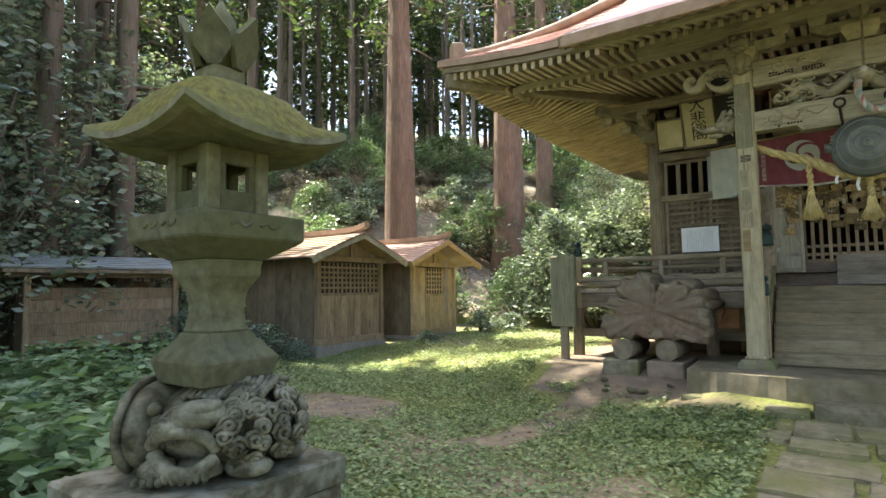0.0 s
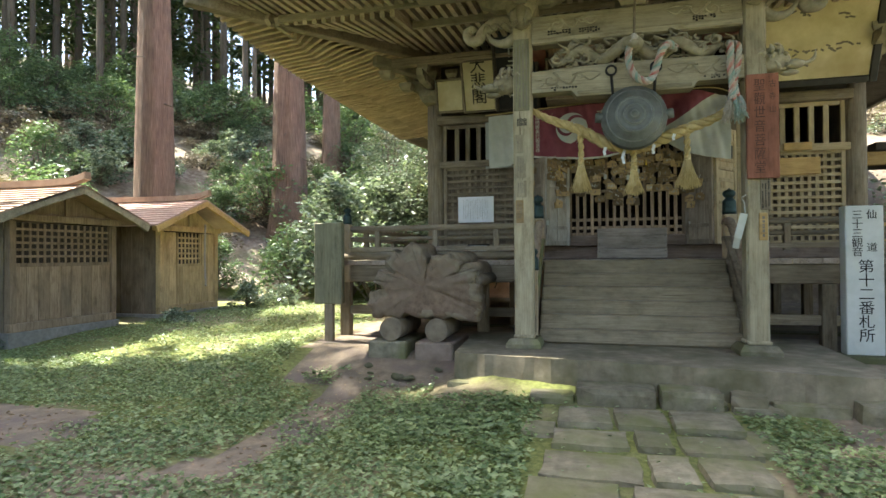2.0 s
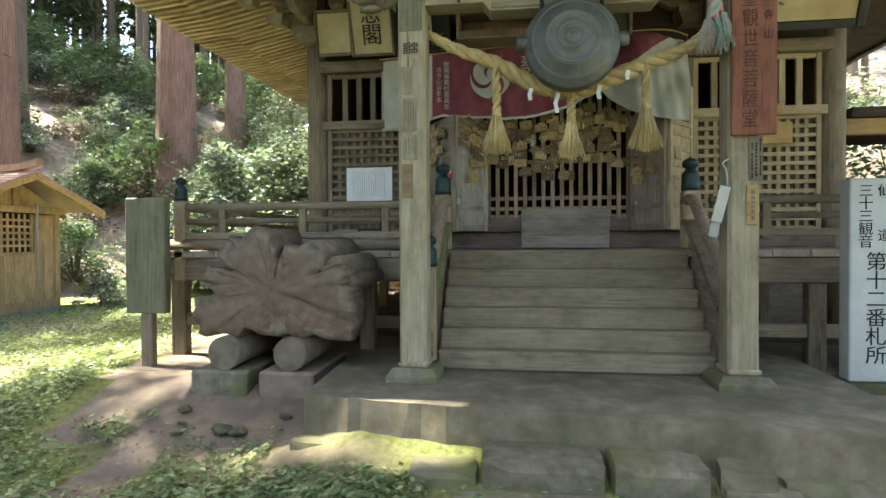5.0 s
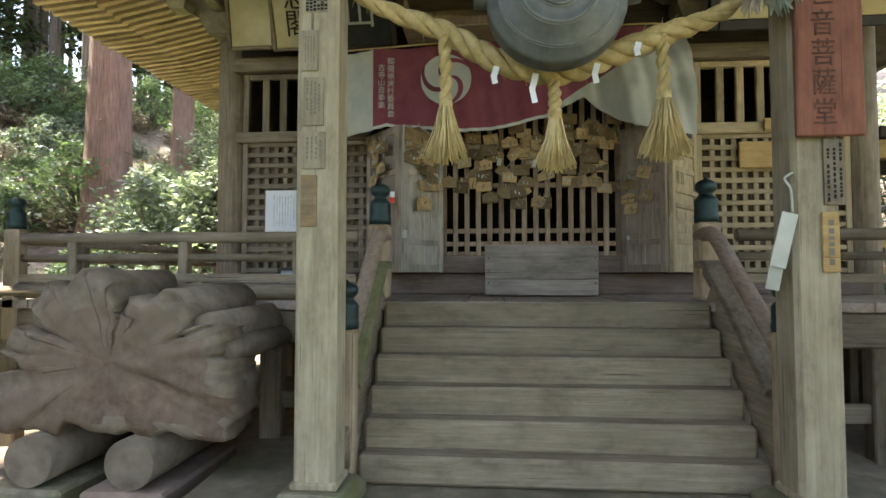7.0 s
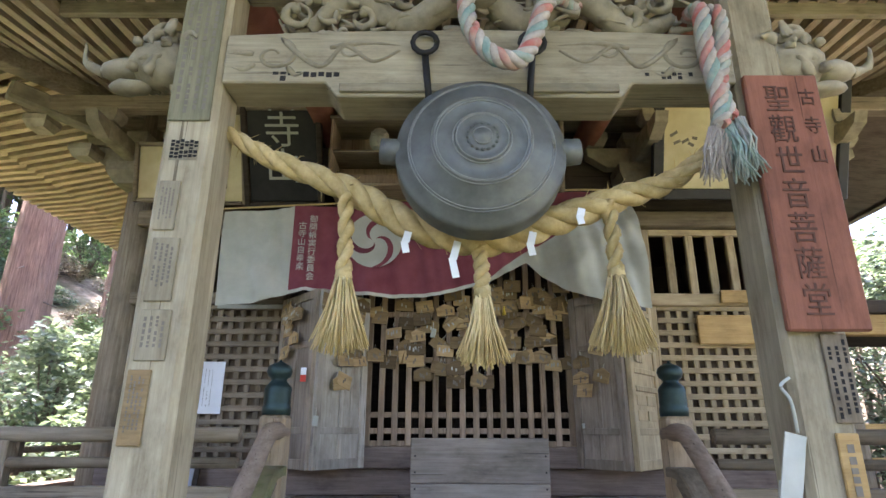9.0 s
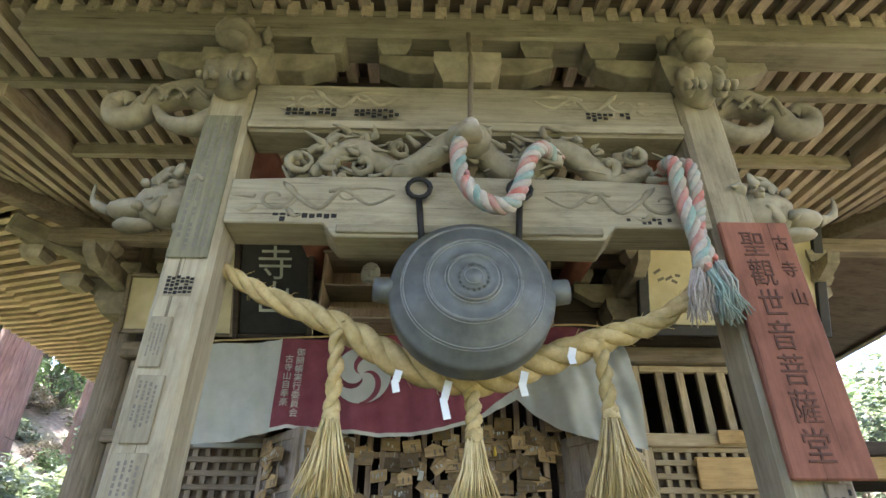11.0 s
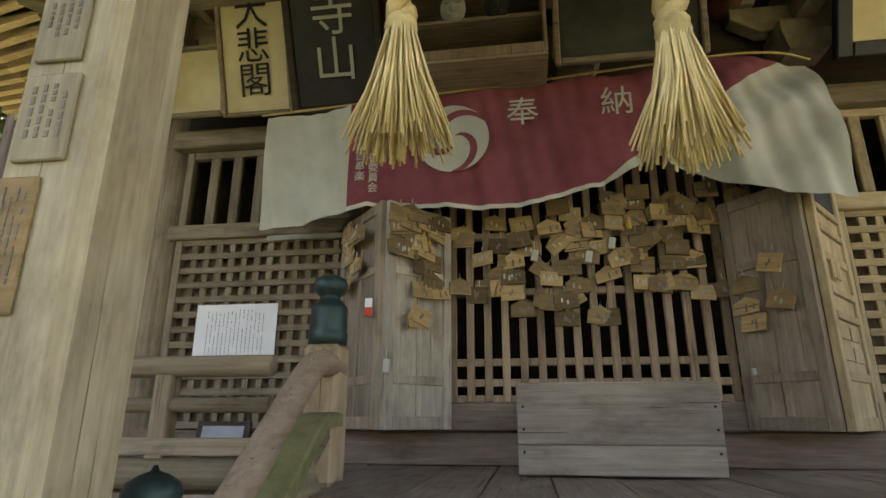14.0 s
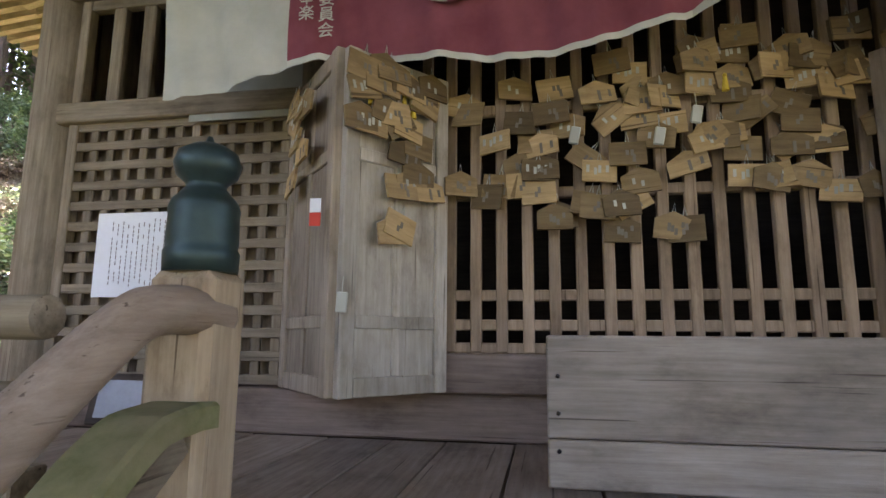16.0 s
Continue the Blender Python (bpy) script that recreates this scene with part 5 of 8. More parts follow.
# ---- things on the porch ----
def make_gong():
    g = thing("temple_gong", (0.42, 7.45, 2.62), "large dark green bronze gong with raised rings", "gong")
    turn = Matrix.Rotation(radians(86), 4, "X")
    face = [(0.0, 0.165), (0.03, 0.16), (0.036, 0.148), (0.05, 0.15), (0.058, 0.142), (0.085, 0.141), (0.09, 0.147), (0.096, 0.147), (0.10, 0.139), (0.17, 0.128), (0.175, 0.134), (0.183, 0.133), (0.188, 0.124), (0.25, 0.105), (0.29, 0.075), (0.315, 0.05), (0.324, 0.046), (0.328, 0.03), (0.328, -0.05), (0.324, -0.066), (0.315, -0.07), (0.29, -0.11), (0.2, -0.125), (0.0, -0.14)]
    bm = bmesh.new()
    seg = 48
    rings = []
    for r, z in face:
        rings.append([bm.verts.new((max(r, 0.001) * math.cos(2 * math.pi * k / seg), max(r, 0.001) * math.sin(2 * math.pi * k / seg), z)) for k in range(seg)])
    for a, b in zip(rings, rings[1:]):
        for k in range(seg):
            f = bm.faces.new((a[k], b[k], b[(k + 1) % seg], a[(k + 1) % seg]))
            f.smooth = True
    bmesh.ops.transform(bm, matrix=Matrix.Translation((0.425, 7.46, 2.965)) @ turn, verts=bm.verts)
    part("body", bm, BRONZE, g)
    fr, fz = [r for r, z in face[:17]], [z for r, z in face[:17]]
    for rr, th in ((0.034, 0.004), (0.097, 0.0032), (0.108, 0.0032), (0.170, 0.003), (0.179, 0.0034), (0.187, 0.003), (0.268, 0.003), (0.276, 0.003)):
        z = float(np.interp(rr, fr, fz)) + 0.0015
        ringm = add_tube(bmesh.new(), [Vector((rr * math.cos(a * math.pi / 36), rr * math.sin(a * math.pi / 36), z)) for a in range(73)], th, 6)
        bmesh.ops.transform(ringm, matrix=Matrix.Translation((0.425, 7.46, 2.965)) @ turn, verts=ringm.verts)
        # a lighter bronze than the body keeps the thin rings crisp
        part("raised_ring", ringm, GONGRING, g, "thin lighter bronze ring")
    scal = bmesh.new()
    for k in range(16):
        a = k * math.pi / 8
        add_ball(scal, (0.053 * math.cos(a), 0.053 * math.sin(a), 0.145), 0.0095, (1, 1, 0.7), 1)
    bmesh.ops.transform(scal, matrix=Matrix.Translation((0.425, 7.46, 2.965)) @ turn, verts=scal.verts)
    part("petal_boss", scal, BRONZE, g)
    for sx in (-1, 1):
        part("ear", rod((0.425 + sx * 0.29, 7.46, 2.98), (0.425 + sx * 0.385, 7.46, 2.99), 0.055, 0.05, 14), BRONZE, g)
        t = bmesh.new()
        add_tube(t, [Vector((0.425 + sx * 0.22 + 0.05 * math.cos(a * 0.524), 7.43, 3.47 + 0.05 * math.sin(a * 0.524))) for a in range(13)], 0.012, 6)
        part("ring", t, IRON, g)
        part("hook", rod((0.425 + sx * 0.22, 7.44, 3.43), (0.425 + sx * 0.2, 7.45, 3.19), 0.014), IRON, g)


make_gong()


def straw_tassel(x, y, zt, zn, zb, hw, seed):
    t = thing("straw_tassel", (x, y, zb), "golden straw tassel hanging from the sacred rope", "tassel", "straw tassels")
    centre = catmull([(x - 0.01, y, zt), (x, y, (zt + zn) / 2), (x, y, zn)], 10)
    bm = bmesh.new()
    for path in strand_paths(centre, 0.016, 2.2, 2):
        add_tube(bm, path, 0.02, 8)
    part("cord", bm, STRAW, t, smooth=True)
    part("knot", add_ball(bmesh.new(), (x, y, zn - 0.01), 0.036, (1, 1, 1.2)), STRAW, t)
    rnd = random.Random(seed)
    bm = bmesh.new()
    for k in range(190):
        a, q = rnd.uniform(0, 6.283), rnd.random() ** 0.6
        end = Vector((x + hw * q * math.cos(a), y + hw * 0.8 * q * math.sin(a), zb + rnd.uniform(-0.02, 0.03) + 0.03 * q))
        st = Vector((x + 0.028 * q * math.cos(a), y + 0.028 * q * math.sin(a), zn))
        midp = st.lerp(end, 0.5) + Vector((rnd.uniform(-.008, .008) - 0.012 * q * math.cos(a), rnd.uniform(-.008, .008), 0))
        add_tube(bm, [st, midp, end], [0.0042, 0.0036, 0.003], 3)
    part("straw_skirt", bm, SKIRT, t)


def make_shimenawa():
    s = thing("sacred_rope", (0.43, 7.65, 2.68), "thick twisted straw rope hung between the porch columns", "rope")
    c = catmull([(-0.63, 7.6, 3.15), (-0.45, 7.64, 3.05), (-0.115, 7.65, 2.91), (0.156, 7.65, 2.755), (0.45, 7.65, 2.69), (0.71, 7.65, 2.765), (1.0, 7.65, 2.87), (1.25, 7.64, 2.96), (1.47, 7.6, 3.14)], 14)
    n = len(c)
    taper = [0.012 + 0.027 * math.sin(math.pi * (0.08 + 0.84 * i / (n - 1))) ** 1.3 for i in range(n)]
    for k, path in enumerate(strand_paths(c, [r * 0.85 for r in taper], 7.0, 3)):
        part("strand", add_tube(bmesh.new(), path, taper, 10), STRAW, s)
    rnd = random.Random(4)
    bm = bmesh.new()
    for _ in range(150):
        i = rnd.randrange(4, n - 4)
        d = Vector((rnd.gauss(0, 1), rnd.gauss(0, 1), rnd.gauss(0.3, 1))).normalized()
        a = c[i] + d * taper[i] * 1.5
        add_tube(bm, [a, a + d * 0.02 + (c[i + 1] - c[i]) * 0.6, a + d * rnd.uniform(0.02, 0.05) + (c[i + 1] - c[i]) * 1.2], [0.0022, 0.0018, 0.001], 3)
    part("loose_straw", bm, STRAW, s)
    for x, z, L in ((0.14, 2.70, 0.09), (0.33, 2.66, 0.15), (0.63, 2.70, 0.1), (0.83, 2.8, 0.07)):
        pp = thing("paper_streamer", (x, 7.58, z - L), "white zigzag paper streamer tucked in the rope", "paper streamer", "paper streamers")
        part("upper_fold", box(x - 0.015, x + 0.015, 7.575, 7.577, z - L * 0.5, z, 0, Matrix.Rotation(0.25, 4, "Y")), PAPER, pp)
        part("lower_fold", box(x - 0.02, x + 0.008, 7.569, 7.571, z - L, z - L * 0.45, 0, Matrix.Rotation(-0.2, 4, "Y")), PAPER, pp)
    straw_tassel(-0.11, 7.63, 2.88, 2.54, 2.23, 0.12, 1)
    straw_tassel(0.435, 7.63, 2.66, 2.47, 2.18, 0.105, 2)
    straw_tassel(0.965, 7.63, 2.86, 2.55, 2.23, 0.135, 3)


make_shimenawa()


def bell_rope(name, pts, r, turns, label, tassel=None):
    b = thing(name, pts[-1], label, "rope", "bell ropes")
    c = catmull(pts, 12)
    mats = [ROPEW, ROPER, ROPEW, ROPEG]
    for k, path in enumerate(strand_paths(c, r * 0.55, turns, 4)):
        part("strand", add_tube(bmesh.new(), path, r * 0.55, 8), mats[k], b)
    if tassel:
        rnd = random.Random(3)
        for mat, f in ((ROPEG, 1), (ROPEW, -1)):
            bm = bmesh.new()
            for _ in range(40):
                p = Vector(pts[-1]) + Vector((rnd.uniform(-.02, .02) + f * 0.025, rnd.uniform(-.02, .02), 0))
                add_tube(bm, [p, p + Vector((rnd.uniform(-.02, .02) + f * 0.02, rnd.uniform(-.02, .02), -0.09)), p + Vector((rnd.uniform(-.04, .04) + f * .03, rnd.uniform(-.03, .03), -rnd.uniform(0.17, 0.24)))], [0.005, 0.005, 0.003], 4)
            part("fringe", bm, mat, b)


bell_rope("bell_rope", [(0.43, 7.35, 3.76), (0.375, 7.33, 3.62), (0.385, 7.32, 3.46), (0.46, 7.31, 3.33), (0.57, 7.31, 3.3), (0.635, 7.33, 3.42), (0.685, 7.35, 3.58), (0.76, 7.4, 3.68), (0.84, 7.46, 3.66)], 0.035, 7, "faded white, red and green twisted bell rope looped over the beam")
bc = thing("hanging_cord", (0.44, 7.4, 3.7), "thin dark knotted cord holding the bell rope", "cord")
part("cord", add_tube(bmesh.new(), catmull([(0.44, 7.44, 4.5), (0.445, 7.39, 4.2), (0.435, 7.36, 3.95), (0.43, 7.35, 3.72)], 8), 0.013, 8), LOGBARK, bc)
part("knot", add_ball(bmesh.new(), (0.43, 7.35, 3.75), 0.045, (1, 1, 1.3)), ROPEW, bc)
bell_rope("bell_rope", [(1.34, 7.5, 3.66), (1.335, 7.4, 3.6), (1.33, 7.39, 3.4), (1.35, 7.39, 3.2), (1.34, 7.39, 3.06)], 0.034, 4, "faded twisted rope end with a green and white fringe", True)
bell_rope("bell_rope", [(1.36, 7.5, 3.66), (1.41, 7.41, 3.6), (1.40, 7.40, 3.4), (1.37, 7.40, 3.25), (1.39, 7.40, 3.1)], 0.03, 4, "faded twisted rope end with a green and white fringe", True)


def make_noren():
    def top(x):
        return float(np.interp(x, [-1.5, -0.95, 0, 0.9, 1.45, 1.8], [3.66, 3.7, 3.75, 3.8, 3.84, 3.72])) - 0.012 * abs(math.sin(x * 7))

    def low(x):
        return float(np.interp(x, [-1.5, -1.2, -0.95, -0.8, -0.45, -0.1, 0.25, 0.6, 0.8, 0.94, 1.05, 1.18, 1.32, 1.6, 1.8],
                               [2.88, 2.9, 2.96, 3.0, 2.965, 2.94, 2.96, 3.05, 3.16, 3.23, 3.1, 2.99, 2.91, 2.84, 2.81]))

    def seam(x):
        return 3.10 + (x - 0.62) * 0.62 + 0.02 * math.sin(x * 9)

    def cloth(x0, x1, upper, lower, nx, nz):
        bm = bmesh.new()
        grid = []
        for i in range(nx + 1):
            x = x0 + (x1 - x0) * i / nx
            a, b = upper(x), min(lower(x), upper(x) - 0.002)
            col = []
            for j in range(nz + 1):
                z = a + (b - a) * j / nz
                q = (top(x) - z) / 0.8
                y = 9.8 + 0.02 * math.sin(x * 9 + q * 1.3) + 0.013 * math.sin(x * 23 + z * 6) * q + 0.006 * math.sin(x * 51 + z * 9)
                y += 0.024 * math.sin((x * 0.75 - z * 1.0) * 15) * smooth(0.5, 1.0, x) * (1 - 0.5 * q)
                y -= 0.25 * smooth(1.0, 1.35, x) * min(1, 0.15 + q * 1.6)
                col.append(bm.verts.new((x, y, z)))
            grid.append(col)
        for i in range(nx):
            for j in range(nz):
                f = bm.faces.new((grid[i][j], grid[i][j + 1], grid[i + 1][j + 1], grid[i + 1][j]))
                f.smooth = True
        bmesh.ops.recalc_face_normals(bm, faces=bm.faces)
        return bm
    n = thing("door_curtain", (0.15, 9.8, 2.8), "maroon and white offering curtain gathered up at one end", "curtain")
    part("white_end", cloth(-1.5, -0.93, top, low, 24, 24), WHITE, n, "plain white end of the curtain")
    part("maroon_cloth", cloth(-0.93, 1.74, top, lambda x: max(low(x) + (0.028 if x < 0.62 else 0), seam(x) if x > 0.62 else -9), 110, 34), MAROON, n)
    part("hem", cloth(-0.93, 0.62, lambda x: low(x) + 0.028, low, 60, 2), WHITE, n, "white hem")
    part("gathered_end", cloth(0.62, 1.8, lambda x: min(seam(x), top(x)), low, 60, 30), WHITE, n, "loose white drape")
    part("cord", add_tube(bmesh.new(), catmull([(-1.55, 9.8, 3.68), (0, 9.8, 3.765), (1.45, 9.8, 3.86), (1.85, 9.8, 3.78)]), 0.008, 6), STRAW, n)
    # three-comma crest
    cx, cz, R, y = -0.27, 3.40, 0.225, 9.757
    disc = [(cx + R * math.cos(a * math.pi / 20), cz + R * math.sin(a * math.pi / 20)) for a in range(40)]
    part("crest_disc", prism(disc, y, y + 0.003), WHITE, n)
    for k in range(3):
        a0 = k * 2.094 + 0.5
        up, dn = [], []
        for q in range(15):
            t = q / 14
            a, rm = a0 + t * 2.3, R * (1.0 - 0.86 * t ** 1.25)
            w = 0.006 + 0.016 * math.sin(math.pi * t) + 0.008 * t
            up.append((cx + (rm + w) * math.cos(a), cz + (rm + w) * math.sin(a)))
            dn.append((cx + (rm - w) * math.cos(a), cz + (rm - w) * math.sin(a)))
        part("crest_comma", prism(up + dn[::-1], y - 0.003, y - 0.0005), MAROON, n)
    lettering("奉", 0.2, (0.16, 9.745, 3.53), n, WHITE)
    lettering("納", 0.2, (0.72, 9.735, 3.55), n, WHITE)
    lettering("御開帳実行委員会", 0.068, (-0.765, 9.762, 3.575), n, WHITE, spacing=1.0)
    lettering("古寺山自奉楽", 0.068, (-0.85, 9.762, 3.52), n, WHITE, spacing=1.0)


make_noren()


def flat_sign(name, x0, x1, z0, z1, y, thick, mat, label, category, tilt=0.0, frame_mat=None, fw=0.05):
    """A board facing -y, leaning forward by tilt degrees about its lower edge."""
    s = thing(name, ((x0 + x1) / 2, y, z0), label, category)
    turn = Matrix.Translation((0, y, z0)) @ Matrix.Rotation(radians(tilt), 4, "X") @ Matrix.Translation((0, -y, -z0))

    def put(nm, bm, m, lab=""):
        bmesh.ops.transform(bm, matrix=turn, verts=bm.verts)
        return part(nm, bm, m, s, lab)
    put("board", box(x0, x1, y, y + thick, z0, z1, 0.006), mat)
    if frame_mat:
        for a, b, c, d in ((x0 - fw, x0, z0 - fw, z1 + fw), (x1, x1 + fw, z0 - fw, z1 + fw), (x0, x1, z0 - fw, z0), (x0, x1, z1, z1 + fw)):
            put("frame", box(a + 0.001, b - 0.001, y - 0.025, y + thick, c + 0.001, d - 0.001, 0.008), frame_mat)
    return s, turn, put


s, turn, put = flat_sign("name_board", 1.475, 1.765, 2.285, 3.31, 7.415, 0.03, RED, "red-brown wooden board lettered with the hall's name", "sign")
lettering("聖觀世音菩薩堂", 0.128, (1.592, 7.412, 3.19), s, REDINK, spacing=1.05, width=0.85)
lettering("古寺山", 0.078, (1.708, 7.412, 3.20), s, REDINK, spacing=1.6, width=0.85)
s, turn, put = flat_sign("plaque", -1.88, -1.42, 3.8, 4.6, 9.93, 0.03, CREAM, "pale framed plaque with three large brush characters", "plaque", 22, WX, 0.03)
put2 = Matrix.Rotation(radians(22), 4, "X")
lettering("大悲閣", 0.25, (-1.65, 9.93 - 0.014 - math.sin(radians(22)) * 0.65, 3.8 + math.cos(radians(22)) * 0.65), s, INK, put2, spacing=0.92)
s, turn, put = flat_sign("plaque", -1.35, -0.78, 3.8, 5.0, 9.93, 0.04, BLACKW, "black framed plaque with raised white characters", "plaque", 27, DARKW_SHADE, 0.05)
lettering("古寺山", 0.31, (-1.06, 9.93 - 0.016 - math.sin(radians(27)) * 0.86, 3.8 + math.cos(radians(27)) * 0.86), s, WHITE, Matrix.Rotation(radians(27), 4, "X"), spacing=0.95)
flat_sign("plaque", -2.32, -1.93, 3.83, 4.28, 9.93, 0.03, CREAM, "blank faded square picture plaque", "plaque", 12, WX, 0.035)
s, turn, put = flat_sign("painted_panel", 2.08, 3.5, 3.86, 4.95, 9.78, 0.04, CREAM, "large cream votive painting with faded figures in a black frame", "painting", 21, BLACKW, 0.09)
rnd = random.Random(6)
for k in range(7):
    xx, zz = rnd.uniform(2.2, 3.4), rnd.uniform(4.0, 4.75)
    bm = bmesh.new()
    for _ in range(5):
        q = [(xx + rnd.uniform(-.12, .12), zz + rnd.uniform(-.05, .05))]
        add_box(bm, q[0][0] - rnd.uniform(.01, .05), q[0][0] + .03, 9.7785, 9.7795, q[0][1] - .012, q[0][1] + .012, 0, Matrix.Rotation(rnd.uniform(-.6, .6), 4, "Y"))
    put("faded_paint", bm, GREYINK)
b = thing("shelf_box", (-0.15, 9.7, 3.78), "open wooden shelf box holding masks over the curtain", "shelf box")
part("back_panel", box(-0.6, 0.3, 9.84, 9.86, 3.78, 4.34, 0.003), SHED_Z, b)
part("bottom_board", box(-0.62, 0.32, 9.5, 9.86, 3.76, 3.779, 0.003), WX, b)
part("top_board", box(-0.63, 0.33, 9.48, 9.87, 4.341, 4.365, 0.003), WX, b)
for x in (-0.62, 0.3):
    part("side_panel", box(x, x + 0.02, 9.5, 9.839, 3.78, 4.34, 0.003), SHED_Z, b)
part("front_rail", box(-0.599, 0.299, 9.5, 9.52, 3.78, 3.85, 0.003), SHED_Z, b)
part("mask_shelf", box(-0.599, 0.299, 9.53, 9.838, 4.06, 4.08, 0.003), WX, b)
c = thing("wooden_chest", (-0.2, 9.65, 4.366), "plain brown closed wooden chest on the shelf box", "chest")
part("body", box(-0.58, 0.16, 9.52, 9.84, 4.367, 4.7, 0.006), SHED_Z, c)
part("lid", box(-0.595, 0.175, 9.505, 9.85, 4.701, 4.8, 0.008), SHED_Z, c)
for x, m, lab in ((-0.24, WHITE, "pale carved mask"), (0.03, BLACKW, "black carved mask")):
    bm = add_ball(bmesh.new(), (x, 9.57, 4.19), 0.098, (0.85, 0.4, 1.15))
    add_ball(bm, (x, 9.532, 4.175), 0.024, (0.9, 1, 1.7), 1)
    add_ball(bm, (x, 9.54, 4.12), 0.034, (1.2, 0.6, 0.5), 1)
    for sx in (-1, 1):
        add_ball(bm, (x + sx * 0.036, 9.54, 4.215), 0.017, (1.5, 0.6, 0.7), 1)
        add_ball(bm, (x + sx * 0.04, 9.542, 4.245), 0.018, (1.7, 0.5, 0.4), 1)
    solo("carved_mask", bm, m, (x, 9.57, 4.08), lab + " on a shelf over the curtain", "mask", smooth=True)
s, turn, put = flat_sign("framed_picture", 0.4, 1.2, 3.8, 4.42, 9.62, 0.02, GLAZED, "dark glazed picture in a brown frame over the curtain", "picture", 10, WX, 0.04)
# notices
s, turn, put = flat_sign("paper_notice", -2.075, -1.5, 2.08, 2.49, 10.185, 0.003, PAPER, "white written notice pinned on the lattice", "notice")
put("writing", bars(bmesh.new(), -2.0, -1.58, 2.12, 2.46, 10.183, 15, 9, 0.13), GREYINK)
s, turn, put = flat_sign("cloth_notice", -1.62, -1.04, 2.93, 3.66, 10.17, 0.003, WHITE, "blank greyish cloth sheet on the wall", "notice")
s, turn, put = flat_sign("votive_board", 2.38, 3.05, 2.64, 2.88, 10.13, 0.03, YEL_X, "honey-coloured wooden board on the lattice", "board")
flat_sign("votive_board", 2.6, 2.95, 2.98, 3.09, 10.12, 0.025, YEL_X, "honey-coloured wooden board on the lattice", "board")
s, turn, put = flat_sign("photo_frame", -1.9, -1.55, 1.52, 1.74, 10.02, 0.015, DARKW_SHADE, "small dark framed photograph leaning on the wall", "picture", -12)
put("picture", box(-1.86, -1.59, 10.016, 10.0195, 1.55, 1.71, 0), GREYTIN)
# slips on the columns
for x0, x1, z0, z1, mat, seed in ((-0.80, -0.72, 1.90, 2.15, EMA, 31), (-0.79, -0.69, 2.39, 2.63, PALE_Z, 32), (-0.80, -0.72, 2.66, 2.86, PALE_Z, 33), (-0.815, -0.645, 3.12, 3.9, MOSSB, 36), (-0.79, -0.68, 2.18, 2.36, PALE_Z, 35)):
    s, turn, put = flat_sign("name_slip", x0, x1, z0, z1, CY - 0.113, 0.01, mat, "thin wooden name slip nailed to the porch column", "name slip")
    put("writing", bars(bmesh.new(), x0 + 0.012, x1 - 0.012, z0 + 0.03, z1 - 0.02, CY - 0.1142, 4, seed, 0.4), GREYINK)
s, turn, put = flat_sign("paper_slip", -0.785, -0.675, 2.95, 3.03, CY - 0.106, 0.002, PALE_Z, "square black printed slip pasted on the column", "name slip")
put("print", bars(bmesh.new(), -0.785, -0.675, 2.94, 3.04, CY - 0.107, 6, 41, 0.8), INK)
s, turn, put = flat_sign("name_slip", 1.60, 1.69, 1.98, 2.28, CY - 0.115, 0.01, WZ, "long written slip below the red board", "name slip")
put("writing", bars(bmesh.new(), 1.605, 1.685, 1.99, 2.27, CY - 0.1165, 3, 44, 0.4), INK)
s, turn, put = flat_sign("name_slip", 1.585, 1.66, 1.68, 1.95, CY - 0.118, 0.012, YEL_X, "small brown wooden plate on the column", "name slip")
put("writing", bars(bmesh.new(), 1.60, 1.645, 1.72, 1.92, CY - 0.1195, 1, 45, 0.5), GREYINK)
e = thing("plastic_envelope", (1.41, 7.46, 1.6), "white paper in a clear bag tied to the column", "envelope")
part("sheet", box(1.385, 1.455, 7.445, 7.452, 1.7, 1.95, 0, Matrix.Rotation(0.25, 4, "Y")), WHITE, e)
part("lower_sheet", box(1.36, 1.42, 7.46, 7.466, 1.6, 1.8, 0, Matrix.Rotation(0.2, 4, "Y")), WHITE, e)
part("tie", add_tube(bmesh.new(), catmull([(1.46, 7.45, 1.95), (1.45, 7.44, 2.05), (1.43, 7.45, 2.1), (1.47, 7.46, 2.13)]), 0.006, 6), WHITE, e)

# the board that leans on the door
s = thing("leaning_board", (0.52, 9.43, FLOOR), "broad grey planks nailed as a low board before the lattice door", "board")
for z0, z1 in ((FLOOR + 0.012, 1.63), (1.634, 1.91)):
    bm = box(0.07, 0.975, 9.42, 9.45, z0, z1, 0.005)
    bmesh.ops.transform(bm, matrix=Matrix.Translation((0, 9.42, FLOOR)) @ Matrix.Rotation(radians(2), 4, "X") @ Matrix.Translation((0, -9.42, -FLOOR)), verts=bm.verts)
    part("plank", bm, BOARD, s)
for x in (0.1, 0.95):
    for z in (1.6, 1.7, 1.8):
        part("nail", add_ball(bmesh.new(), (x, 9.418 - (z - FLOOR) * 0.035, z), 0.007, sub=1), IRON, s)
part("brace", box(0.1, 0.95, 9.5, 9.55, FLOOR + 0.002, 1.6, 0.005), BOARD, s)

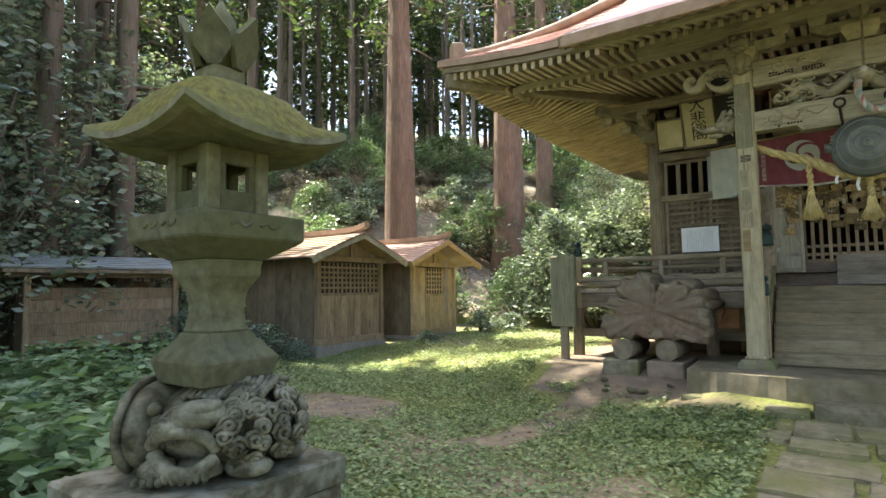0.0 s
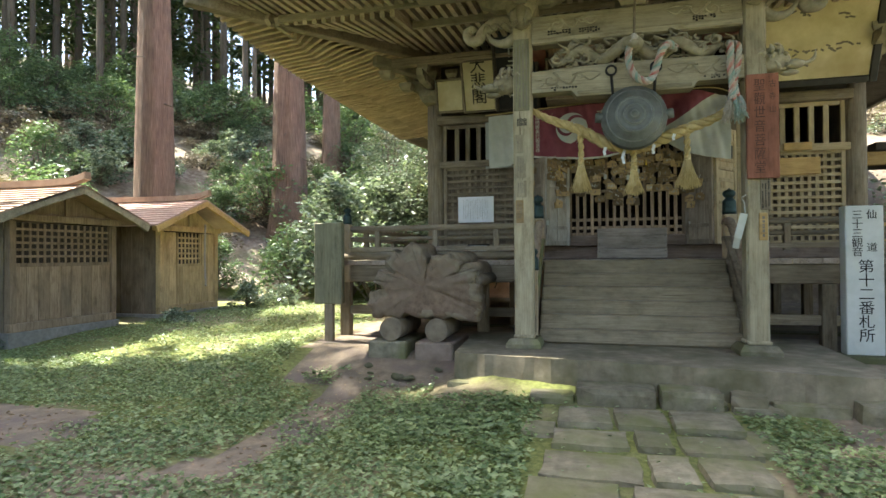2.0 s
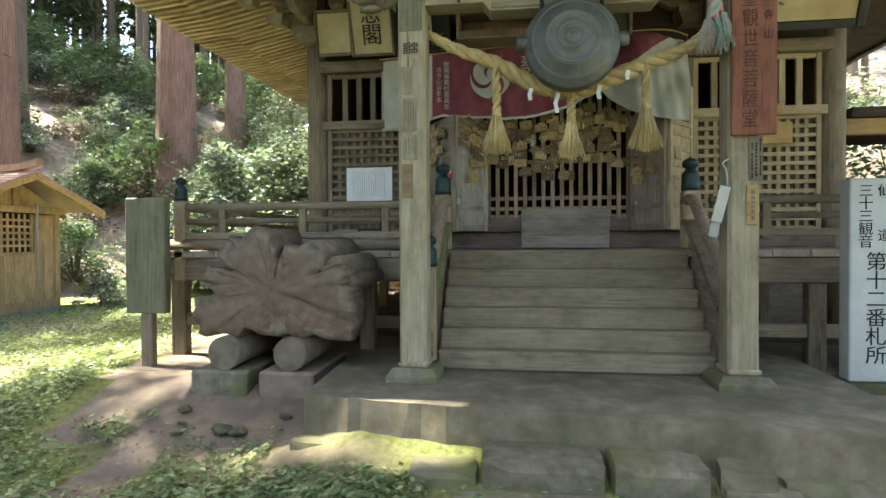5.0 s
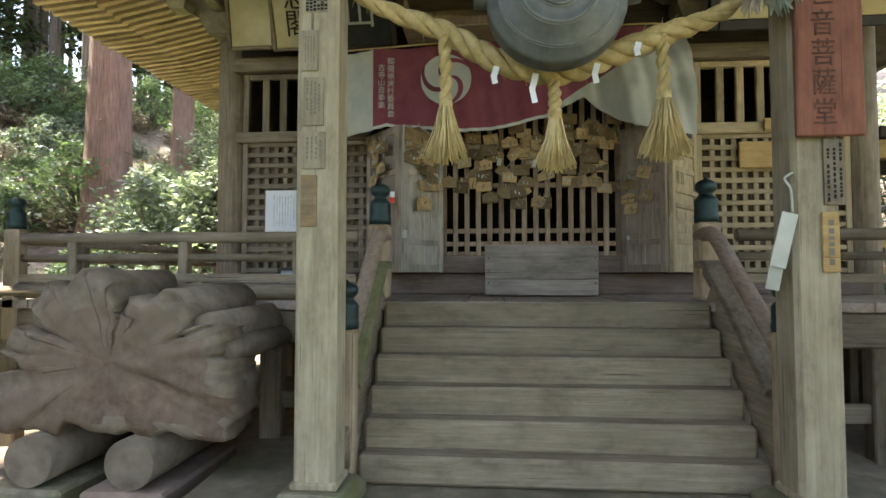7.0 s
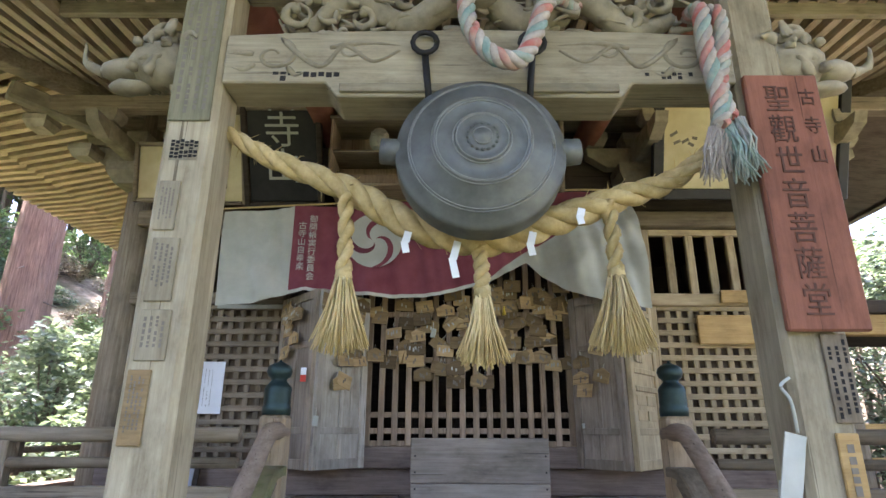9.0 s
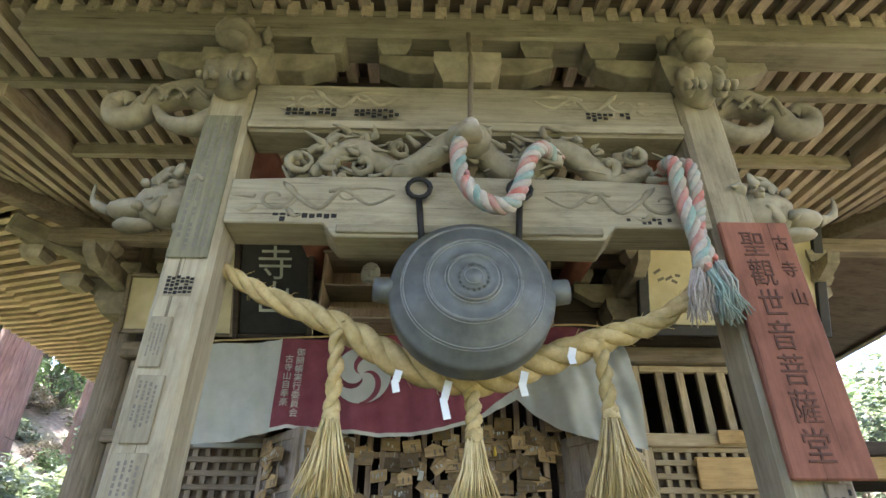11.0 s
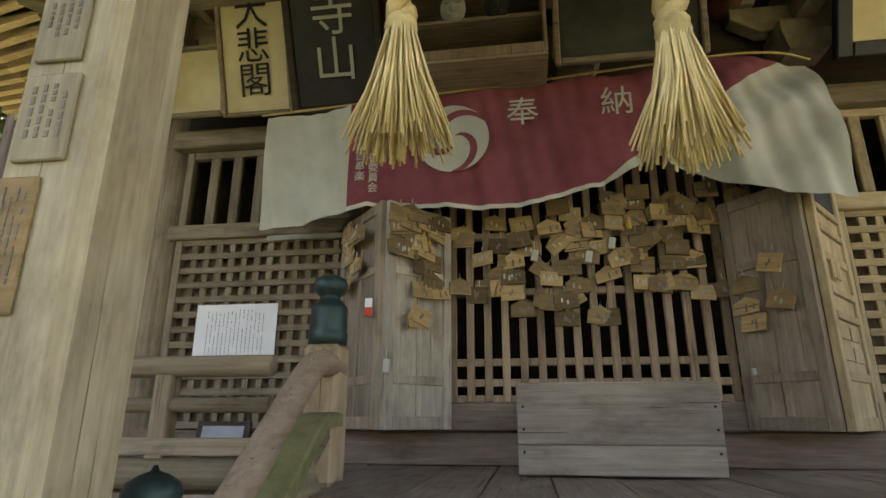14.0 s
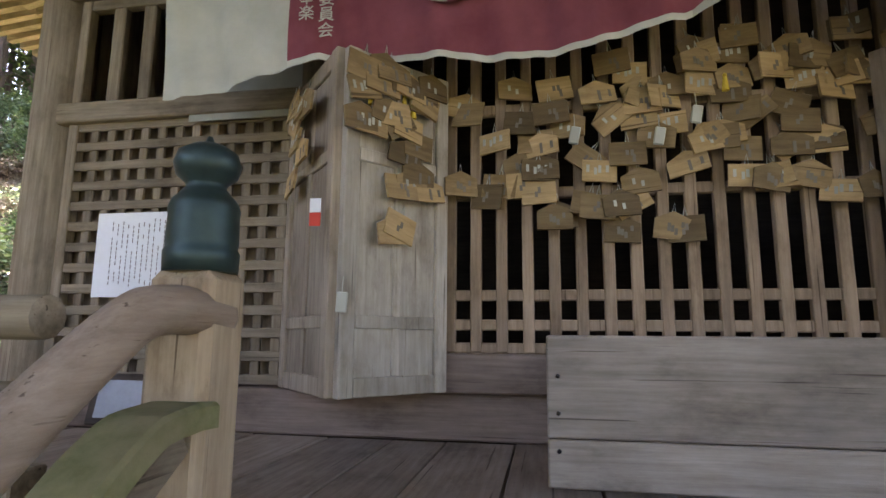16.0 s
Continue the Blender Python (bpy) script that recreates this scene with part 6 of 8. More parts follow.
# ---- votive plaques ----
def ema_meshes():
    out = []
    rnd = random.Random(12)
    for k in range(6):
        w, h = rnd.uniform(0.125, 0.155), rnd.uniform(0.085, 0.105)
        if k % 2:
            o = [(-w / 2, 0), (w / 2, 0), (w / 2, -h), (-w / 2, -h)]
        else:
            o = [(-w / 2, -0.02), (0, 0.012), (w / 2, -0.02), (w / 2, -h), (-w / 2, -h)]
        bm = prism(o, -0.005, 0.005)
        bmesh.ops.translate(bm, verts=bm.verts, vec=(0, 0, h * 0.3))
        me = bpy.data.meshes.new("votive_plaque")
        bm.to_mesh(me)
        bm.free()
        me.materials.append(EMA)
        mk = bmesh.new()
        for j in range(rnd.choice((2, 3, 4))):
            x = rnd.uniform(-w * 0.35, w * 0.35)
            z = h * 0.3 - rnd.uniform(0.35, 0.7) * h
            add_box(mk, x - 0.006, x + 0.006, -0.0066, -0.0054, z - rnd.uniform(0.01, 0.02), z + 0.012, 0)
        m2 = bpy.data.meshes.new("writing")
        mk.to_mesh(m2)
        mk.free()
        m2.materials.append(WHITE if k in (1, 4) else GREYINK)
        cord = bmesh.new()
        add_tube(cord, [Vector((-0.008, 0, h * 0.25)), Vector((0, 0.002, h * 0.25 + 0.05)), Vector((0.008, 0, h * 0.25))], 0.0025, 4)
        m3 = bpy.data.meshes.new("cord")
        cord.to_mesh(m3)
        cord.free()
        m3.materials.append(WHITE)
        out.append((me, m2, m3))
    return out


EMAS = ema_meshes()


def put_ema(x, y, z, yaw, rnd):
    me, m2, m3 = rnd.choice(EMAS)
    ob = new("votive_plaque", me)
    ob.matrix_world = Matrix.Translation((x, y, z)) @ Matrix.Rotation(yaw, 4, "Z") @ Matrix.Rotation(rnd.gauss(0, 0.12) if rnd.random() < 0.75 else rnd.uniform(-0.7, 0.7), 4, "Y") @ Matrix.Rotation(rnd.uniform(-0.2, 0.02), 4, "X")
    tagged(ob, "small wooden votive plaque hung on the door by a cord", "votive plaque", "votive plaques")
    for nm, m in (("writing", m2), ("cord", m3)):
        c = new(nm, m)
        c.parent = ob
        if nm == "writing":
            c["kind"] = "stuff"


def hang_emas():
    rnd = random.Random(77)
    for z, x0, x1, n in ((3.1, 0.55, 1.42, 6), (3.02, 0.25, 1.42, 8), (2.94, -0.25, 1.42, 11), (2.85, -0.3, 1.3, 10), (2.76, -0.2, 1.35, 9), (2.67, 0.0, 1.2, 8), (2.58, -0.15, 0.95, 6), (2.5, -0.3, 0.12, 5), (2.5, 0.78, 1.44, 6), (2.43, 0.05, 0.45, 3), (2.37, 0.28, 0.75, 3)):
        for k in range(n):
            x = x0 + (x1 - x0) * (k + rnd.uniform(0.05, 0.95)) / n
            zz = z + rnd.uniform(-0.05, 0.05)
            for q in range(rnd.choice((1, 1, 1, 2))):
                put_ema(x + rnd.gauss(0, 0.012), 10.07 - 0.014 * q - rnd.uniform(0, 0.02), zz - 0.012 * q, rnd.gauss(0, 0.2), rnd)
    # on the half-open leaves
    for (a, b, zs, n) in (((-0.645, 9.67), (-0.36, 10.02), (2.05, 2.95), 24), ((-1.0, 10.06), (-0.70, 9.68), (2.4, 2.9), 9), ((1.35, 10.02), (1.58, 9.69), (2.1, 2.6), 5)):
        ang = math.atan2(b[1] - a[1], b[0] - a[0])
        for k in range(n):
            t = rnd.uniform(0.1, 0.9)
            z = zs[0] + (zs[1] - zs[0]) * rnd.random() ** 0.55
            nx, ny = math.sin(ang), -math.cos(ang)
            put_ema(a[0] + (b[0] - a[0]) * t + nx * 0.045, a[1] + (b[1] - a[1]) * t + ny * 0.045, z, ang, rnd)


hang_emas()
YELLOW = two_tone("yellow thread", (0.6, 0.42, 0.04), (0.75, 0.55, 0.08), 9, vary=0)
for x, y, z in ((-0.56, 9.74, 2.80), (-0.46, 9.85, 2.81), (-0.43, 9.88, 2.79), (0.77, 10.0, 2.88)):
    c = thing("yellow_tassel", (x, y, z), "small bright yellow thread tassel among the plaques", "tassel", "yellow tassels")
    part("head", add_ball(bmesh.new(), (x, y, z + 0.03), 0.009, (1, 1, 1.3), 1), YELLOW, c)
    part("skirt", lathe([(0.006, 0.028), (0.011, 0.0), (0.014, -0.03), (0.012, -0.032)][::-1], (x, y, z), 10), YELLOW, c)
for x, y, z in ((-0.62, 9.66, 2.02), (0.2, 10.0, 2.7), (0.52, 10.0, 2.68), (0.66, 10.0, 2.76), (1.36, 10.0, 1.98)):
    c = thing("plastic_charm", (x, y, z), "small clear-bagged charm hung on the bars", "charm", "bagged charms")
    part("bag", box(x - 0.02, x + 0.02, y - 0.007, y + 0.007, z - 0.036, z + 0.036, 0.006, Matrix.Rotation(0.2 * math.sin(x * 40), 4, "Y")), WHITE, c)
    part("cord", rod((x, y, z + 0.035), (x, y + 0.01, z + 0.09), 0.002, seg=5), WHITE, c)
tag = thing("red_white_charm", (-0.73, 9.66, 2.3), "small red and white charm tag on the door leaf", "charm")
part("upper", box(-0.75, -0.71, 9.655, 9.66, 2.34, 2.39, 0), PAPER, tag)
part("lower", box(-0.75, -0.71, 9.655, 9.66, 2.29, 2.338, 0), two_tone("red tag", (0.6, 0.06, 0.04), (0.7, 0.1, 0.06), 5), tag)


# ---- things in the yard ----
def make_log():
    l = thing("log_slice", (-1.95, 7.9, 0.6), "huge gnarled slice of an old tree trunk on two round billets", "log")
    rnd = random.Random(21)
    cx, cz = -1.93, 1.2
    out = [(-2.6, .82), (-2.36, .80), (-2.1, .84), (-1.75, .80), (-1.3, .79), (-1.27, 1.0), (-1.26, 1.16), (-1.33, 1.24), (-1.28, 1.32), (-1.38, 1.43), (-1.58, 1.32), (-1.5, 1.46), (-1.62, 1.57), (-1.83, 1.55), (-1.86, 1.36), (-1.9, 1.5), (-1.97, 1.66), (-2.13, 1.7), (-2.22, 1.62), (-2.34, 1.62), (-2.42, 1.5), (-2.28, 1.36), (-2.5, 1.38), (-2.58, 1.25), (-2.4, 1.14), (-2.63, 1.13), (-2.65, .98)]
    fine = []
    for i in range(len(out)):
        p, q = Vector((*out[i], 0)), Vector((*out[(i + 1) % len(out)], 0))
        for k in range(8):
            v = p.lerp(q, k / 8)
            fine.append((v.x + 0.05 * noise.noise((v.x * 9, v.y * 9, 1)) + 0.02 * noise.noise((v.x * 26, v.y * 26, 4)), v.y + 0.055 * noise.noise((v.x * 9, v.y * 9, 5))))
    bm = bmesh.new()
    rings = []
    for y, s in ((7.72, 0.08), (7.72, 0.2), (7.72, 0.32), (7.72, 0.44), (7.72, 0.56), (7.72, 0.68), (7.71, 0.79), (7.71, 0.88), (7.72, 0.95), (7.75, 1.0), (7.85, 1.02), (8.0, 1.0), (8.15, 0.98), (8.22, 0.9)):
        ring = []
        for x, z in fine:
            k2 = smooth(0.7, 1.0, s)
            an = math.atan2((z - cz) / 0.44, (x - cx) / 0.68)
            ex, ez = cx + 0.6 * math.cos(an), cz + 0.36 * math.sin(an)
            x, z = ex + (x - ex) * k2, ez + (z - ez) * k2
            wob = 1 - (0.0 if s < 0.3 else 0.06 * s * max(0, noise.noise((x * 9, z * 9, 2))))
            px, pz = cx + (x - cx) * s * wob, cz + (z - cz) * s * wob
            dy = 0.05 * noise.noise((px * 4, pz * 4, 7)) + 0.03 * noise.noise((px * 13, pz * 13, 3)) if y < 7.74 else 0
            if y < 7.74:
                an2 = an + 0.1 * noise.noise((s * 5, an, 2))
                dy += max(0.07 * smooth(a0, a0 + 0.2, s) * max(0, 1 - abs(an2 - c) * s / 0.04) for c, a0 in ((2.55, 0.45), (1.42, 0.55), (0.55, 0.6), (-0.62, 0.4), (3.0, 0.7)))
            ring.append(bm.verts.new((px, y + dy, pz)))
        rings.append(ring)
    hub = bm.verts.new((cx, 7.72, cz))
    for i in range(len(fine)):
        j = (i + 1) % len(fine)
        bm.faces.new((hub, rings[0][i], rings[0][j]))
        for k, (a, b) in enumerate(zip(rings, rings[1:])):
            f = bm.faces.new((a[i], b[i], b[j], a[j]))
            f.material_index = 0 if k + 3.2 * noise.noise(a[i].co * 6) < (5.6 if fine[i][1] > 1.0 else 7.5) else 1
            f.smooth = True
    bm.faces.new(rings[-1][::-1])
    bmesh.ops.recalc_face_normals(bm, faces=bm.faces)
    part("slice", bm, [LOGM, LOGBARK], l)
    for x, z, r, dx in ((-1.64, 1.47, 0.115, 0.1), (-1.45, 1.36, 0.1, 0.12), (-1.37, 1.24, 0.085, 0.1), (-2.08, 1.56, 0.12, 0.0), (-2.36, 1.46, 0.1, -0.06)):
        bm = rod((x, 7.80, z), (x + dx, 8.45, z + 0.03), r, r * 0.95, 16)
        for v in bm.verts:
            v.co += 0.03 * Vector((noise.noise(v.co * 6), 0.6 * noise.noise(v.co * 5 + Vector((4, 2, 1))), noise.noise(v.co * 6 + Vector((9, 1, 3)))))
        part("branch_stub", bm, LOGBARK, l)
    for x in (-2.33, -1.77):
        part("billet", rod((x, 7.66, 0.68), (x, 8.5, 0.68), 0.135, 0.13, 22), LOGBARK, l)
    for x0, x1, m in ((-2.6, -2.12, PAVE), (-2.02, -1.56, REDSTONE)):
        st = thing("stone_pad", ((x0 + x1) / 2, 7.95, 0.2), "flat stone block under the log billet", "stone", "stone pads")
        part("block", box(x0, x1, 7.62, 8.5, 0.3, 0.545, 0.02), m, st)
    for k in range(9):
        x, y = rnd.uniform(-2.7, -1.4), rnd.uniform(7.1, 7.5)
        bm = add_ball(bmesh.new(), (x, y, height(x, y) + 0.03), rnd.uniform(0.025, 0.06), (1.2, 0.9, 0.6), 2)
        for v in bm.verts:
            v.co += 0.03 * Vector((noise.noise(v.co * 14), noise.noise(v.co * 14 + Vector((3, 1, 2))), noise.noise(v.co * 11)))
        solo("stone", bm, STONE, (x, y, height(x, y)), "rough loose stone on the earth by the log", "stone", "loose stones")


make_log()


def make_post_sign():
    s = thing("sign_post", (2.72, 8.1, 0.3), "white painted post lettered in black brush characters", "sign")
    part("base", box(2.45, 3.02, 7.95, 8.3, 0.2, 0.49, 0.015), STONE, s)
    part("post", box(2.545, 2.895, 8.05, 8.2, 0.49, 2.04, 0.01), SIGNW, s)
    lettering("第十二番札所", 0.15, (2.73, 8.047, 1.40), s, INK, spacing=0.95)
    lettering("三十三観音", 0.105, (2.655, 8.047, 1.94), s, INK, spacing=0.92)
    lettering("仙", 0.1, (2.785, 8.047, 1.94), s, INK)
    lettering("道", 0.1, (2.785, 8.047, 1.6), s, INK)


make_post_sign()
s = thing("notice_post", (-3.4, 8.25, 0.25), "plain mossy grey wooden board on a single leg", "sign board")
part("board", box(-3.6, -3.2, 8.2, 8.3, 0.92, 2.0, 0.012), MOSSB, s)
part("leg", box(-3.46, -3.34, 8.21, 8.29, 0.4, 0.919, 0.01), WZ, s)
part("foot_stone", box(-3.62, -3.18, 8.05, 8.45, 0.15, 0.42, 0.03), STONE, s)


def gable_roof(s, x0, x1, y0, yc, y1, ze, za, tin, front_mat, nseam):
    bm = bmesh.new()
    for a, b in ((y0, yc), (y1, yc)):
        v = [bm.verts.new(c) for c in ((x0, a, ze), (x1, a, ze), (x1, b, za), (x0, b, za), (x0, a, ze - 0.035), (x1, a, ze - 0.035), (x1, b, za - 0.04), (x0, b, za - 0.04))]
        for q in ((0, 1, 2, 3), (7, 6, 5, 4), (0, 4, 5, 1), (1, 5, 6, 2), (3, 7, 4, 0)):
            bm.faces.new([v[i] for i in q])
    bmesh.ops.recalc_face_normals(bm, faces=bm.faces)
    part("tin_cover", bm, tin, s)
    for k in range(1, nseam):
        t = k / nseam
        bm = bmesh.new()
        beam(bm, (x0, y0 + (yc - y0) * t, ze + (za - ze) * t + 0.006), (x1, y0 + (yc - y0) * t, ze + (za - ze) * t + 0.006), 0.03, 0.016, 0)
        part("seam", bm, tin, s)
    for a in (y0, y1):
        bm = bmesh.new()
        pts = [(x1 - 0.03, a, ze - 0.10), (x1 - 0.03, a + (yc - a) * 0.5, ze + (za - ze) * 0.52 - 0.08), (x1 - 0.03, yc, za - 0.09)]
        for p, q in zip(pts, pts[1:]):
            beam(bm, p, q, 0.06, 0.13, 0.004)
        part("bargeboard", bm, front_mat, s)
    bm = bmesh.new()
    pts = catmull([(x0, yc, za + 0.07), ((x0 + x1) / 2, yc, za + 0.05), (x1 - 0.4, yc, za + 0.06), (x1 + 0.06, yc, za + 0.15)], 5)
    ends = [[bm.verts.new(p + Vector((0, dy, dz))) for dy, dz in ((-0.075, -0.06), (0.075, -0.06), (0.06, 0.06), (-0.06, 0.06))] for p in pts]
    for a, b in zip(ends, ends[1:]):
        for k in range(4):
            bm.faces.new((a[k], a[(k + 1) % 4], b[(k + 1) % 4], b[k]))
    bm.faces.new(ends[0][::-1])
    bm.faces.new(ends[-1])
    bmesh.ops.recalc_face_normals(bm, faces=bm.faces)
    part("ridge_cap", bm, BROWNTIN, s)


def shed(name, xf, xb, y0, y1, z0, z1, front, side, label, roof, tin, door):
    s = thing(name, ((xf + xb) / 2, (y0 + y1) / 2, z0), label, "shed", "small wooden sheds")
    rnd = random.Random(int(y0 * 10))
    part("footing", box(xb, xf + 0.04, y0 - 0.04, y1 + 0.04, z0 - 0.25, z0 + 0.1, 0.01), CEMENT, s)
    part("sill", box(xf - 0.1, xf + 0.015, y0, y1, z0 + 0.102, z0 + 0.24, 0.008), front, s)
    for y in (y0, y1 - 0.11):
        part("post", box(xf - 0.1, xf + 0.02, y, y + 0.11, z0 + 0.242, z1, 0.008), front, s)
    part("head", box(xf - 0.1, xf + 0.03, y0 - 0.1, y1 + 0.1, z1 + 0.002, z1 + 0.12, 0.008), front, s)
    y = y0
    # side planks
    x = xb
    while x < xf - 0.12:
        w = rnd.uniform(0.22, 0.3)
        x2 = min(x + w, xf - 0.11)
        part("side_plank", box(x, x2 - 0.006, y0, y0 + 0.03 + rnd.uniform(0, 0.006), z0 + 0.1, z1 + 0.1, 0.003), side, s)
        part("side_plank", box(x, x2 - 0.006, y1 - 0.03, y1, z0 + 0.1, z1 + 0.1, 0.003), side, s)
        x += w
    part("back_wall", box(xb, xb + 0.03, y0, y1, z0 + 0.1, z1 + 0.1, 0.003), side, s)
    part("gable", prism_x([(y0 + 0.05, z1 + 0.12), (y1 - 0.05, z1 + 0.12), ((y0 + y1) / 2, roof[4] - 0.12)], xf - 0.08, xf - 0.04), front, s)
    part("gable_post", box(xf - 0.04, xf + 0.01, (y0 + y1) / 2 - 0.04, (y0 + y1) / 2 + 0.04, z1 + 0.12, roof[4] - 0.15, 0.004), front, s)
    gable_roof(s, xb - 0.35, roof[0], roof[1], roof[2], roof[3], roof[5], roof[4], tin, PALE_X if front is SHED_Z else YEL_X, 11)
    ya, yb, zl = door
    zd = z1 - 0.02
    n = max(3, round((y1 - y0 - 0.22) / 0.2))
    yw = (y1 - y0 - 0.22) / n
    for k in range(n):
        yy = y0 + 0.11 + k * yw
        inside = yy + yw > ya + 0.02 and yy < yb - 0.02
        part("front_plank", box(xf - 0.06, xf - 0.03 + rnd.uniform(0, 0.006), yy + 0.002, yy + yw - 0.003, z0 + 0.245, (zl - 0.03) if inside else zd, 0.003), front, s)
    # dark sheet standing in for the shade inside the shed
    part("lattice_backing", box(xf - 0.09, xf - 0.075, ya - 0.02, yb + 0.02, zl - 0.05, zd, 0), DARKW_SHADE, s)
    part("lattice_sill", box(xf - 0.07, xf - 0.02, ya - 0.03, yb + 0.03, zl - 0.06, zl, 0.004), front, s)
    for y in (ya - 0.035, yb):
        part("lattice_stile", box(xf - 0.07, xf - 0.02, y, y + 0.035, z0 + 0.245 if front is YEL_LIT_Z else zl, zd, 0.004), front, s)
    ny = max(5, round((yb - ya) / 0.125))
    for k in range(1, ny):
        yy = ya + (yb - ya) * k / ny
        part("lattice_bar", box(xf - 0.055, xf - 0.035, yy - 0.02, yy + 0.02, zl, zd, 0.003), front, s)
    nz = 6
    for k in range(1, nz):
        zz = zl + (zd - zl) * k / nz
        part("lattice_rail", box(xf - 0.06, xf - 0.032, ya, yb, zz - 0.02, zz + 0.02, 0.003), front, s)
    return s


shed("shed", -8.85, -11.25, 8.2, 10.28, 0.28, 2.16, SHED_Z, SHED_SIDE, "brown plank shed with a lattice window and a tin gable roof", (-8.3, 7.6, 9.07, 10.53, 2.80, 2.22), BROWNTIN, (8.33, 10.14, 1.48))
s2 = shed("shed", -8.7, -10.7, 11.25, 13.15, 0.28, 2.12, YEL_LIT_Z, SHED_SIDE, "small yellowish plank shed, front brightened for bounced light, with a narrow lattice door", (-8.28, 10.72, 12.22, 13.85, 2.84, 2.22), SHEDTIN, (11.85, 12.55, 1.42))
part("cord", add_tube(bmesh.new(), catmull([(-8.5, 12.45, 2.3), (-8.52, 12.45, 1.6), (-8.5, 12.46, 0.9)]), 0.022, 8), ROPEW, s2, "white bell cord")


def make_low_shed():
    s = thing("open_shed", (-12.2, 5.6, 0.2), "low brown plank lean-to under a grey tin roof", "shed")
    m = Matrix.Translation((-12.1, 5.5, 0)) @ Matrix.Rotation(radians(-10), 4, "Z")

    def put(nm, bm, mat):
        bmesh.ops.transform(bm, matrix=m, verts=bm.verts)
        return part(nm, bm, mat, s)
    for y in (-1.35, 1.3):
        put("post", box(-0.05, 0.07, y, y + 0.11, 0.2, 1.85, 0.01), SHED_Z)
    n = 5
    for k in range(n):
        put("plank", box(-0.04, -0.01, -1.24, 1.3, 0.5 + k * 0.23, 0.5 + (k + 1) * 0.23 - 0.006, 0.004), SHED_Z)
    put("head", box(-0.06, 0.1, -1.6, 1.6, 1.852, 1.98, 0.008), SHED_SIDE)
    put("back", box(-1.2, -1.17, -1.3, 1.3, 0.2, 1.8, 0.004), SHED_SIDE)
    bm = bmesh.new()
    beam(bm, (0.38, 0, 2.03), (-0.65, 0, 2.3), 3.5, 0.035)
    put("tin_cover", bm, GREYTIN)
    bm = bmesh.new()
    beam(bm, (-0.65, 0, 2.3), (-1.6, 0, 2.1), 3.5, 0.035)
    put("tin_cover", bm, GREYTIN)
    for k in range(6):
        t = k / 6
        bm = bmesh.new()
        beam(bm, (0.38 - 1.0 * t, -1.75, 2.055 + 0.27 * t), (0.38 - 1.0 * t, 1.75, 2.055 + 0.27 * t), 0.03, 0.02, 0)
        put("seam", bm, GREYTIN)
    put("fascia", box(0.36, 0.4, -1.72, 1.72, 1.93, 2.0, 0.004), SHED_SIDE)


make_low_shed()


# ---- stone lantern on its lion ----
LX, LY = -2.28, 1.575


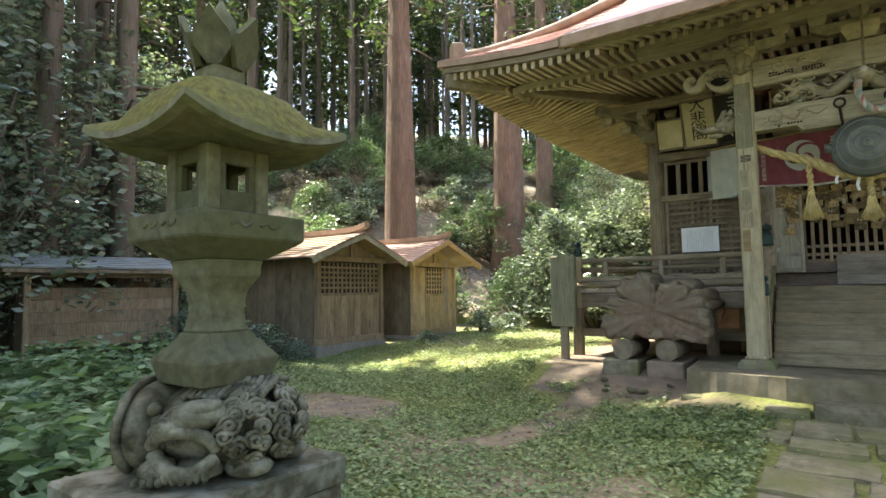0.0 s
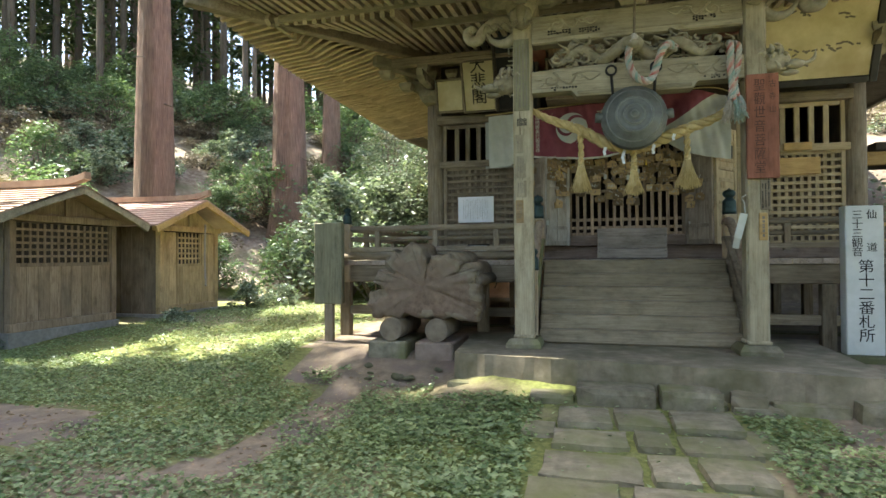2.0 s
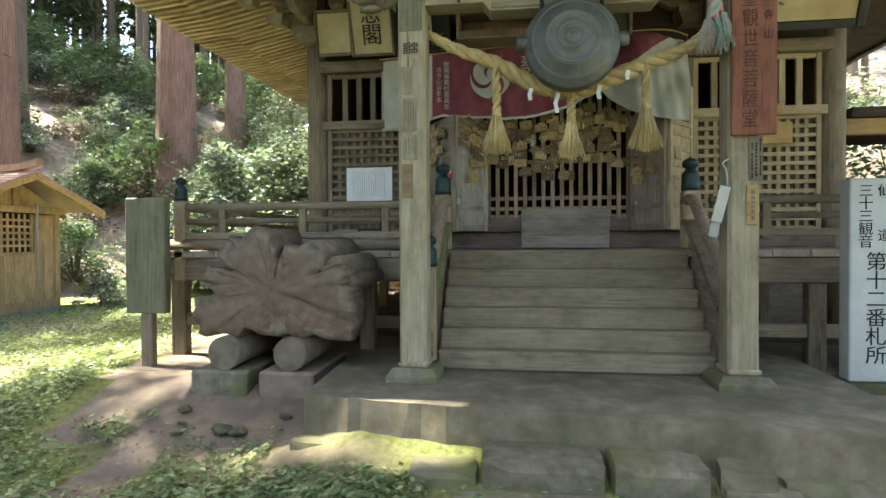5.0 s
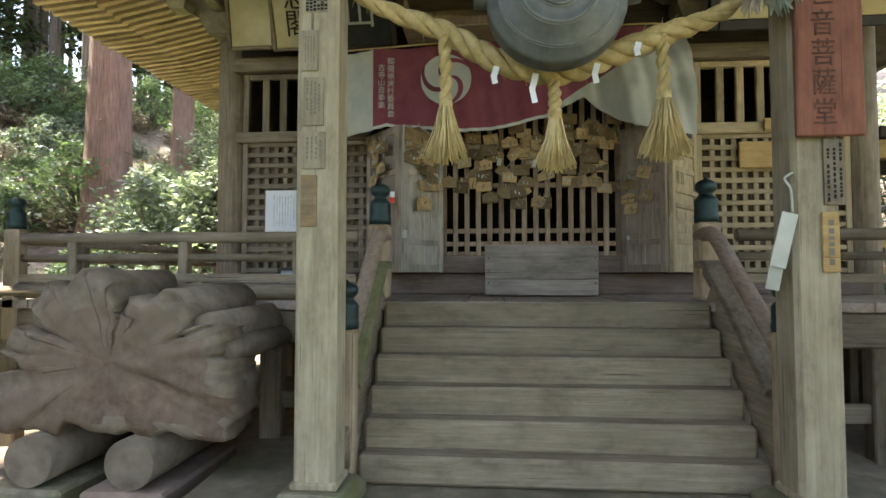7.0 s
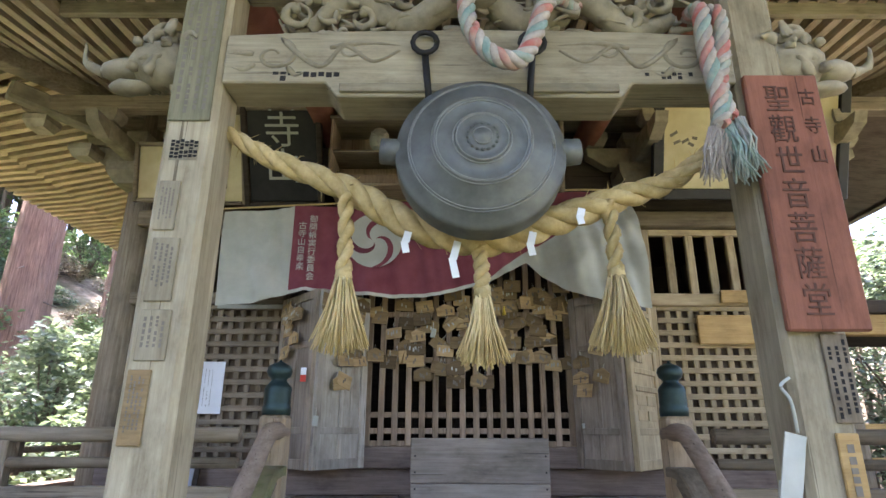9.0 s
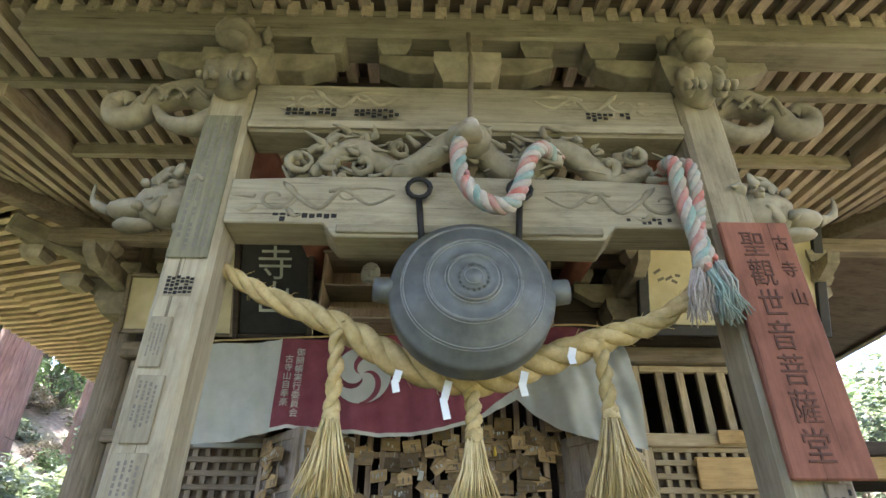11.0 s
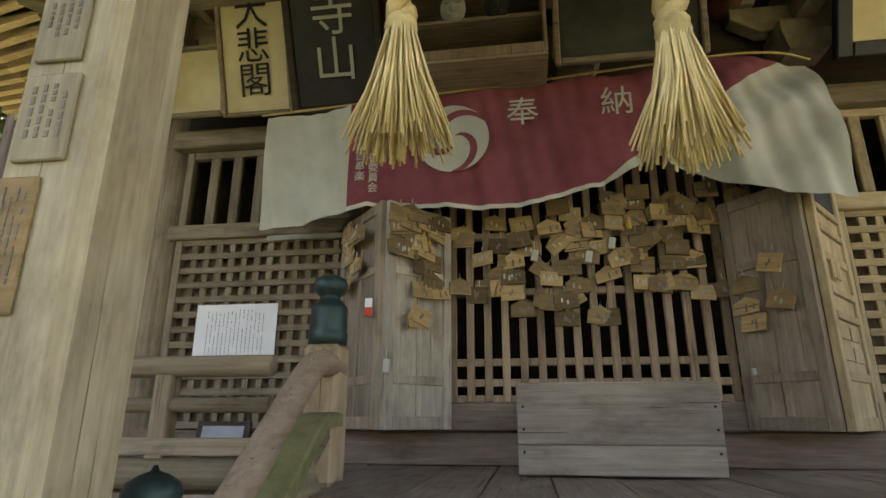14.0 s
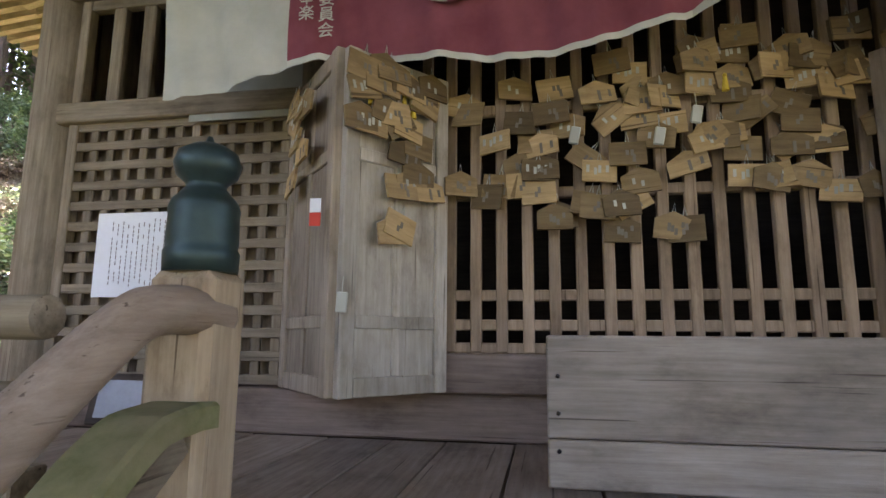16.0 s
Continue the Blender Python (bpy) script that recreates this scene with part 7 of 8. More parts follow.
def make_lantern():
    l = thing("stone_lantern", (LX, LY, 1.16), "tall mossy carved stone lantern with a flared roof", "stone lantern")

    def turned(name, rows):
        low = [(r, 1.16 + (z - 1.115) / 1.12) for r, z in rows]
        bm = lathe([(r, z - low[0][1]) for r, z in low], (LX, LY, low[0][1]), square=True)
        bmesh.ops.bevel(bm, geom=bm.edges[:], offset=0.006, segments=1, affect="EDGES")
        return part(name, bm, STONE, l)
    turned("base_slab", [(0.178, 1.085), (0.203, 1.175), (0.205, 1.195), (0.128, 1.285), (0.112, 1.315)])
    turned("shaft", [(0.108, 1.316), (0.092, 1.37), (0.089, 1.43), (0.1, 1.5), (0.128, 1.555), (0.143, 1.575), (0.143, 1.62), (0.152, 1.645)])
    turned("middle_slab", [(0.155, 1.646), (0.272, 1.725), (0.284, 1.735), (0.286, 1.845), (0.2, 1.862)])
    for sx, sy in ((1, 0), (-1, 0), (0, 1), (0, -1)):
        for k in range(2):
            u = -0.13 + 0.15 * k + 0.055
            pts = catmull([(u - 0.05, 0, 1.79), (u - 0.01, 0, 1.805), (u + 0.02, 0, 1.785), (u + 0.06, 0, 1.805)], 4)
            bm = add_tube(bmesh.new(), [Vector((LX + sx * 0.286 + (p.x if sx == 0 else 0), LY + sy * 0.286 + (p.x if sy == 0 else 0), 1.16 + (p.z - 1.115) / 1.12)) for p in pts], 0.008, 5)
            part("cloud_relief", bm, STONE, l)
    z0, z1 = 1.828, 2.096
    w = 0.165
    for sx in (-1, 1):
        for sy in (-1, 1):
            part("fire_box_post", box(LX + sx * (w - 0.035) - 0.035, LX + sx * (w - 0.035) + 0.035, LY + sy * (w - 0.035) - 0.035, LY + sy * (w - 0.035) + 0.035, z0, z1, 0.006), STONE, l)
    for k in range(4):
        t = Matrix.Translation((LX, LY, 0)) @ Matrix.Rotation(k * math.pi / 2, 4, "Z")
        bm = bmesh.new()
        add_box(bm, w - 0.045, w - 0.012, -w + 0.071, w - 0.071, z0, z0 + 0.09, 0.004)
        add_box(bm, w - 0.045, w - 0.012, -w + 0.071, w - 0.071, z1 - 0.07, z1, 0.004)
        for s in (-1, 1):
            add_box(bm, w - 0.045, w - 0.012, s * 0.078 - 0.018, s * 0.078 + 0.018, z0 + 0.09, z1 - 0.07, 0.004)
        bmesh.ops.transform(bm, matrix=t, verts=bm.verts)
        part("fire_box_frame", bm, STONE, l)
    # flared roof
    bm = bmesh.new()
    n = 10
    rows = [(0.43, 0.0), (0.425, 0.03), (0.375, 0.08), (0.325, 0.155), (0.265, 0.225), (0.18, 0.268), (0.1, 0.285)]

    def ring(r, z, up, rounded):
        pts = []
        for side in range(4):
            for k in range(n):
                t = 2 * k / n - 1
                x, y = r, r * t
                rr = 1 - rounded * 0.16 * abs(t) ** 3
                a = side * math.pi / 2
                pts.append(bm.verts.new((LX + rr * (x * math.cos(a) - y * math.sin(a)), LY + rr * (x * math.sin(a) + y * math.cos(a)), 2.097 + z + up * abs(t) ** 2.4)))
        return pts
    rr = [ring(0.2, 0.0, 0.0, 0), ring(0.39, -0.012, 0.06, 0)] + [ring(r, z, 0.075 * max(0, (r - 0.2) / 0.23) ** 1.5, 1 if r < 0.42 else 0) for r, z in rows]
    for k, (a, b) in enumerate(zip(rr, rr[1:])):
        for i in range(len(a)):
            j = (i + 1) % len(a)
            f = bm.faces.new((a[i], a[j], b[j], b[i]))
            f.smooth = k > 2
            f.material_index = 1 if k >= 3 else 0
    bm.faces.new(rr[0][::-1])
    bm.faces.new(rr[-1])
    part("roof", bm, [STONE, MOSSTOP], l)
    part("finial_block", box(LX - 0.085, LX + 0.085, LY - 0.085, LY + 0.085, 2.37, 2.46, 0.01), STONE, l)
    part("lotus_bud", lathe([(0.05, 0), (0.09, 0.04), (0.1, 0.1), (0.09, 0.17), (0.07, 0.2), (0.068, 0.22), (0.03, 0.27), (0.01, 0.31)], (LX, LY, 2.46)), STONE, l)
    for k in range(5):
        a = k * 1.2566 + 0.4
        t = Matrix.Translation((LX, LY, 2.48)) @ Matrix.Rotation(a, 4, "Z") @ Matrix.Rotation(radians(13), 4, "Y")
        bm = bmesh.new()
        o = [(-0.03, 0), (-0.085, 0.07), (-0.085, 0.13), (0, 0.235), (0.085, 0.13), (0.085, 0.07), (0.03, 0)]
        v0 = [bm.verts.new((0.085 + 0.12 * math.sin(z * 9) * 0.3 - 2.2 * x * x, x, z)) for x, z in o]
        v1 = [bm.verts.new((0.115 + 0.12 * math.sin(z * 9) * 0.3 - 2.2 * x * x, x, z)) for x, z in o]
        bm.faces.new(v0)
        bm.faces.new(v1[::-1])
        for i in range(len(o)):
            bm.faces.new((v0[i], v1[i], v1[(i + 1) % len(o)], v0[(i + 1) % len(o)]))
        bmesh.ops.recalc_face_normals(bm, faces=bm.faces)
        bmesh.ops.transform(bm, matrix=t, verts=bm.verts)
        part("petal", bm, STONE, l)
    l.location.z = 1.115
    l.scale = (1, 1, 1.12)


def make_lion():
    """A crouching lion under the lantern: smooth haunch, gaping jaw, curled mane, one plain mesh."""
    rnd = random.Random(14)
    bm = bmesh.new()
    m = Matrix(((0.818, 0.575, 0, LX), (0.575, -0.818, 0, LY), (0, 0, 1, 0.9), (0, 0, 0, 1)))

    def lump(u, v, w, r, scale=(1, 1, 1), sub=3, tilt=0.0):
        add_ball(bm, (u, v, w), r, scale, sub, rot=Matrix.Rotation(tilt, 4, "Y"))
    lump(0.04, 0.0, 0.0, 0.3, (1.05, 0.9, 0.64), 4)
    lump(-0.26, 0.02, 0.0, 0.2, (0.62, 1.3, 0.97), 4, 0.12)
    arc = [Vector((-0.3, 0.27 * math.cos(a * 0.24) + 0.02, 0.2 * math.sin(a * 0.24))) for a in range(-4, 12)]
    add_tube(bm, arc, 0.02, 6)
    lump(0.02, 0.25, 0.075, 0.11, (1.35, 1.05, 0.62), 4, -0.15)
    lump(-0.07, 0.33, 0.045, 0.055, (1.1, 1, 0.8), 3)
    lump(0.06, 0.3, 0.115, 0.06, (1.5, 0.9, 0.6), 3, -0.3)
    add_tube(bm, catmull([(-0.14, 0.31, -0.03), (-0.08, 0.345, 0.02), (0.02, 0.345, 0.03), (0.1, 0.325, 0.0), (0.13, 0.3, -0.05)], 5), [0.028] * 21, 8)
    add_tube(bm, catmull([(-0.13, 0.3, -0.06), (-0.05, 0.34, -0.125), (0.05, 0.345, -0.13), (0.13, 0.3, -0.08)], 5), [0.03] * 16, 8)
    for k in range(6):
        lump(-0.06 + 0.032 * k, 0.345, -0.145 - 0.006 * math.sin(k), 0.022, (0.8, 1, 1.5), 2)
    lump(-0.13, 0.27, -0.14, 0.075, (1.0, 1.1, 0.7), 3)
    for k in range(4):
        lump(-0.18 + 0.032 * k, 0.345, -0.165, 0.022, (0.8, 1.2, 1.0), 2)
    for k in range(6):
        lump(-0.17 + 0.014 * (k % 2), 0.22, 0.1 - 0.05 * k, 0.035, (0.9, 1, 0.9), 2)
    for k in range(74):
        a, b = rnd.uniform(-1.2, 1.35), rnd.uniform(-0.75, 1.0)
        d = Vector((math.cos(a) * math.cos(b), math.sin(a) * math.cos(b), math.sin(b)))
        p = Vector((0.08, 0.02, 0)) + Vector((d.x * 0.32, d.y * 0.29, d.z * 0.19))
        if p.x < 0.14 and p.y > 0.2:
            continue
        q = d.to_track_quat("Z", "Y").to_matrix().to_4x4()
        r = rnd.uniform(0.034, 0.054)
        spiral = [p + q.to_3x3() @ Vector((r * (1 - n / 17) * math.cos(n * 0.75), r * (1 - n / 17) * math.sin(n * 0.75), 0.01 + 0.022 * n / 16)) for n in range(16)]
        add_tube(bm, spiral, 0.0115, 6)
        add_ball(bm, p, r * 0.95, (1, 1, 0.5), 1, rot=q)
    for k in range(12):
        u = -0.06 + 0.03 * k
        add_tube(bm, catmull([(u, 0.2, 0.14), (u + 0.03, 0.1, 0.185 + 0.01 * (k % 2)), (u + 0.01, 0.0, 0.195), (u + 0.03, -0.12, 0.17)], 4), 0.017, 6)
    for u, v in ((0.22, 0.18), (0.3, -0.1), (-0.2, -0.2), (0.02, 0.2)):
        lump(u, v, -0.15, 0.09, (1.2, 1.0, 0.55), 2)
    bmesh.ops.transform(bm, matrix=m, verts=bm.verts)
    bmesh.ops.recalc_face_normals(bm, faces=bm.faces)
    return solo("stone_lion", bm, LIONST, (LX, LY, 0.7), "crouching carved stone lion carrying the lantern", "statue", smooth=True)


make_lantern()
make_lion()
p = thing("stone_pedestal", (LX, LY, 0.0), "block stone pedestal spotted with lichen", "pedestal")
part("top_slab", box(LX - 0.41, LX + 0.39, LY - 0.53, LY + 0.47, 0.56, 0.7, 0.015), PEDST, p)
part("block", box(LX - 0.395, LX + 0.375, LY - 0.515, LY + 0.455, -0.1, 0.559, 0.012), PEDST, p)

# ---- woods ----
def cedar_meshes(kind, fill=12):
    rnd = random.Random(100 + kind)
    h = 22
    bm = bmesh.new()
    pts = [Vector((0.06 * noise.noise((k, kind, 0)), 0.06 * noise.noise((k, kind, 5)), h * k / 12 - 0.4)) for k in range(13)]
    rad = [(1.25 if k == 0 else 1.0) * (1 - 0.8 * k / 12) for k in range(13)]
    add_tube(bm, pts, rad, 28 if kind == 0 else 14)
    if kind == 0:
        for v in bm.verts:
            a = math.atan2(v.co.y, v.co.x)
            k = 1 + 0.07 * math.sin(a * 5 + 0.05 * v.co.z) + 0.05 * math.sin(a * 9 + 1.3) + 0.12 * max(0, 1 - v.co.z / 2) * math.sin(a * 4)
            v.co.x, v.co.y = v.co.x * k, v.co.y * k
    trunk = bpy.data.meshes.new("trunk")
    bm.to_mesh(trunk)
    bm.free()
    trunk.materials.append(BARK if kind == 0 else BARKG)
    clumps = []
    limb = bmesh.new()
    for _ in range(40):
        z = rnd.uniform(9.5, h)
        reach = (1 - (z - 9.5) / 15) * rnd.uniform(0.9, 2.4)
        a = rnd.uniform(0, 6.283)
        end = Vector((math.cos(a) * reach, math.sin(a) * reach, z - 0.25 * reach))
        add_tube(limb, [Vector((0, 0, z)), end * 0.5 + Vector((0, 0, z * 0.5 + 0.05)), end], [0.05, 0.035, 0.012], 5)
        clumps += [(end, rnd.uniform(0.35, 0.7)), (end * 0.6 + Vector((0, 0, z * 0.4)), rnd.uniform(0.3, 0.55))]
    for _ in range(8):
        z = rnd.uniform(2.5, 7.5)
        a = rnd.uniform(0, 6.283)
        add_tube(limb, [Vector((0, 0, z)), Vector((math.cos(a) * 0.5, math.sin(a) * 0.5, z + 0.1)), Vector((math.cos(a) * 1.0, math.sin(a) * 1.0, z - 0.1))], [0.03, 0.02, 0.006], 5)
    limbs = bpy.data.meshes.new("limb")
    limb.to_mesh(limbs)
    limb.free()
    limbs.materials.append(BARKG)
    v, f = leaf_cloud(clumpy_spots(clumps, fill, rnd), 0.16, rnd, 0.9, long=2.2)
    return trunk, limbs, mesh_of("crown", v, f, LEAFC)


CEDARS = [cedar_meshes(k, 12 if k else 3) for k in range(4)] + [cedar_meshes(5, 20)]


def put_tree(x, y, r, k, label, scale=1.0):
    t = thing("cedar_tree", (x, y, height(x, y) - 0.2), label, "tree", "cedars on the slope")
    trunk, limbs, crown = CEDARS[k]
    for nm, me, s in (("trunk", trunk, (r, r, scale)), ("limb", limbs, (scale,) * 3), ("crown", crown, (scale,) * 3)):
        o = new(nm, me)
        o.parent = t
        o.scale = s
        o.rotation_euler = (0, 0, x * 3 + y)
        if nm == "limb":
            o["kind"] = "stuff"


put_tree(-12.8, 15.8, 0.6, 0, "great red-barked cedar with a straight fluted trunk behind the sheds")
put_tree(-10.75, 20.1, 0.68, 0, "great red-barked cedar on the slope")
put_tree(-12.0, 26.3, 0.46, 0, "red-barked cedar on the slope")
put_tree(-15.2, 18.2, 0.22, 1, "slender grey cedar on the slope")


# dense, oversized cedars added on the sun side to shade yard and paving
put_tree(-13.4, 2.7, 0.3, 4, "tall straight cedar added at the edge of the yard for shade", 1.42)
put_tree(-14.6, 7.0, 0.3, 4, "tall straight cedar added at the edge of the yard for shade", 1.38)
put_tree(-13.5, 6.45, 0.28, 4, "tall straight cedar added at the edge of the yard for shade", 1.5)
put_tree(-12.9, 6.2, 0.24, 4, "tall straight cedar added at the edge of the yard for shade", 1.3)
put_tree(-17.2, 7.2, 0.3, 4, "tall straight cedar added at the edge of the yard for shade", 1.45)
for i, (x, y) in enumerate(((-14.4, 6.3), (-16.2, 6.6), (-18.2, 6.2), (-16.4, 3.4), (-15.2, 0.8), (-17.5, -0.5), (-19.5, 4.0), (-14.5, -1.6), (-16.2, -3.0), (-16.6, 12.2), (-13.2, 4.8), (-12.9, 0.6), (-15.6, 2.3), (-15.4, 4.9), (-11.8, -1.6), (-17.0, 1.2), (-13.9, 5.7), (-14.3, 4.0), (-12.6, 2.0), (-14.9, 6.1))):
    put_tree(x, y, 0.2 + 0.05 * (i % 3), 4, "straight dark cedar added at the edge of the yard for shade", (1.0 + 0.12 * (i % 4)) * (1.4 if i > 15 else 1))
# unseen ring of cedars, added to cut the sky light on the porch
for i in range(54):
    a = radians(-152 + 168 * i / 53)
    q = 11.5 + 3.2 * (i % 4)
    put_tree(0.5 + q * math.cos(a), 3.5 + q * math.sin(a), 0.22, 1 + i % 3, "unseen tall cedar added behind the path to block sky light", 1.0 + 0.06 * (i % 4))


def plant_woods():
    rnd = random.Random(31)
    placed = [(-12.7, 15.7), (-10.7, 20.1), (-12.0, 26.3)]
    tries = 0
    while len(placed) < 215 and tries < 6000:
        tries += 1
        x, y = rnd.uniform(-52, 14), rnd.uniform(2, 58)
        d = -0.74 * x + 0.67 * y - 18.6
        if d < 1.5 and not (y > 24 and x > -12) and not (x < -17 and y > 2):
            continue
        if any((x - a) ** 2 + (y - b) ** 2 < (8.5 if d < 15 else 3.2) for a, b in placed):
            continue
        if (12.6 < y < 21 and -24 < x < -9) or (12.6 < y < 17.6 and -30 < x < -13) or (7.4 < y < 10.6 and -26 < x):
            continue
        if math.hypot(x + 10, y - 12) < 6 or (-13.5 < x < -9.5 and 13 < y < 19):
            continue
        placed.append((x, y))
        k = rnd.choice((1, 1, 2, 2, 3))
        put_tree(x, y, rnd.uniform(0.11, 0.24), k, "slender straight cedar on the wooded slope", rnd.uniform(0.85, 1.25))


plant_woods()


def far_crown():
    """A tall tree clothed with foliage nearly to the ground, for the top of the hill."""
    rnd = random.Random(55)
    clumps = []
    for _ in range(120):
        z = rnd.uniform(2.0, 21)
        reach = rnd.uniform(0.3, 2.6) * (1.1 - z / 26)
        a = rnd.uniform(0, 6.283)
        clumps.append((Vector((math.cos(a) * reach, math.sin(a) * reach, z)), rnd.uniform(0.5, 1.0)))
    v, f = leaf_cloud(clumpy_spots(clumps, 17, rnd), 0.24, rnd, 0.9, long=1.9)
    return mesh_of("crown", v, f, LEAFC)


CEDARS.append((CEDARS[1][0], CEDARS[1][1], far_crown()))
rnd = random.Random(71)
for i in range(96):
    a = radians(90 - 28 + 132 * (i + rnd.random()) / 96)
    q = 40 + 6 * (i % 4) + rnd.uniform(-2, 2)
    put_tree(q * math.cos(a), 4 + q * math.sin(a), rnd.uniform(0.16, 0.28), 5, "distant leafy tree on the crest of the wooded hill", rnd.uniform(0.95, 1.3))


def shrub_mesh(seed, size, n, leaf, mat, r=0.35):
    rnd = random.Random(seed)
    clumps, stems = [], bmesh.new()
    for _ in range(n):
        a, q = rnd.uniform(0, 6.283), rnd.random() ** 0.5
        z = rnd.uniform(0.15, 1.0)
        wide = math.sin(math.pi * min(1, 0.25 + z * 0.72)) ** 0.7
        p = Vector((math.cos(a) * q * size[0] * wide, math.sin(a) * q * size[1] * wide, z * size[2]))
        clumps.append((p, rnd.uniform(0.6, 1.2) * r))
        if _ % 3 == 0:
            add_tube(stems, [Vector((p.x * 0.1, p.y * 0.1, 0)), Vector((p.x * 0.5, p.y * 0.5, p.z * 0.6)), p], [0.03, 0.02, 0.008], 5)
    v, f = leaf_cloud(clumpy_spots(clumps, 42, rnd), leaf, rnd, 0.5)
    sm = bpy.data.meshes.new("stem")
    stems.to_mesh(sm)
    stems.free()
    sm.materials.append(BARKG)
    return sm, mesh_of("leaves", v, f, mat)


SHRUBS = [shrub_mesh(1, (1.5, 1.3, 2.9), 95, 0.085, LEAF), shrub_mesh(2, (1.2, 1.2, 1.9), 70, 0.075, LEAFB, 0.3), shrub_mesh(3, (1.7, 1.5, 4.6), 120, 0.075, LEAF, 0.42), shrub_mesh(4, (0.9, 0.9, 0.8), 36, 0.075, LEAF, 0.25), shrub_mesh(5, (1.1, 1.1, 0.55), 40, 0.07, LITTER, 0.25)]


def put_shrub(x, y, k, s, label, a=0.0):
    t = thing("shrub", (x, y, height(x, y) - 0.05), label, "shrub", "shrubs")
    for nm, me in zip(("stem", "leaves"), SHRUBS[k]):
        o = new(nm, me)
        o.parent = t
        o.scale = (s,) * 3
        o.rotation_euler = (0, 0, a)
        o["kind"] = "stuff"


for i, (x, y, k, s) in enumerate(((-5.4, 15.2, 0, 1.1), (-4.6, 15.0, 0, 0.9), (-6.7, 16.0, 0, 1.15), (-5.0, 16.6, 2, 0.85), (-7.6, 17.2, 0, 1.1), (-3.6, 15.6, 3, 0.9), (-8.8, 17.0, 1, 1.1), (-6.0, 18.0, 2, 0.8))):
    put_shrub(x, y, k, s, "dense dark-green glossy evergreen shrub beside the hall", i * 1.3)
for i, (x, y, k, s) in enumerate(((-13.5, 9.0, 1, 1.0), (-13.0, 2.5, 2, 1.0), (-11.0, 0.8, 2, 1.05), (-9.2, -1.2, 2, 1.0), (-14.5, 4.5, 2, 1.15), (-16.0, 1.5, 2, 1.3), (-15.0, 7.5, 2, 1.0), (-12.8, 12.2, 1, 0.9), (-18.0, 5.0, 2, 1.4), (-7.6, -2.6, 2, 0.9), (-14.2, 5.2, 2, 1.8), (-15.6, 7.9, 2, 1.7), (-13.8, 3.4, 2, 1.75), (-16.5, 9.6, 2, 1.6))):
    put_shrub(x, y, k, s, "tall leafy evergreen bush at the edge of the wood", i * 0.9)
for i, (x, y, q) in enumerate(((-10.6, 7.3, 1.0), (-9.7, 7.5, 0.8), (-11.8, 7.0, 1.1), (-8.95, 7.85, 0.45), (-12.9, 7.4, 1.2), (-7.9, 10.75, 0.35), (-8.2, 13.6, 0.7), (-7.7, 14.3, 0.6))):
    put_shrub(x, y, 3, q, "leafy green weeds by the shed wall", i)
rnd = random.Random(9)
for i in range(330):
    x, y = rnd.uniform(-32, -4), rnd.uniform(8, 36)
    d = -0.74 * x + 0.67 * y - 18.6
    if 0.3 < d < 24:
        put_shrub(x, y, rnd.choice((1, 3, 3, 4, 4, 4)), rnd.uniform(0.7, 1.5), "low undergrowth bush on the wooded slope", i)
for i in range(40):
    x, y = rnd.uniform(-7, 12), rnd.uniform(18.2, 34)
    if -5.5 < x < 1 and y < 20.5:
        continue
    put_shrub(x, y, rnd.choice((1, 3, 4)), rnd.uniform(0.7, 1.3), "low undergrowth bush on the bank", i)
for i, (x, y) in enumerate(((7.0, 13.0), (8.5, 11.5), (9.5, 14.0), (7.5, 15.5), (10.5, 10.0))):
    put_shrub(x, y, 2, 1.0, "tall leafy evergreen bush beyond the hall", i)


def yard_plants():
    """Broad-leaved weeds behind the lantern."""
    rnd = random.Random(17)
    spots = []
    for _ in range(420):
        x, y = rnd.uniform(-10.5, -3.3), rnd.uniform(0.2, 6.2)
        if 0.15 - x < 1.75 * (y + 0.02):
            continue
        h = rnd.uniform(0.25, 0.85)
        z = height(x, y)
        for k in range(30):
            spots.append((Vector((x + rnd.gauss(0, 0.13), y + rnd.gauss(0, 0.13), z + h * rnd.uniform(0.35, 1.0))), Vector((0, 0, 1))))
    v, f = leaf_cloud(spots, 0.105, rnd, 0.35, long=1.6)
    ob = new("weeds", mesh_of("weeds", v, f, LEAFB))
    tagged(ob, "thick broad-leaved green weeds along the yard's edge", "weeds", kind="stuff")


yard_plants()


def tall_weeds():
    """Looser, taller weeds beside the paving."""
    rnd = random.Random(29)
    spots = []
    for x0, x1, y0, y1, n in ((-1.7, -0.7, 5.4, 6.45, 90), (-0.9, -0.5, 4.2, 5.4, 30), (1.3, 2.4, 5.3, 6.1, 34), (1.2, 1.7, 3.6, 5.3, 45), (-3.1, -2.7, 7.0, 7.3, 12)):
        for _ in range(n):
            x, y = rnd.uniform(x0, x1), rnd.uniform(y0, y1)
            h = rnd.uniform(0.04, 0.11)
            for k in range(16):
                spots.append((Vector((x + rnd.gauss(0, 0.05), y + rnd.gauss(0, 0.05), height(x, y) + h * rnd.uniform(0.3, 1.0))), Vector((0, 0, 1))))
    v, f = leaf_cloud(spots, 0.036, rnd, 0.4, long=1.5)
    tagged(new("path_weeds", mesh_of("path_weeds", v, f, LEAFG)), "tufts of taller green weeds beside the paving stones", "weeds", kind="stuff")


tall_weeds()


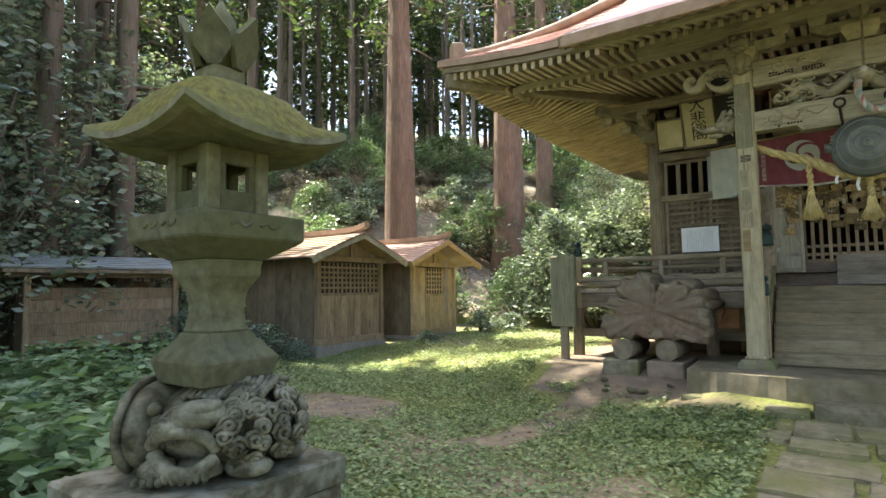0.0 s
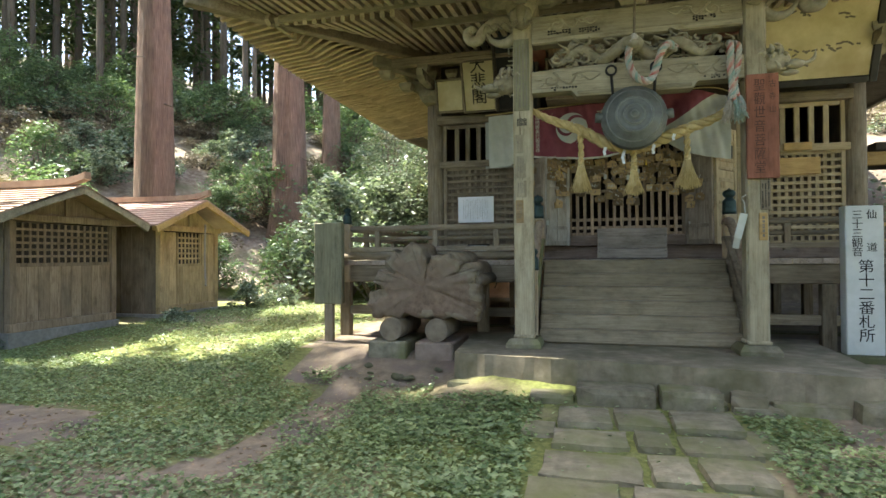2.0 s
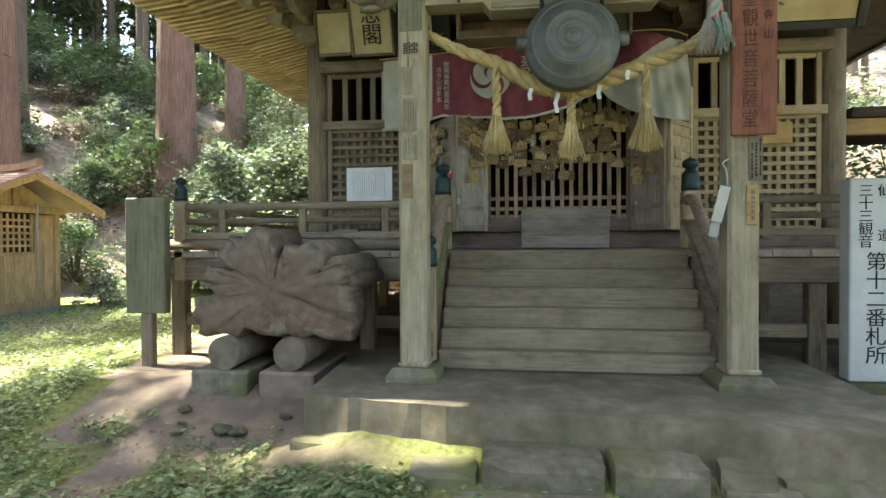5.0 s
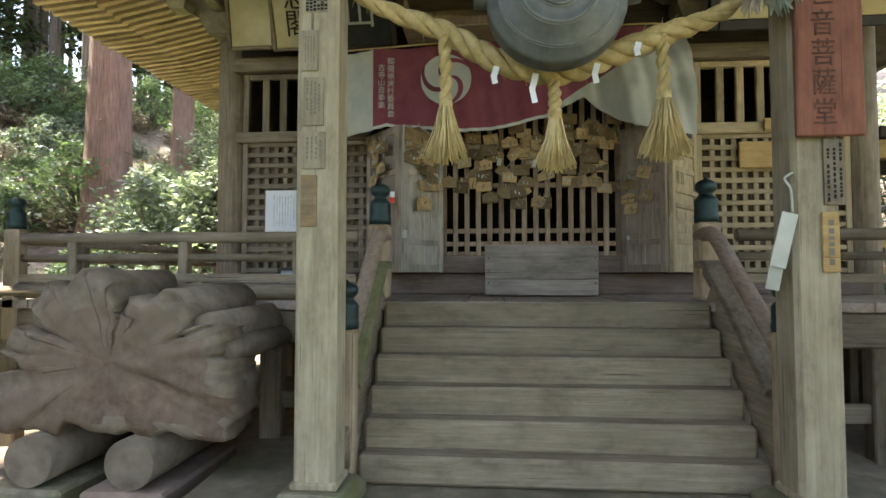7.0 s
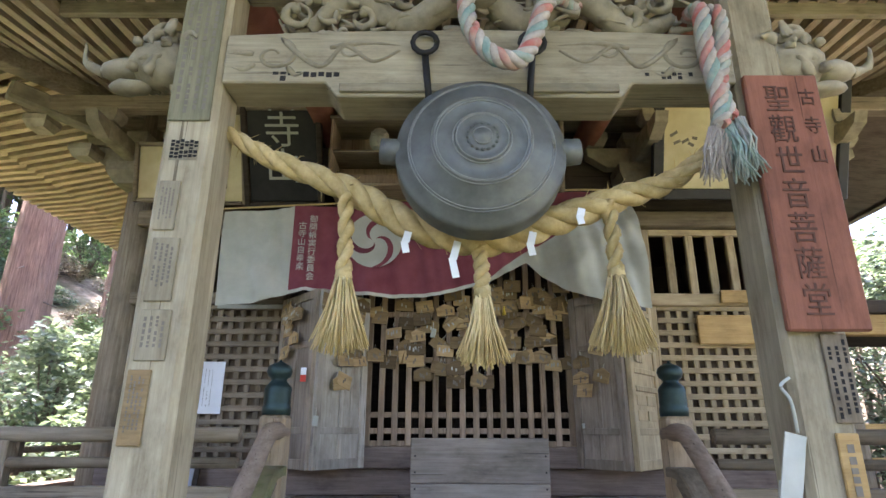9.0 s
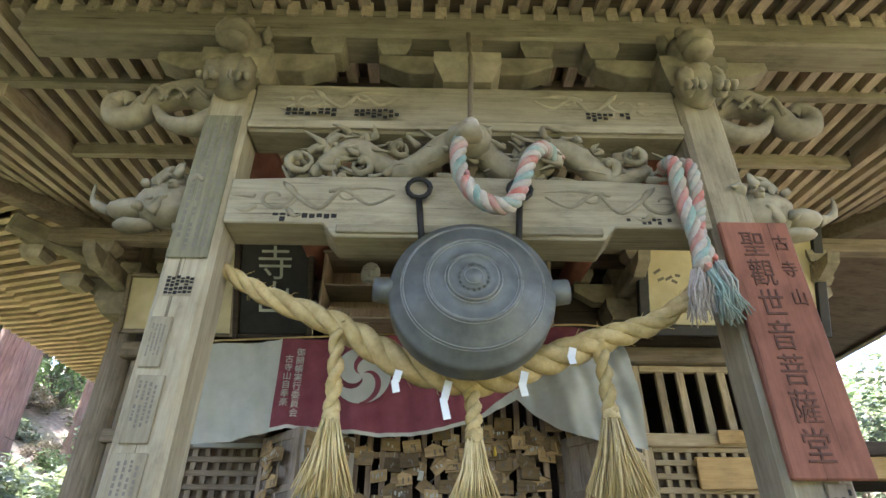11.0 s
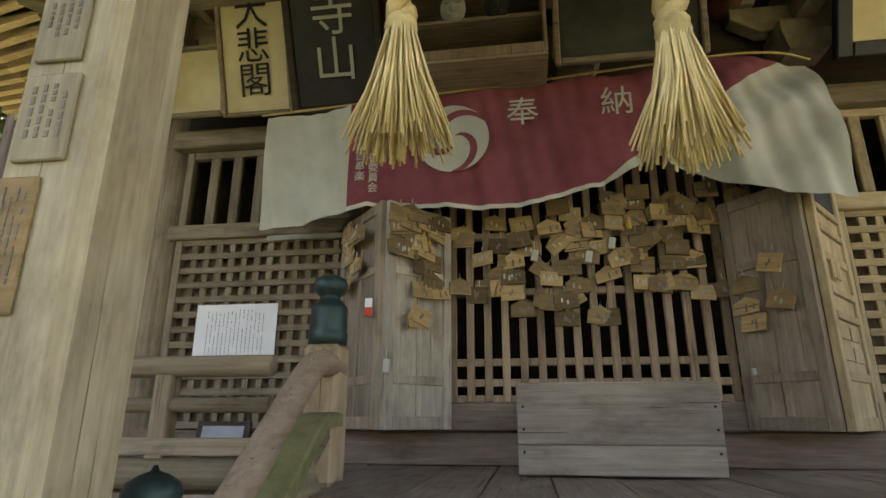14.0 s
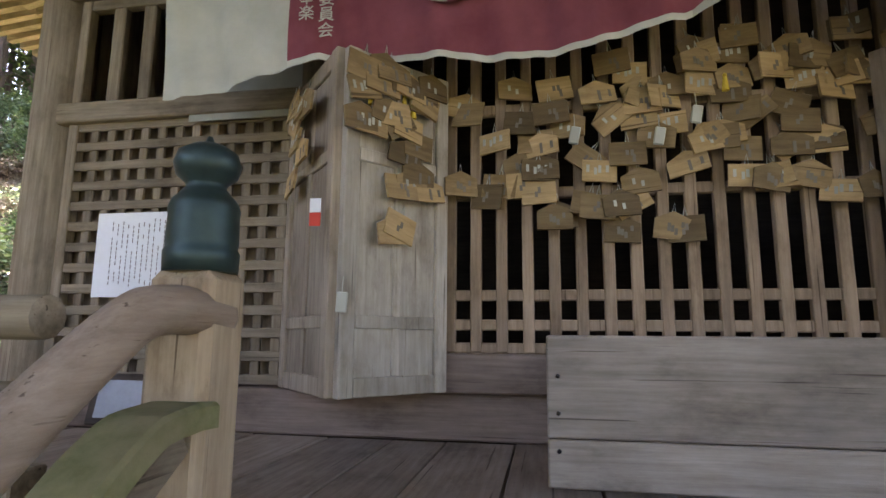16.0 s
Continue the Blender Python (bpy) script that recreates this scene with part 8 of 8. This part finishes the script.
def ground_cover():
    rnd = random.Random(23)
    spots, dry = [], []
    while len(spots) < 120000:
        x, y = rnd.uniform(-10.5, 3.4), rnd.uniform(0.3, 15.5) if rnd.random() < 0.55 else rnd.uniform(1.5, 8)
        if -0.45 < x < 1.15 and y > 1.8 and rnd.random() > 0.03:
            continue
        if x > -1.6 and y > 6.5 - 0.1 * x:
            continue
        if x < -8.6 and y > 8:
            continue
        if x > -3.6 and y > 7.3:
            continue
        g = 0.7 * noise.noise((x * 0.42 + 4, y * 0.42, 2)) + 0.6 * noise.noise((x * 1.4, y * 1.4, 6)) + 0.22 - bare(x, y)
        if g < -0.22 + rnd.uniform(-0.42, 0.42):
            if rnd.random() < 0.07:
                dry.append((Vector((x, y, height(x, y) + 0.006)), Vector((0, 0, 1))))
            continue
        spots.append((Vector((x, y, height(x, y) + rnd.uniform(0.005, 0.05))), Vector((0, 0, 1))))
    v, f = leaf_cloud(spots, 0.036, rnd, 0.35, long=1.3)
    tagged(new("ground_cover", mesh_of("ground_cover", v, f, LEAFG)), "low green creeping leaves over the yard", "ground cover", kind="stuff")
    v, f = leaf_cloud(dry, 0.03, rnd, 0.2)
    tagged(new("fallen_leaves", mesh_of("fallen_leaves", v, f, LEAFD)), "brown fallen leaves on bare earth", "leaves", kind="stuff")


ground_cover()


def bank_roots():
    b = thing("bare_roots", (-2.8, 17.2, 2.5), "tangle of bare roots on the clay bank", "roots")
    rnd = random.Random(41)
    for k in range(16):
        x = rnd.uniform(-4.5, -1.8)
        y = 17.9
        pts = [Vector((x, y, height(x, y) + 0.1))]
        for q in range(4):
            l = pts[-1]
            nx, ny = l.x + rnd.uniform(-0.35, 0.35), l.y - rnd.uniform(0.1, 0.3)
            pts.append(Vector((nx, ny, height(nx, ny) + rnd.uniform(0.0, 0.12))))
        part("root", add_tube(bmesh.new(), catmull(pts, 4), [0.04 * (1 - 0.7 * i / 16) for i in range(17)], 6), BARKG, b)


bank_roots()


def side_building():
    """The covered passage that shows past the hall's corner."""
    s = thing("side_gallery", (5.2, 11.0, 0.3), "low wooden side gallery with a plank roof beside the hall", "gallery")
    part("roof", box(3.9, 8.0, 10.6, 12.8, 3.0, 3.12, 0.01), DARKW_SHADE, s)
    part("eave_beam", box(3.8, 8.0, 10.62, 10.74, 2.8, 2.99, 0.01), YEL_X, s)
    for z in (1.98, 1.7, 1.4):
        part("rail", box(3.7, 8.0, 10.66, 10.72, z - 0.05, z + 0.05, 0.008), YEL_X, s)
    for x in (5.4, 7.4):
        part("post", box(x, x + 0.12, 10.62, 10.74, 0.2, 2.8, 0.008), YEL_LIT_Z, s)
    f = thing("wooden_fence", (3.5, 8.2, 0.3), "short fence of upright grey boards", "fence")
    for k in range(5):
        part("board", box(3.12 + k * 0.2, 3.3 + k * 0.2, 8.5, 8.54, 0.35, 1.38, 0.006), WZ, f)
    part("rail", box(3.05, 4.15, 8.54, 8.58, 1.1, 1.2, 0.006), WX, f)


side_building()
